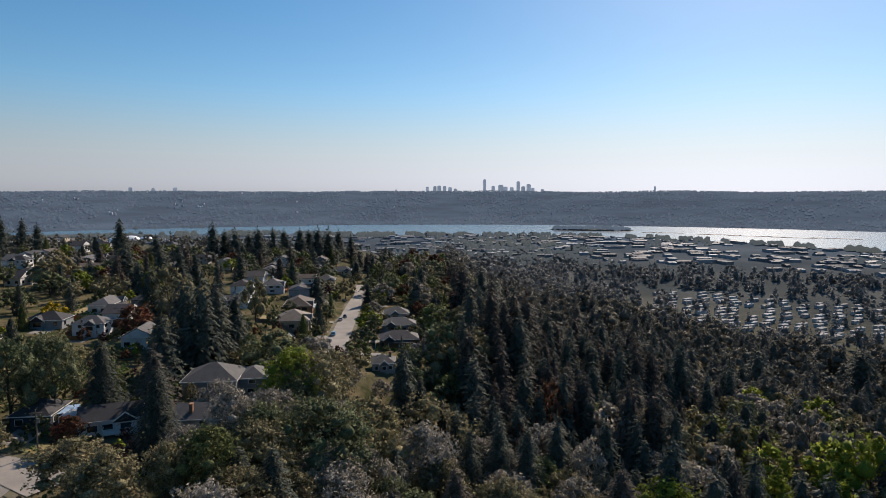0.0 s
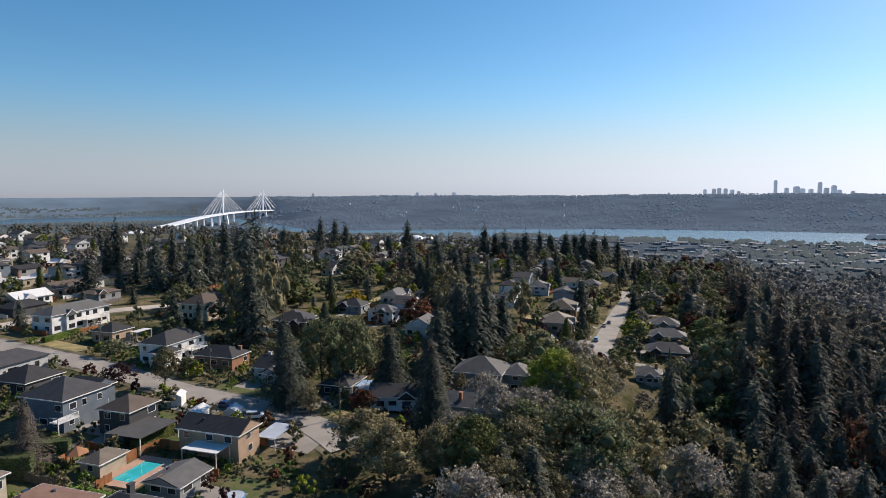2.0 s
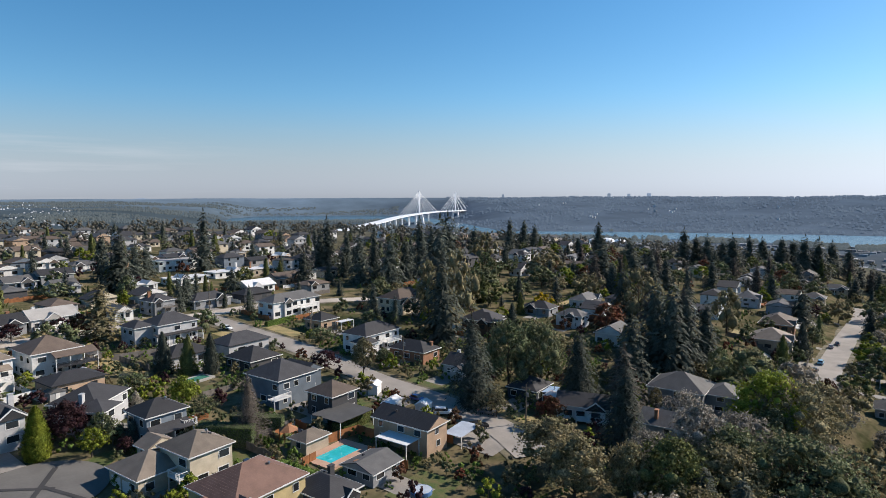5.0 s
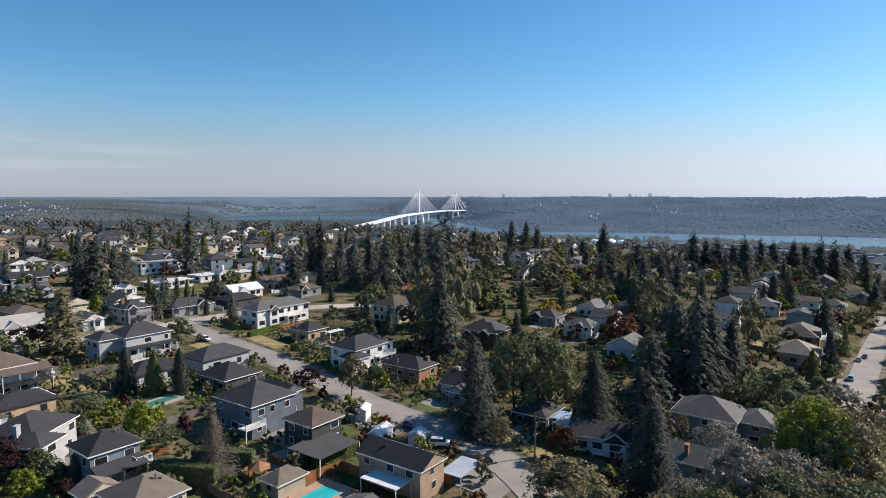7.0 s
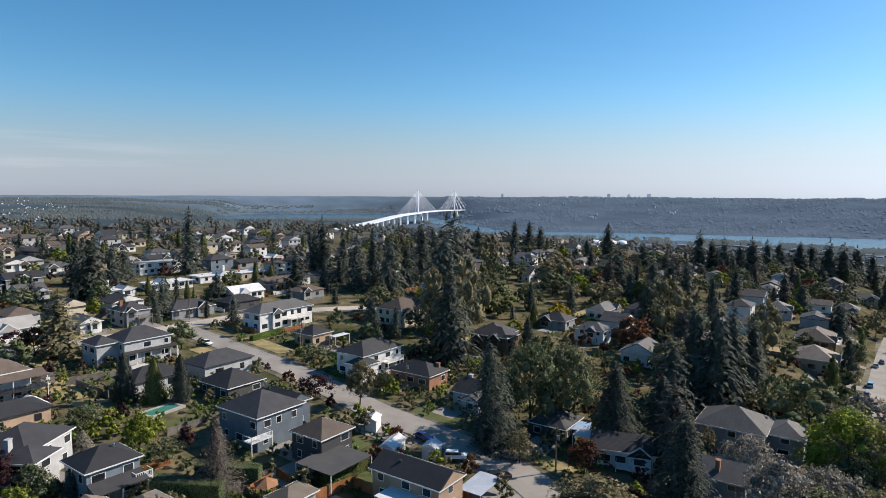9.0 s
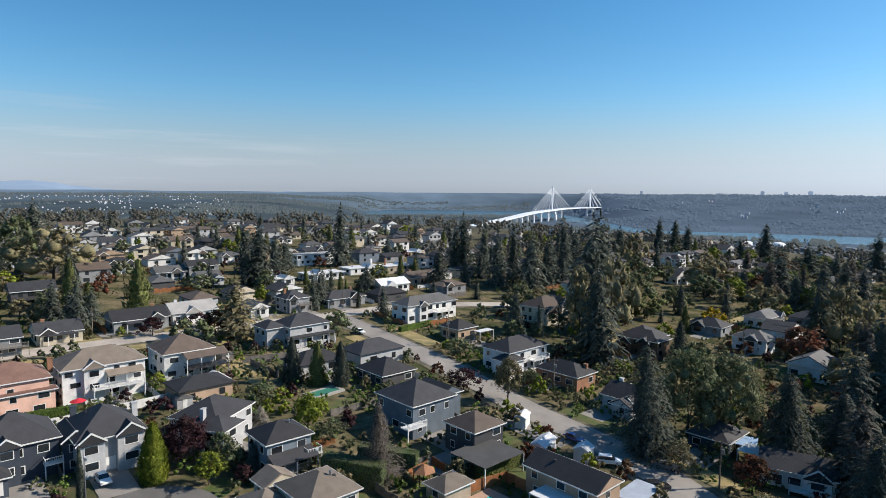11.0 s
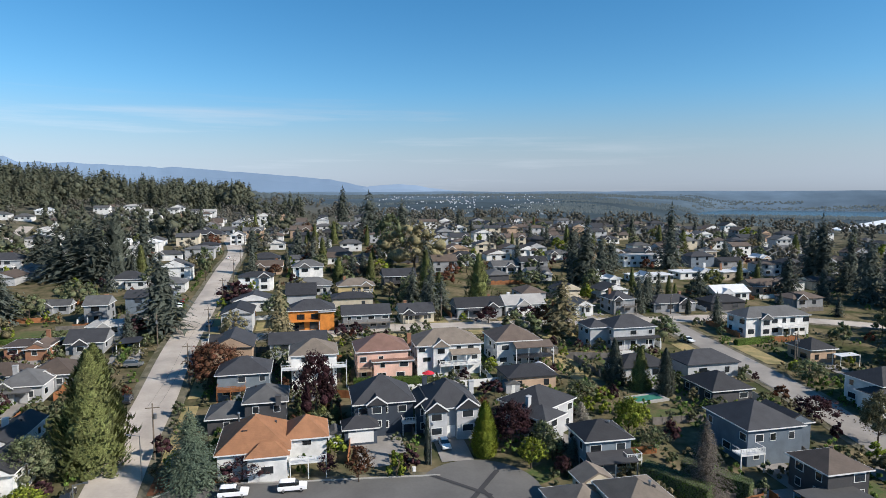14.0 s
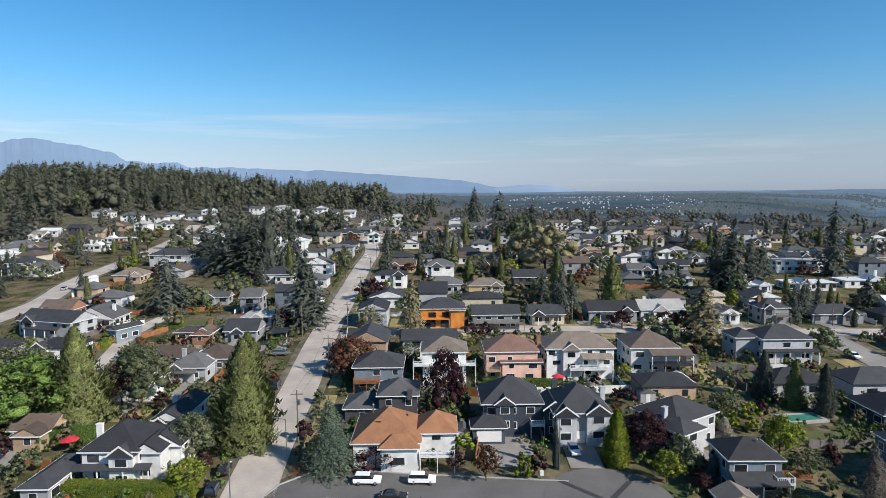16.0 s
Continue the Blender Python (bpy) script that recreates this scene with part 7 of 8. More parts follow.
def cable_bridge():
    base = new("cable_bridge")
    line = [at(49.6, 2060, -58), at(47.3, 2240, -50), at(45.6, 2380, -40), at(44.0, 2530, -28), at(42.05, 2750, -20), at(40.4, 2960, -16), at(38.7, 3200, -17), at(36.6, 3560, -19), at(35.0, 3900, -20)]
    fine = []
    for i in range(len(line) - 1):
        p0, p1, p2, p3 = (line[max(0, min(len(line) - 1, j))] for j in (i - 1, i, i + 1, i + 2))
        for s in range(6):
            t = s / 6
            fine.append(0.5 * ((2 * p1) + (p2 - p0) * t + (2 * p0 - 5 * p1 + 4 * p2 - p3) * t * t + (3 * p1 - p0 - 3 * p2 + p3) * t ** 3))
    for i in range(len(fine) - 1):
        bm = bmesh.new()
        beam(bm, fine[i], fine[i + 1], 46, 3.2)
        part("deck_span", bm, M["bridge"], base)
        if i % 2 == 0 and not (4 * 6 + 2 < i < 6 * 6 - 1):
            for off in (-14, 14):
                q = fine[i] + Vector((off * 0.7, off * 0.7, 0))
                bm = bmesh.new()
                beam(bm, Vector((q.x, q.y, -72)), Vector((q.x, q.y, q.z - 2)), 5, 5)
                part("pier", bm, M["bridge"], base)
    for k, (az, r) in enumerate(((42.05, 2750), (38.7, 3200))):
        foot = at(az, r, -72)
        top = at(az, r, 82)
        ahead = (at(38.7, 3200, 0) - at(42.05, 2750, 0)).normalized()
        across = Vector((-ahead.y, ahead.x, 0))
        bm = bmesh.new()
        for s in (-1, 1):
            beam(bm, foot + across * s * 20, at(az, r, -20) + across * s * 11, 9, 9)
        beam(bm, at(az, r, -26) - across * 14, at(az, r, -26) + across * 14, 6, 6)
        part("pylon_leg", bm, M["bridge"], base)
        bm = bmesh.new()
        beam(bm, at(az, r, -26), at(az, r, 66), 5.5, 5.5)
        beam(bm, at(az, r, 66), top, 6, 6)
        part("pylon", bm, M["bridge"], base, "white bridge pylon")
        for d in (-1, 1):
            for c in range(13):
                reach = 26 + c * 16.5
                a = at(az, r, 38 + 42 * c / 12)
                want = a + ahead * d * reach
                b = min(fine, key=lambda f: (f.xy - want.xy).length)
                b = Vector((want.x * 0.25 + b.x * 0.75, want.y * 0.25 + b.y * 0.75, b.z + 2))
                bm = bmesh.new()
                beam(bm, a, b, 0.5, 0.5)
                part("stay_cable", bm, M["cable"], base)
    tagged(base, "white cable-stayed bridge with two pylons over the river", "bridge")


cable_bridge()



def on_the_river():
    """A wooded island, log booms along the shore and white storage domes on the near bank."""
    def island_place(rnd):
        az, k = rnd.uniform(-18.9, -12.4), rnd.uniform(-1, 1)
        half = 34 * math.sqrt(max(0.0, 1 - ((az + 15.65) / 3.3) ** 2))
        p = at(az, 1960 + k * half, 0)
        return (p.x, p.y)

    v, f = [], []
    n = 48
    for ring, h in ((1.15, -3.0), (1.0, 3.2), (0.6, 3.8)):
        for k in range(n):
            a = 6.283 * k / n
            p = at(-15.65 + 3.4 * ring * math.cos(a), 1960 + 40 * ring * math.sin(a), -66.5 + h)
            v.append(tuple(p))
    for j in range(2):
        for k in range(n):
            f.append((j * n + k, j * n + (k + 1) % n, (j + 1) * n + (k + 1) % n, (j + 1) * n + k))
    f.append(tuple(2 * n + k for k in range(n)))
    tagged(mesh_object("island", v, f, material("island_soil", (0.07, 0.075, 0.06), 0.95)), "low wooded island in the river", "island", kind="structure")
    # island trees carry the same haze glow as the bank's
    simple_woods("island_woods", 170, island_place, (9, 17), 66, M["bankwood_glow"], "hazy trees covering a river island")
    wet = material("wet_logs", (0.06, 0.055, 0.05), 0.6)
    for az0, az1, r in ((-24.5, -28.0, 1850), (-27.0, -31.5, 1830), (-30.0, -33.5, 1815), (-20.0, -23.5, 1880), (-33.0, -36.5, 1840)):
        bm = bmesh.new()
        for k in range(24):
            a0 = az0 + (az1 - az0) * k / 24
            a1 = az0 + (az1 - az0) * (k + 0.9) / 24
            for off in (0, 4, 8):
                if (k + off) % 5:
                    p, q = at(a0, r + off, -66.8), at(a1, r + off, -66.8)
                    beam(bm, p, q, 2.2, 1.2)
        base = new("log_boom")
        part("log", bm, wet, base)
        tagged(base, "dark raft of floating logs on the river", "log boom", group="log booms")
    shell = material("white_membrane", (0.78, 0.79, 0.80), 0.5, vary=0.06)
    for az, wide in ((26.1, 17), (24.9, 21), (23.8, 17)):
        p = at(az, 1600, 0)
        base = new("storage_dome")
        base.matrix_basis = pose(p.x, p.y, far_z(p.x, p.y), 0, 0, az)
        bm = bmesh.new()
        bmesh.ops.create_uvsphere(bm, u_segments=24, v_segments=12, radius=wide)
        bmesh.ops.delete(bm, geom=[q for q in bm.verts if q.co.z < -0.5], context="VERTS")
        for q in bm.verts:
            q.co.z = q.co.z * 0.62 + 2.0
        part("shell", bm, shell, base)
        bm = bmesh.new()
        bmesh.ops.create_cone(bm, segments=24, cap_ends=True, radius1=wide + 0.4, radius2=wide + 0.4, depth=5, matrix=Matrix.Translation((0, 0, -0.4)))
        part("ring_wall", bm, M["concrete"], base)
        tagged(base, "white storage dome on the river flats", "dome", group="storage domes")


on_the_river()

# blue tint and emission paint distance haze onto the tower walls
M["tower"] = material("tower_wall_haze_glow", (0.26, 0.31, 0.37), 0.6, vary=0.15, coarse=0.02, glow=0.5, per_object=0.2)


def tower_block(az, top, wide):
    """A high-rise on the far ridge: shaft, recessed crown, banded floors."""
    r = 4300
    p = at(az, r, 0)
    base = new("tower_block")
    base.matrix_basis = pose(p.x, p.y, 20, 0, 0, az + 25)
    h = top - 20
    bm = bmesh.new()
    box(bm, -wide / 2, -wide / 2, -20, wide / 2, wide / 2, h * 0.95)
    part("shaft", bm, M["tower"], base)
    bm = bmesh.new()
    box(bm, -wide * 0.35, -wide * 0.35, h * 0.95, wide * 0.35, wide * 0.35, h)
    part("roof", bm, M["tower"], base)
    bm = bmesh.new()
    for k in range(int(h / 9)):
        box(bm, -wide / 2 - 0.4, -wide / 2 - 0.4, 4 + k * 9, wide / 2 + 0.4, wide / 2 + 0.4, 5.2 + k * 9)
    part("balcony_band", bm, M["tower"], base)
    tagged(base, "grey high-rise block on the far ridge with painted haze", "high-rise", group="skyline towers")


for az, top, wide in ((-0.6, 87, 15), (-1.3, 91, 18), (-1.7, 95, 20), (-2.2, 91, 18), (-2.7, 84, 20), (-5.9, 139, 15), (-6.7, 92, 18), (-7.4, 100, 27), (-7.8, 87, 25),
                      (-8.4, 84, 20), (-9.0, 124, 18), (-9.45, 90, 22), (-9.95, 104, 22), (-10.3, 78, 20), (-21.0, 88, 10), (2.3, 67, 12), (21.4, 78, 20), (23.1, 74, 15),
                      (24.8, 78, 16), (34.3, 74, 12), (-11.2, 70, 16), (-3.2, 74, 16)):
    tower_block(az, top, wide)


# ---------------------------------------------------------------- works and trailer homes on the flats
def flat_sheds():
    rnd = random.Random(71)
    walls = [material("pale_sheet_wall", (0.22, 0.235, 0.26), 0.6, per_object=0.4), material("brown_sheet_wall", (0.25, 0.245, 0.24), 0.7, per_object=0.3)]
    roofs = [material("bright_sheet_roof", (0.19, 0.20, 0.22), 0.65, spec=0.15, per_object=0.4), material("dull_sheet_roof", (0.115, 0.125, 0.14), 0.8, spec=0.1, per_object=0.3),
             material("dark_felt_roof", (0.085, 0.095, 0.105), 0.8, spec=0.1, per_object=0.3)]
    n = 0
    while n < 160:
        az, r = rnd.uniform(-40, 36), rnd.uniform(1080, 1700)
        if r > river_span(az)[0] - 40:
            continue
        p = at(az, r, 0)
        z = far_z(p.x, p.y)
        w, d, h = rnd.uniform(14, 44), rnd.uniform(9, 17), rnd.uniform(3.5, 5.5)
        base = new("warehouse")
        base.matrix_basis = pose(p.x, p.y, z, 0, 0, 12 + rnd.choice((0, 90)) + rnd.uniform(-4, 4))
        bm = bmesh.new()
        box(bm, -w / 2, -d / 2, -2, w / 2, d / 2, h)
        part("wall", bm, rnd.choice(walls), base)
        bm = bmesh.new()
        roof_mesh(bm, -w / 2, -d / 2, w / 2, d / 2, h, 0.12, rnd.choice(("gable_x", "flat")), 0.6, 0.4)
        part("roof", bm, rnd.choice(roofs), base)
        tagged(base, "long low warehouse on the hazy river flats", "warehouse", group="warehouses")
        n += 1
    v, f = [], []
    for k in range(520):
        az, r = rnd.uniform(-40, 36), rnd.uniform(1040, 1660)
        if r > river_span(az)[0] - 30:
            continue
        p = at(az, r, 0)
        z = far_z(p.x, p.y)
        w, d, h = rnd.uniform(4, 14), rnd.uniform(4, 9), rnd.uniform(2.5, 4.5)
        i = len(v)
        v += [(p.x + a * w, p.y + b * d, z + c) for c in (-1.5, h) for a, b in ((-1, -1), (1, -1), (1, 1), (-1, 1))] + [(p.x - w, p.y, z + h + 1.2), (p.x + w, p.y, z + h + 1.2)]
        f += [tuple(i + q for q in t) for t in ((0, 1, 5, 4), (1, 2, 6, 9, 5), (2, 3, 7, 6), (3, 0, 4, 8, 7), (4, 5, 9, 8), (6, 7, 8, 9))]
    tagged(mesh_object("flats_sheds", v, f, material("mixed_shed_walls", (0.19, 0.205, 0.225), 0.7, spec=0.1, per_island=0.6)), "small sheds and yards packed over the river flats", "sheds", kind="stuff")


flat_sheds()


def trailer_park():
    rnd = random.Random(72)
    body = material("trailer_siding", (0.36, 0.36, 0.36), 0.6, per_object=0.3)
    top = material("trailer_roof", (0.18, 0.19, 0.205), 0.75, spec=0.1, per_object=0.6)
    for i in range(14):
        for j in range(11):
            az = -21.5 - i * 1.25 + rnd.uniform(-0.2, 0.2)
            r = 640 + j * 17 + rnd.uniform(-3, 3) + abs(i - 6) * 4
            p = at(az, r, 0)
            if rnd.random() < 0.16:
                continue
            base = new("mobile_home")
            base.matrix_basis = pose(p.x, p.y, ground_z(p.x, p.y), 0, 0, 28 + rnd.uniform(-4, 4))
            w, d = rnd.uniform(9, 14), rnd.uniform(3.8, 5.5)
            bm = bmesh.new()
            box(bm, -w / 2, -d / 2, -1.0, w / 2, d / 2, 3.0)
            part("wall", bm, body, base)
            bm = bmesh.new()
            roof_mesh(bm, -w / 2, -d / 2, w / 2, d / 2, 3.0, 0.14, "gable_x", 0.25, 0.15)
            part("roof", bm, top, base)
            tagged(base, "pale mobile home with a bright shallow roof", "mobile home", group="mobile homes")


trailer_park()


# ---------------------------------------------------------------- vehicles
def loft(profile, half, inset=0.0):
    """A vehicle shell: a side profile swept across its width, narrower towards the top."""
    bm = bmesh.new()
    zs = [p[1] for p in profile]
    lo, hi = min(zs), max(zs)
    rows = []
    for s in (-1, 1):
        rows.append([bm.verts.new((x, s * (half - inset * max(0, (z - lo) / (hi - lo)) ** 1.5), z)) for x, z in profile])
    n = len(profile)
    for k in range(n):
        bm.faces.new((rows[0][k], rows[0][(k + 1) % n], rows[1][(k + 1) % n], rows[1][k]))
    bm.faces.new(rows[0][::-1])
    bm.faces.new(rows[1])
    bmesh.ops.recalc_face_normals(bm, faces=bm.faces)
    bmesh.ops.bevel(bm, geom=list(bm.edges), offset=0.05, segments=1, affect="EDGES")
    return bm


def mesh_of(bm, name, mat):
    me = bpy.data.meshes.new(name)
    bm.to_mesh(me)
    bm.free()
    me.materials.append(mat)
    return me


CAR_BODY = mesh_of(loft([(-2.2, 0.35), (2.2, 0.35), (2.28, 0.7), (1.1, 0.95), (-2.1, 0.98), (-2.28, 0.8)], 0.9, 0.06), "body", M["car"])
CAR_CAB = mesh_of(loft([(1.0, 0.93), (0.25, 1.42), (-1.2, 1.45), (-1.95, 0.96)], 0.82, 0.16), "cabin", M["glass"])
CAR_ROOF = mesh_of(loft([(0.22, 1.40), (0.1, 1.50), (-1.1, 1.52), (-1.25, 1.42)], 0.68, 0.03), "roof", M["car"])
SUV_BODY = mesh_of(loft([(-2.3, 0.4), (2.3, 0.4), (2.36, 0.95), (1.2, 1.12), (-2.3, 1.12), (-2.38, 0.9)], 0.95, 0.05), "body", M["car"])
SUV_CAB = mesh_of(loft([(1.1, 1.1), (0.5, 1.68), (-2.05, 1.70), (-2.3, 1.1)], 0.87, 0.13), "cabin", M["glass"])
SUV_ROOF = mesh_of(loft([(0.5, 1.66), (0.35, 1.78), (-1.9, 1.80), (-2.08, 1.68)], 0.76, 0.03), "roof", M["car"])
_bm = bmesh.new()
bmesh.ops.create_cone(_bm, cap_ends=True, segments=14, radius1=0.35, radius2=0.35, depth=0.24, matrix=Euler((radians(90), 0, 0)).to_matrix().to_4x4())
TYRE = mesh_of(_bm, "tyre", M["tyre"])
_bm = bmesh.new()
bmesh.ops.create_cone(_bm, cap_ends=True, segments=10, radius1=0.2, radius2=0.2, depth=0.26, matrix=Euler((radians(90), 0, 0)).to_matrix().to_4x4())
RIM = mesh_of(_bm, "rim", M["metal"])
LAMP = box_mesh("headlight", -0.06, -0.18, -0.08, 0.06, 0.18, 0.08, M["trim"])
TAIL = box_mesh("tail_light", -0.06, -0.16, -0.1, 0.06, 0.16, 0.1, paint("red_lens", (0.35, 0.02, 0.02)))


def car(x, y, rz, colour, kind="car", lift=0.23):
    shades = {"white": (0.78, 0.78, 0.78), "black": (0.02, 0.021, 0.024), "silver": (0.42, 0.43, 0.45), "blue": (0.03, 0.06, 0.2), "red": (0.3, 0.03, 0.02), "grey": (0.14, 0.145, 0.15), "sky": (0.25, 0.45, 0.6)}
    mat = paint("paint_" + colour, shades[colour])
    base = new("car")
    base.matrix_basis = pose(x, y, ground_z(x, y) + lift, 0, 0, rz)
    suv = kind == "suv"
    for nm, me in (("body", SUV_BODY if suv else CAR_BODY), ("cabin", SUV_CAB if suv else CAR_CAB), ("roof", SUV_ROOF if suv else CAR_ROOF)):
        o = share(nm, me, base, Matrix())
        if nm != "cabin":
            o.material_slots[0].link = "OBJECT"
            o.material_slots[0].material = mat
    for sx in (-1.4, 1.4):
        for sy in (-0.82, 0.82):
            w = share("wheel", TYRE, base, Matrix.Translation((sx, sy, 0.35)))
            share("rim", RIM, w, Matrix())
    for sy in (-0.6, 0.6):
        share("headlight", LAMP, base, Matrix.Translation((2.27, sy, 0.78)))
        share("tail_light", TAIL, base, Matrix.Translation((-2.27, sy, 0.85)))
    word = {"sky": "pale blue", "white": "white", "black": "black", "silver": "silver", "blue": "dark blue", "red": "red", "grey": "dark grey"}[colour]
    tagged(base, f"{word} {'sport utility vehicle' if suv else 'saloon car'} parked beside the street", "car", group="parked cars")


car(-122.2, -3.9, 92, "white", "suv")
car(-123.0, 5.3, 92, "white", "suv")
car(-117.6, 1.2, 92, "black")
car(-124.3, -29.6, 190, "black")
car(-117.6, -28.6, 190, "black", "suv")
car(-137.1, -33.6, 95, "grey", "suv")
car(-135.8, 32.4, 5, "white")
car(-156.5, -33.6, 187, "white", "suv")
car(-164.2, -34.2, 187, "black", "suv")
car(-188.8, -41.0, 95, "grey", "suv")
car(-261.2, -47.6, 187, "red")
car(-254.0, -46.6, 187, "white", "suv")
car(-228.6, -31.0, 187, "silver")
car(-369.3, -52.0, 187, "white")
car(-86.1, 119.6, 20, "grey")
car(-82.4, 110.6, 60, "black", "suv")
car(-93.3, 111.6, 40, "white", "suv")
car(-103.9, 114.0, 5, "blue")
car(-119.7, 113.9, 70, "silver")
car(-38.6, 249.0, 92, "white")
car(-38.9, 257.0, 92, "grey")
car(-39.1, 270.5, 92, "sky", "suv")
car(-40.2, 303.3, 92, "silver")
car(-39.0, 312.0, 92, "grey")
car(-197.3, 117.6, 2, "white")
car(-172.2, 112.0, 8, "white")
car(-203.2, 139.0, 80, "sky")
car(-291.0, -166.5, 200, "white", "suv")
car(-268.5, -160.9, 190, "silver")
car(-335.9, -175.5, 190, "white")
car(-354.4, -179.0, 190, "white", "suv")
car(-403.0, -214.0, 100, "black")
car(-396.8, -211.1, 100, "black", "suv")
car(-203.7, -46.4, 95, "black", "suv")
car(-217.0, -4.0, 94, "black", "suv")


# ---------------------------------------------------------------- fences, hedges, walls
def fence(x0, y0, x1, y1, h, mat, label, category="fence"):
    """Boards between posts; each bay is a piece of its own and steps with the ground."""
    n = max(1, round(math.hypot(x1 - x0, y1 - y0) / 2.4))
    rz = math.degrees(math.atan2(y1 - y0, x1 - x0))
    base = new("fence")
    base.matrix_basis = pose(x0, y0, ground_z(x0, y0), 0, 0, rz)
    L = math.hypot(x1 - x0, y1 - y0) / n
    z0 = ground_z(x0, y0)
    pb = box_mesh("panel", 0.05, -0.04, -0.3, L - 0.05, 0.04, h, M[mat])
    pp = box_mesh("post", -0.07, -0.07, -0.5, 0.07, 0.07, h + 0.1, M[mat])
    for k in range(n + 1):
        t = k / n
        z = ground_z(x0 + (x1 - x0) * t, y0 + (y1 - y0) * t) - z0
        share("post", pp, base, Matrix.Translation((k * L, 0, z)))
        if k < n:
            share("panel", pb, base, Matrix.Translation((k * L, 0, z)))
    tagged(base, label, category, group="garden fences")


def hedge(x0, y0, x1, y1, h, w, leaf="hedge", label="clipped dense green hedge along a garden"):
    """A trimmed hedge: a shell of small sprays round a woody core."""
    rnd = random.Random(int(abs(x0 * 7 + y0 * 13)))
    L = math.hypot(x1 - x0, y1 - y0)
    base = new("hedge")
    base.matrix_basis = pose(x0, y0, ground_z(x0, y0), 0, 0, math.degrees(math.atan2(y1 - y0, x1 - x0)))
    z1 = ground_z(x1, y1) - ground_z(x0, y0)
    q = []
    area = L * w + 2 * L * h + 2 * w * h
    for k in range(int(min(4000, area * 26))):
        u = rnd.random() * area
        x = rnd.random() * L
        if u < L * w:
            p, nn = Vector((x, rnd.uniform(-w / 2, w / 2), h)), Vector((0, 0, 1))
        elif u < L * w + 2 * L * h:
            s = rnd.choice((-1, 1))
            p, nn = Vector((x, s * w / 2, rnd.random() * h)), Vector((0, s, 0))
        else:
            s = rnd.choice((0, 1))
            p, nn = Vector((s * L, rnd.uniform(-w / 2, w / 2), rnd.random() * h)), Vector((2 * s - 1, 0, 0))
        p += nn * rnd.uniform(-0.12, 0.10)
        p.z += z1 * p.x / L
        t = nn.cross(Vector((rnd.gauss(0, 1), rnd.gauss(0, 1), rnd.gauss(0, 1)))).normalized()
        b = (nn.cross(t) + nn * rnd.uniform(-0.7, 0.7)).normalized()
        sz = rnd.uniform(0.12, 0.26)
        q.append((p, t * sz, b * sz, nn))
    o = new("foliage", crown_mesh("foliage", q))
    o.parent = base
    o.material_slots[0].link = "OBJECT"
    o.material_slots[0].material = M[leaf]
    bm = bmesh.new()
    for v in box(bm, 0.1, -w / 2 + 0.12, -0.5, L - 0.1, w / 2 - 0.12, h - 0.15):
        v.co.z += z1 * v.co.x / L
    part("core", bm, M["hedge"], base)
    tagged(base, label, "hedge", group="hedges")


hedge(-115.4, -57.5, -116.6, -31.0, 2.2, 2.6, "lime", "bright green clipped hedge bordering the street corner")
hedge(-132.7, -70.4, -134.2, -59.5, 3.2, 1.6)
hedge(-212.3, -89.8, -213.9, -63.3, 1.5, 1.4)
hedge(-168.5, 15.3, -168.8, 33.0, 2.2, 2.0)
hedge(-102.0, 85.7, -102.9, 96.6, 2.8, 1.3, "cedar", "row of clipped upright cedars by a patio")
hedge(-99.8, 68.0, -84.5, 71.2, 1.8, 1.3)
hedge(-118.1, 63.9, -109.3, 70.8, 4.2, 3.0, "green", "tall dense dark green cedar hedge")
hedge(-119.5, 72.0, -111.0, 79.0, 3.6, 2.4, "green", "tall dense dark green cedar hedge")
hedge(-192.7, 130.5, -195.7, 145.3, 1.8, 1.4)
hedge(-190.2, -94.2, -203.1, -96.3, 2.2, 1.4, "lime", "sunlit yellow-green hedge beside a lane")
hedge(-265.6, 92.1, -274.2, 108.1, 2.0, 1.5)
hedge(-206.0, -46.8, -192.0, -45.2, 1.6, 1.3)
fence(-163.9, 24.0, -165.0, 33.0, 1.9, "trim", "white painted board fence behind the gardens")
fence(-165.0, 33.0, -167.3, 50.1, 1.9, "trim", "white painted board fence behind the gardens")
fence(-167.3, 50.1, -171.6, 57.3, 1.9, "trim", "white painted board fence behind the gardens")
fence(-100.6, 77.0, -99.4, 90.0, 2.0, "wood", "red-brown cedar fence beside the swimming pool")
fence(-99.4, 90.0, -93.0, 91.0, 2.0, "wood", "red-brown cedar fence beside the swimming pool")
fence(-163.1, 11.4, -161.9, 15.6, 1.8, "wood", "orange-brown cedar fence panel")
fence(-144.9, 7.0, -144.5, 14.3, 1.8, "wood", "red-brown cedar fence behind the shed")
fence(-138.6, 14.6, -131.0, 14.2, 1.7, "wood", "orange-brown cedar fence between two houses")
fence(-123.2, -66.7, -123.2, -60.6, 1.8, "wood", "brown cedar fence in a garden")
fence(-207.6, -112.6, -218.0, -97.4, 1.6, "trim", "white painted fence along a lane")
fence(-185.1, 73.9, -183.2, 88.4, 1.9, "greywood", "weathered grey board fence along a drive")
fence(-170.0, 77.6, -183.0, 75.4, 1.9, "greywood", "weathered grey board fence along a drive")
fence(-109.6, 76.1, -110.8, 81.0, 1.7, "wood", "orange cedar fence round a small patio")
fence(-128.8, 66.5, -129.2, 72.0, 1.6, "wood", "orange cedar fence beside a blue house")
fence(-141.2, 77.4, -141.6, 90.6, 1.6, "greywood", "weathered fence below a lawn")
fence(-226.0, -76.0, -227.5, -60.0, 1.4, "greywood", "weathered grey garden fence")
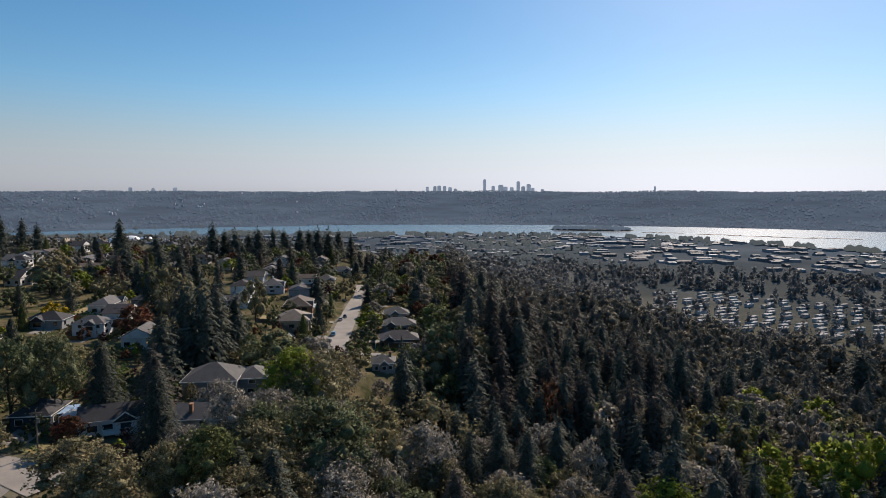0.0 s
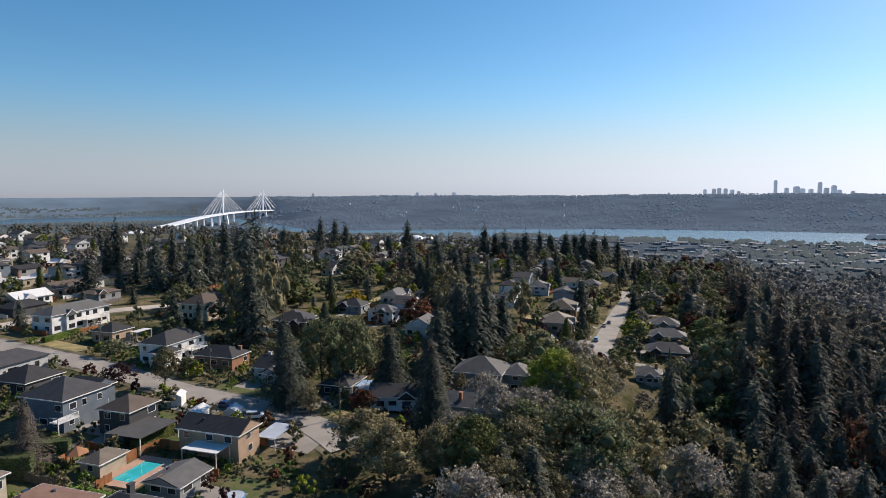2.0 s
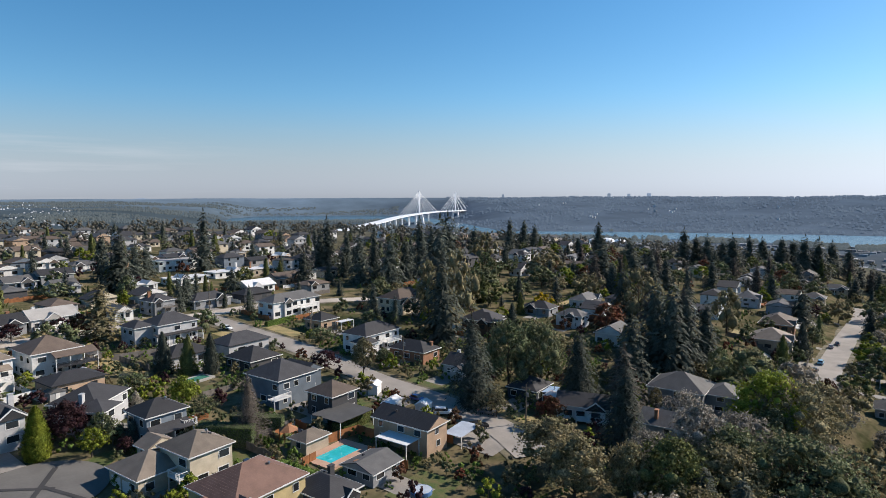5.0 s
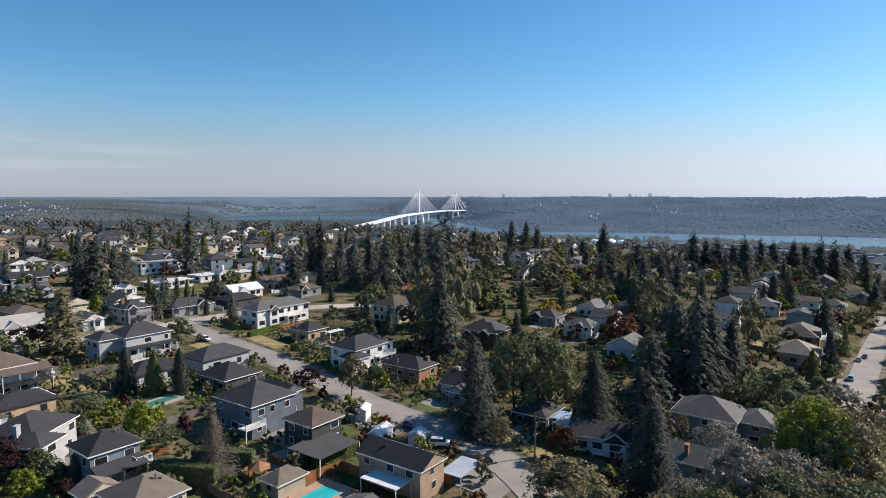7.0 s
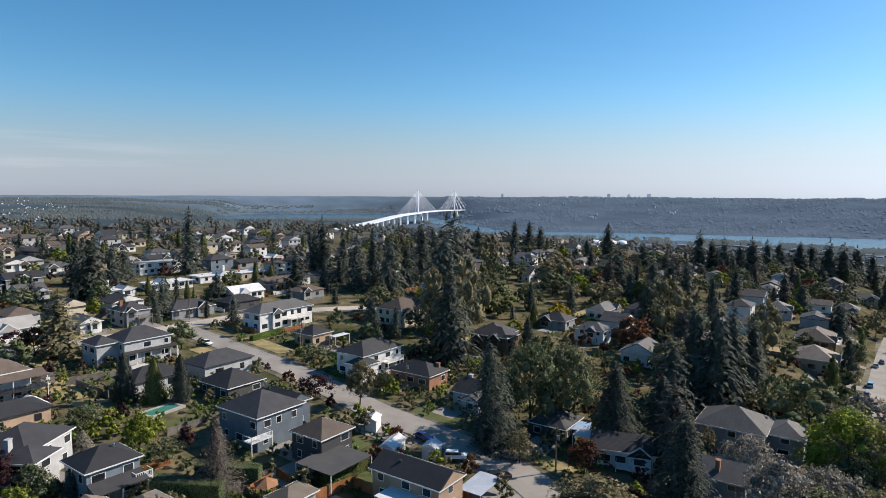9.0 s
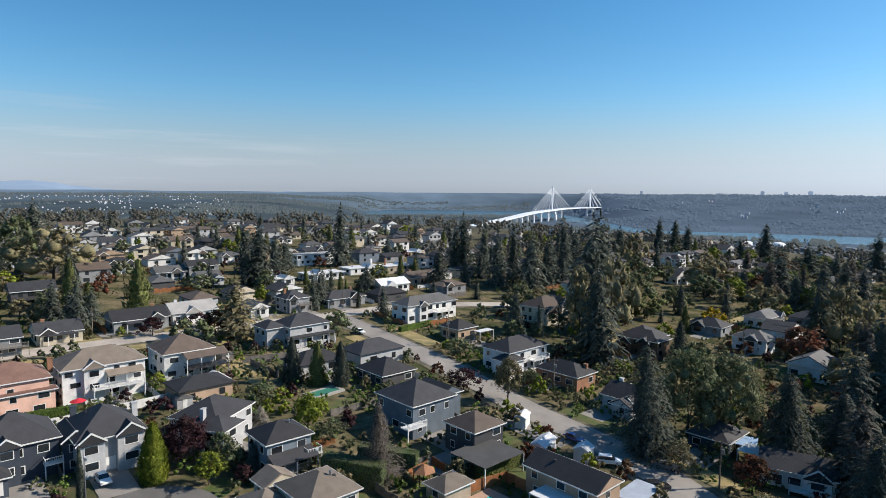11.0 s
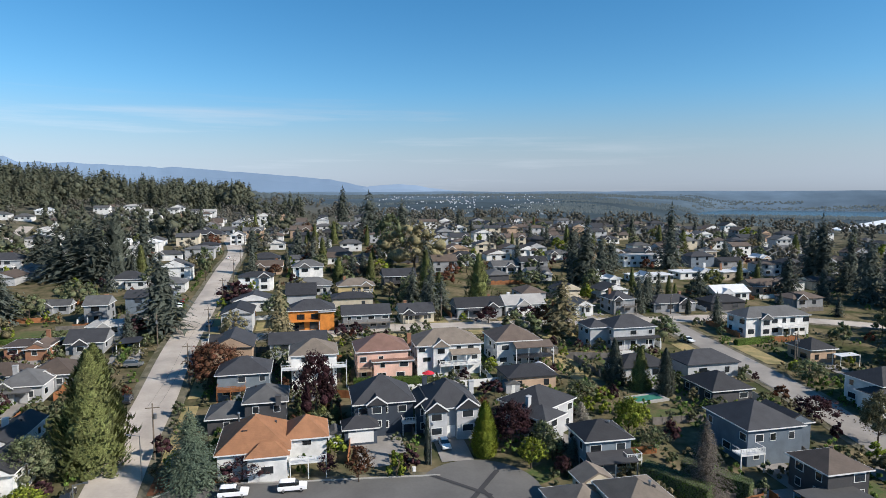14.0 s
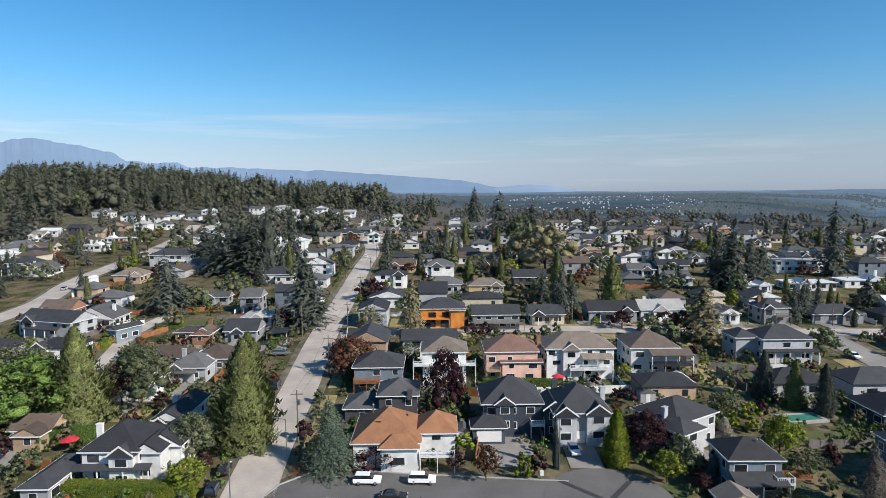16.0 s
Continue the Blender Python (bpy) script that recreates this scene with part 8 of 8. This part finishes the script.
fence(-233.0, -106.0, -238.0, -80.0, 1.6, "wood", "brown cedar fence between gardens")
fence(-101.0, 98.0, -93.5, 98.8, 1.8, "wood", "red cedar fence by a driveway")
fence(-130.0, 66.0, -139.0, 66.8, 1.6, "greywood", "weathered fence between gardens")


# ---------------------------------------------------------------- paving, lawns, pools
yard("pavement_drive", -134.0, 18.6, 9.0, 6.0, 3, M["paving"], "sloping concrete driveway", "driveway")
yard("pavement_drive", -135.6, 33.8, 11.0, 6.0, 3, M["paving"], "sloping concrete driveway", "driveway")
yard("pavement_yard", -178.5, 72.6, 22.0, 6.5, 5, M["drylawn"], "bare sandy drive beside a house", "drive")
yard("lawn", -146.0, 82.6, 10, 5, 95, M["lawn"], "bright green mown lawn", "lawn")
yard("lawn", -109.0, 127.0, 16, 6.0, 4, M["lawn"], "bright green lawn beside the street", "lawn")
yard("lawn", -73.0, 82.0, 9, 12, 10, M["lawn"], "sunlit green lawn", "lawn")
yard("lawn", -142.0, 10.6, 6, 5, 4, M["lawn"], "small green lawn", "lawn")
yard("lawn", -222.0, -76.0, 9, 20, 4, M["lawn"], "green back lawn", "lawn")
yard("lawn", -124.0, 48.0, 5, 6, 30, M["lawn"], "front lawn at the turning circle", "lawn")
yard("lawn", -100.0, 205.0, 10, 9, 30, M["lawn"], "green lawn beside a white house", "lawn")
yard("lawn", -173.0, 41.0, 5, 16, 4, M["lawn"], "green back lawn behind a fence", "lawn")
yard("verge", -127.5, -11.0, 6, 14, 4, M["mulch"], "red-brown bark mulch under a spruce", "flower bed")
yard("verge", -146.0, -66.0, 6.5, 20, 3, M["drylawn"], "strip of straw-coloured dry grass", "dry grass")
yard("verge", -148.0, -18.6, 26, 3.2, 6, M["drylawn"], "dry grass verge beside the street", "verge")
yard("verge", -185.0, -22.5, 40, 3.0, 6.5, M["drylawn"], "dry grass verge beside the street", "verge")
yard("verge", -146.0, -32.4, 24, 2.6, 6, M["drylawn"], "dry grass verge beside the street", "verge")
yard("verge", -240.0, -29.6, 60, 3.4, 6, M["drylawn"], "dry grass verge beside the street", "verge")
yard("verge", -212.5, 30.0, 5, 60, 3, M["drylawn"], "dry grass verge along the cross street", "verge")
yard("verge", -227.8, 70.0, 4, 70, 3, M["drylawn"], "dry grass verge along the cross street", "verge")
yard("verge", -210.0, 82.0, 9, 18, 3, M["drylawn"], "straw-coloured dry lawn", "dry grass")
yard("verge", -188.0, 113.5, 16, 5, 0, M["drylawn"], "dry front lawn beside the street", "dry grass")
yard("verge", -186.0, 131.5, 22, 6, 0, M["drylawn"], "dry lawn at the street's bend", "dry grass")
yard("verge", -81.0, 124.0, 14, 5, -8, M["drylawn"], "dry grass verge beside the street", "dry grass")
yard("pavement_yard", -79.0, 106.0, 13, 10, 5, M["paving"], "pale concrete parking pad", "driveway")
yard("pavement_yard", -111.5, 110.0, 16, 6, 5, M["paving"], "pale concrete driveway", "driveway")
yard("pavement_yard", -198.0, -46.0, 14, 8, 6, M["paving"], "pale concrete driveway", "driveway")
yard("pavement_yard", -214.0, 2.0, 12, 14, 4, M["paving"], "dusty building-site yard", "yard")
yard("pavement_yard", -150.0, 118.8, 26, 3.0, 0, M["paving"], "pale apron beside the street", "driveway")
for k in range(9):
    yard("pavement_drive", -229.5 - k * 0.2, 22 + k * 13.5, 9, 4.2, 4, M["paving"], "pale concrete driveway", "driveway")
for k in range(7):
    yard("pavement_drive", -48 - k * 0.6, 232 + k * 22, 14, 4.2, 4, M["paving"], "pale concrete driveway", "driveway")
    yard("pavement_drive", -22 - k * 0.6, 240 + k * 22, 12, 4.2, 4, M["paving"], "pale concrete driveway", "driveway")


def pool(x, y, w, d, rz, water, deck, margin, label):
    base = new("swimming_pool")
    base.matrix_basis = pose(x, y, ground_z(x, y) + 0.25, 0, 0, rz)
    bm = bmesh.new()
    a, b = w / 2, d / 2
    m = margin
    box(bm, -a - m, -b - m, -1.2, a + m, -b, 0.1)
    box(bm, -a - m, b, -1.2, a + m, b + m, 0.1)
    box(bm, -a - m, -b, -1.2, -a, b, 0.1)
    box(bm, a, -b, -1.2, a + m, b, 0.1)
    part("pool_deck", bm, M[deck], base)
    bm = bmesh.new()
    box(bm, -a, -b, -1.0, a, b, 0.0)
    part("water", bm, M[water], base, "clear turquoise water")
    tagged(base, label, "swimming pool")


M["greenpool"] = material("green_pool_water", (0.06, 0.22, 0.16), 0.06, vary=0.2)
pool(-94.6, 80.2, 4.4, 8.2, 5, "pool", "poolside", 2.0, "turquoise swimming pool in a terracotta paved terrace")
pool(-154.9, 82.8, 3.4, 7.4, 12, "greenpool", "concrete", 0.8, "green swimming pool edged with pale stone")
yard("road_seam", -119.5, 36.0, 0.9, 15, 55, M["patch"], "dark tar seam across the turning circle", "road marking", 0.31)
yard("road_seam", -121.5, 33.0, 0.8, 12, -40, M["patch"], "dark tar seam across the turning circle", "road marking", 0.312)
yard("road_seam", -115.0, 38.0, 0.8, 10, -70, M["patch"], "dark tar seam across the turning circle", "road marking", 0.314)
yard("road_line", -113.6, -20.0, 0.35, 5, 10, M["paint"], "white stop line", "road marking", 0.30)


# ---------------------------------------------------------------- poles, small buildings, clutter
M["pole"] = material("grey_pole_wood", (0.16, 0.13, 0.10), 0.9, vary=0.3, scale=4)
POLE_TOPS = []


def utility_pole(x, y, h=10.5, arm=True, turn=96):
    base = new("utility_pole")
    base.matrix_basis = pose(x, y, ground_z(x, y), 0, 0, turn)
    bm = bmesh.new()
    bmesh.ops.create_cone(bm, cap_ends=True, segments=8, radius1=0.17, radius2=0.11, depth=h + 0.6, matrix=Matrix.Translation((0, 0, h / 2 - 0.3)))
    part("shaft", bm, M["pole"], base)
    if arm:
        bm = bmesh.new()
        box(bm, -1.2, -0.07, h - 0.9, 1.2, 0.07, h - 0.75)
        part("crossarm", bm, M["pole"], base)
        bm = bmesh.new()
        bmesh.ops.create_cone(bm, cap_ends=True, segments=10, radius1=0.28, radius2=0.28, depth=0.9, matrix=Matrix.Translation((0.35, 0, h - 2.4)))
        part("transformer", bm, M["metal"], base)
    POLE_TOPS.append(Vector((x, y, ground_z(x, y) + h - 0.7)))
    tagged(base, "weathered wooden utility pole beside the street", "utility pole", group="utility poles")


def wire(a, b, sag=0.8):
    v, f = [], []
    n = 10
    side = Vector((-(b - a).y, (b - a).x, 0)).normalized() * 0.018
    for k in range(n + 1):
        t = k / n
        p = a.lerp(b, t) - Vector((0, 0, sag * 4 * t * (1 - t)))
        for o in (side, Vector((0, 0, 0.03)), -side):
            v.append(tuple(p + o))
    for k in range(n):
        for c in range(3):
            i, j = k * 3 + c, k * 3 + (c + 1) % 3
            f.append((i, j, j + 3, i + 3))
    tagged(mesh_object("overhead_wire", v, f, M["tyre"]), "black overhead wire between utility poles", "cable")


for x, y in ((-136.6, -20.2), (-173.7, -23.6), (-210.3, -27.0), (-255.0, -32.0), (-300.0, -36.5), (-345.0, -41.5), (-390.0, -47.0)):
    utility_pole(x, y)
for a, b in zip(POLE_TOPS, POLE_TOPS[1:]):
    for o in (-0.9, 0.9):
        wire(a + Vector((0, o, 0)), b + Vector((0, o, 0)))
for x, y in ((-207.3, -40.6), (-231.4, 130.1), (-173.9, 136.1), (-76.5, 121.2), (-117.4, 213.4), (-125.6, 131.9), (-229.5, 45.0), (-230.5, 88.0), (-45.0, 225.0), (-46.5, 270.0), (-172.4, 134.3)):
    utility_pole(x, y, 9.5, turn=5)


def street_lamp(x, y, turn):
    base = new("street_lamp")
    base.matrix_basis = pose(x, y, ground_z(x, y), 0, 0, turn)
    bm = bmesh.new()
    bmesh.ops.create_cone(bm, cap_ends=True, segments=8, radius1=0.11, radius2=0.07, depth=8.2, matrix=Matrix.Translation((0, 0, 3.9)))
    part("pole", bm, M["metal"], base)
    bm = bmesh.new()
    beam(bm, Vector((0, 0, 7.9)), Vector((1.6, 0, 8.2)), 0.09, 0.09)
    part("arm", bm, M["metal"], base)
    bm = bmesh.new()
    box(bm, 1.4, -0.14, 8.1, 2.1, 0.14, 8.3)
    part("lamp_head", bm, M["metal"], base)
    tagged(base, "grey metal street lamp on the pavement", "street lamp", group="street lamps")


street_lamp(-129.3, 29.0, 0)
street_lamp(-113.6, -24.0, 90)
street_lamp(-129.0, -20.0, 270)


def shed(x, y, rz, w, d, h, wall, roof, label):
    base = new("garden_shed")
    base.matrix_basis = pose(x, y, ground_z(x, y), 0, 0, rz)
    bm = bmesh.new()
    box(bm, -w / 2, -d / 2, -0.6, w / 2, d / 2, h)
    gable_fill(bm, -w / 2 + 0.35, -d / 2 + 0.35, w / 2 - 0.35, d / 2 - 0.35, h - 0.2, 0.5, "gable_y")
    part("wall", bm, M[wall], base)
    bm = bmesh.new()
    roof_mesh(bm, -w / 2, -d / 2, w / 2, d / 2, h, 0.5, "gable_y", 0.2, 0.1)
    part("roof", bm, M[roof], base)
    share("door", DOOR, base, Matrix.LocRotScale((0, -d / 2 - 0.02, 0.05), None, (0.9, 1, 1.9)))
    tagged(base, label, "shed", group="garden sheds")


shed(-140.7, 11.6, 94, 2.6, 3.4, 2.1, "white", "r_grey", "small white garden shed with a grey gable roof")
shed(-163.0, 52.5, 94, 3.4, 3.0, 2.1, "lightgrey", "r_grey", "small grey shed against a white fence")
shed(-115.4, 110.4, 30, 2.4, 4.0, 2.4, "white", "r_white", "white box trailer parked on a drive")
shed(-103.9, 104.6, 20, 3.0, 6.0, 2.3, "white", "r_white", "white camper trailer beside a house")
shed(-97.6, 109.3, 20, 3.0, 3.2, 2.3, "white", "r_white", "small white carport by a driveway")
shed(-171.0, 63.0, 94, 3.0, 7.0, 2.5, "white", "r_white", "white camper trailer behind a fence")
shed(-190.0, 71.0, 94, 3.2, 3.2, 2.0, "greywood", "r_grey", "small weathered shed on a bare drive")
shed(-236.0, -101.0, 70, 3.4, 4.0, 2.3, "white", "r_grey", "small white garage by a lane")
shed(-249.0, -104.0, 70, 3.0, 3.0, 2.3, "white", "r_white", "small white shed in a garden")
shed(-282.0, -158.0, 100, 3.0, 7.0, 2.7, "white", "r_white", "white motorhome parked beside the street")


def canopy(x, y, rz, w, d, h, mat, label, category="canopy"):
    base = new("canopy")
    base.matrix_basis = pose(x, y, ground_z(x, y), 0, 0, rz)
    bm = bmesh.new()
    v = box(bm, -w / 2, -d / 2, h, w / 2, d / 2, h + 0.1)
    for q in v[2:4] + v[6:8]:
        q.co.z += 0.35
    part("cover", bm, mat, base)
    for px in (-w / 2 + 0.1, w / 2 - 0.1):
        for py in (-d / 2 + 0.1, d / 2 - 0.1):
            bm = bmesh.new()
            box(bm, px - 0.06, py - 0.06, -0.3, px + 0.06, py + 0.06, h + 0.02)
            part("post", bm, M["trim"], base)
    tagged(base, label, category)


M["blue_tarp"] = material("pale_blue_sheet", (0.32, 0.46, 0.66), 0.5, vary=0.15)
M["corrugated"] = material("corrugated_sheet", (0.42, 0.47, 0.54), 0.4, vary=0.2, scale=3)
M["cloth_red"] = material("red_cloth", (0.55, 0.03, 0.05), 0.8)
M["cloth_blue"] = material("teal_plastic", (0.02, 0.28, 0.27), 0.6)
canopy(-81.0, 140.1, 20, 4.2, 4.6, 2.5, M["blue_tarp"], "pale blue sheet canopy beside a bungalow")
canopy(-81.3, 103.3, 5, 4.6, 7.4, 2.4, M["corrugated"], "grey-blue corrugated carport with a parked truck", "carport")
canopy(-204.0, -46.6, 6, 8, 6, 2.7, M["darktrim"], "dark flat carport beside the street", "carport")


def parasol(x, y, rad, h, mat, label):
    base = new("parasol")
    base.matrix_basis = pose(x, y, ground_z(x, y))
    bm = bmesh.new()
    bmesh.ops.create_cone(bm, cap_ends=True, segments=10, radius1=rad, radius2=0.05, depth=0.7, matrix=Matrix.Translation((0, 0, h)))
    part("canopy", bm, mat, base)
    bm = bmesh.new()
    bmesh.ops.create_cone(bm, cap_ends=True, segments=6, radius1=0.04, radius2=0.04, depth=h, matrix=Matrix.Translation((0, 0, h / 2)))
    part("pole", bm, M["metal"], base)
    tagged(base, label, "parasol")


parasol(-130.2, -62.0, 1.7, 2.6, M["cloth_red"], "bright red garden parasol on a patio")
parasol(-171.5, 33.6, 1.6, 2.4, M["cloth_red"], "red garden parasol behind a fence")
parasol(-164.8, -9.0, 1.2, 2.2, M["trim"], "white parasol on a timber deck")


def trampoline(x, y):
    base = new("paddling_pool")
    base.matrix_basis = pose(x, y, ground_z(x, y) + 0.1)
    bm = bmesh.new()
    bmesh.ops.create_cone(bm, cap_ends=True, segments=24, radius1=1.9, radius2=1.9, depth=0.7, matrix=Matrix.Translation((0, 0, 0.3)))
    part("wall", bm, paint("blue_liner", (0.1, 0.2, 0.4)), base)
    bm = bmesh.new()
    bmesh.ops.create_cone(bm, cap_ends=True, segments=24, radius1=1.75, radius2=1.75, depth=0.1, matrix=Matrix.Translation((0, 0, 0.64)))
    part("water", bm, M["corrugated"], base)
    tagged(base, "round blue-rimmed paddling pool on the lawn", "paddling pool")


trampoline(-72.5, 80.6)


def portable_toilet(x, y):
    base = new("portable_toilet")
    base.matrix_basis = pose(x, y, ground_z(x, y) + 0.2, 0, 0, 94)
    bm = bmesh.new()
    box(bm, -0.55, -0.55, 0, 0.55, 0.55, 2.1)
    part("cabin", bm, M["cloth_blue"], base)
    bm = bmesh.new()
    box(bm, -0.6, -0.6, 2.1, 0.6, 0.6, 2.3)
    part("roof", bm, M["trim"], base)
    share("door", DOOR, base, Matrix.LocRotScale((0, -0.56, 0.1), None, (0.7, 1, 1.9)))
    tagged(base, "teal portable toilet on the building site", "portable toilet")


portable_toilet(-209.7, 3.3)


def lumber(x, y, rz):
    base = new("lumber_stack")
    base.matrix_basis = pose(x, y, ground_z(x, y) + 0.22, 0, 0, rz)
    for k in range(5):
        bm = bmesh.new()
        box(bm, -1.8, -0.6 + k * 0.26, 0, 1.8, -0.38 + k * 0.26, 0.5 - 0.06 * (k % 2))
        part("plank", bm, M["cream"], base)
    tagged(base, "stack of pale timber planks on the building site", "timber")


lumber(-212.5, 9.0, 20)
lumber(-213.5, -3.0, 100)


def mailbox(x, y):
    base = new("mailbox")
    base.matrix_basis = pose(x, y, ground_z(x, y) + 0.15, 0, 0, 5)
    bm = bmesh.new()
    box(bm, -0.06, -0.06, -0.3, 0.06, 0.06, 0.7)
    part("post", bm, M["metal"], base)
    bm = bmesh.new()
    box(bm, -0.35, -0.3, 0.7, 0.35, 0.3, 1.4)
    part("box", bm, M["trim"], base)
    tagged(base, "white mailbox at the kerb", "mailbox")


mailbox(-125.9, 25.6)


def gazebo(x, y):
    base = new("gazebo")
    base.matrix_basis = pose(x, y, ground_z(x, y))
    bm = bmesh.new()
    bmesh.ops.create_cone(bm, cap_ends=True, segments=6, radius1=2.2, radius2=0.1, depth=1.2, matrix=Matrix.Translation((0, 0, 2.9)))
    part("roof", bm, M["r_clay"], base)
    for k in range(6):
        a = k * 1.047
        bm = bmesh.new()
        px, py = 1.8 * math.cos(a), 1.8 * math.sin(a)
        box(bm, px - 0.07, py - 0.07, -0.3, px + 0.07, py + 0.07, 2.35)
        part("post", bm, M["wood"], base)
    tagged(base, "small cedar gazebo with a red-brown roof", "gazebo")


gazebo(-107.0, 77.5)


# ---------------------------------------------------------------- what divides and fills the gardens
def garden_edges():
    """Hedges and board fences along the lots, driveways and back lawns."""
    rnd = random.Random(91)
    rows, boards, paths = [], [], 0
    for x, y, rz, w, d in LOTS:
        r, az = math.hypot(x, y), math.degrees(math.atan2(-x, y))
        if r > 330 or in_woods(x, y):
            continue
        c, s = math.cos(radians(rz)), math.sin(radians(rz))

        def spot(u, v):
            return x + u * c - v * s, y + u * s + v * c

        sides = [((-w / 2 - 2.2, -d / 2), (-w / 2 - 2.2, d / 2 + 8)), ((w / 2 + 2.2, -d / 2), (w / 2 + 2.2, d / 2 + 8)), ((-w / 2 - 2.2, d / 2 + 8.5), (w / 2 + 2.2, d / 2 + 8.5)),
                 ]
        if r > 190:
            sides.append(((-w / 2 - 1.5, -d / 2 - 6), (w * 0.1, -d / 2 - 6)))
        for p, q in sides:
            k = rnd.random()
            n = int(math.hypot(q[0] - p[0], q[1] - p[1]) / 1.6)
            tall, leaf = rnd.uniform(1.3, 2.5), rnd.choice(("hedge", "hedge", "green", "cedar", "olive"))
            line = [spot(p[0] + (q[0] - p[0]) * i / n, p[1] + (q[1] - p[1]) * i / n) for i in range(n + 1)]
            keep = [far_from_roads(a, b, 1.2) and all(math.hypot(a - e, b - f) > g * 0.75 for e, f, g in HOMES if (e - x) ** 2 + (f - y) ** 2 > 1) for a, b in line]
            if k < 0.55:
                for (a, b), ok in zip(line, keep):
                    if ok and rnd.random() < 0.9:
                        rows.append(("bush", a + rnd.uniform(-0.2, 0.2), b + rnd.uniform(-0.2, 0.2), tall * rnd.uniform(0.85, 1.2), leaf, 0.8))
            elif k < 0.85:
                mt = rnd.choice(("wood", "greywood", "greywood", "trim", "wood"))
                for i in range(n):
                    if keep[i] and keep[i + 1]:
                        boards.append((line[i], line[i + 1], rnd.choice((1.5, 1.7, 1.8)), mt))
        if r < 300:
            a, b = spot(rnd.uniform(-0.25, 0.25) * w, -d / 2 - 4.2)
            if far_from_roads(a, b, -3) and all(math.hypot(a - e, b - f) > g * 0.8 for e, f, g in HOMES if (e - x) ** 2 + (f - y) ** 2 > 1) and rnd.random() < 0.85:
                yard("pavement_drive", a, b, 6.0, 9.0, rz, M["paving"], "pale concrete driveway in front of a house", "driveway", 0.125)
            a, b = spot(0, d / 2 + 4.0)
            if far_from_roads(a, b, 4) and all(math.hypot(a - e, b - f) > g * 0.9 for e, f, g in HOMES if (e - x) ** 2 + (f - y) ** 2 > 1):
                dry = rnd.random() < 0.45
                yard("lawn", a, b, w * 0.8, 6.5, rz, M["drylawn"] if dry else M["lawn"], "dry straw-coloured back lawn" if dry else "green back lawn behind a house", "lawn", 0.1)
    joined_trees("garden_hedges", rows, "rows of garden hedges between lots")
    for mt in sorted({q[3] for q in boards}):
        bm = bmesh.new()
        for (ax, ay), (bx, by), h, m in boards:
            if m != mt:
                continue
            dx, dy = bx - ax, by - ay
            L = math.hypot(dx, dy)
            turn = math.atan2(dy, dx)
            z = ground_z((ax + bx) / 2, (ay + by) / 2)
            for k in range(2):
                t = (k + 0.5) / 2
                vs = box(bm, -L / 4.1, -0.02, -0.4, L / 4.1, 0.02, h + 0.04 * (k % 2))
                m4 = Matrix.Translation((ax + dx * t, ay + dy * t, z)) @ Matrix.Rotation(turn, 4, "Z")
                for q in vs:
                    q.co = m4 @ q.co
            vs = box(bm, -0.07, -0.06, -0.5, 0.07, 0.06, h + 0.12)
            for q in vs:
                q.co = Matrix.Translation((ax, ay, z)) @ q.co
        me = bpy.data.meshes.new("garden_fences")
        bm.to_mesh(me)
        bm.free()
        me.materials.append(M[mt])
        tagged(new("garden_fences", me), {"wood": "red-brown cedar board fences between gardens", "greywood": "weathered grey board fences between gardens", "trim": "white painted board fences between gardens"}[mt], "fence", kind="stuff")


garden_edges()
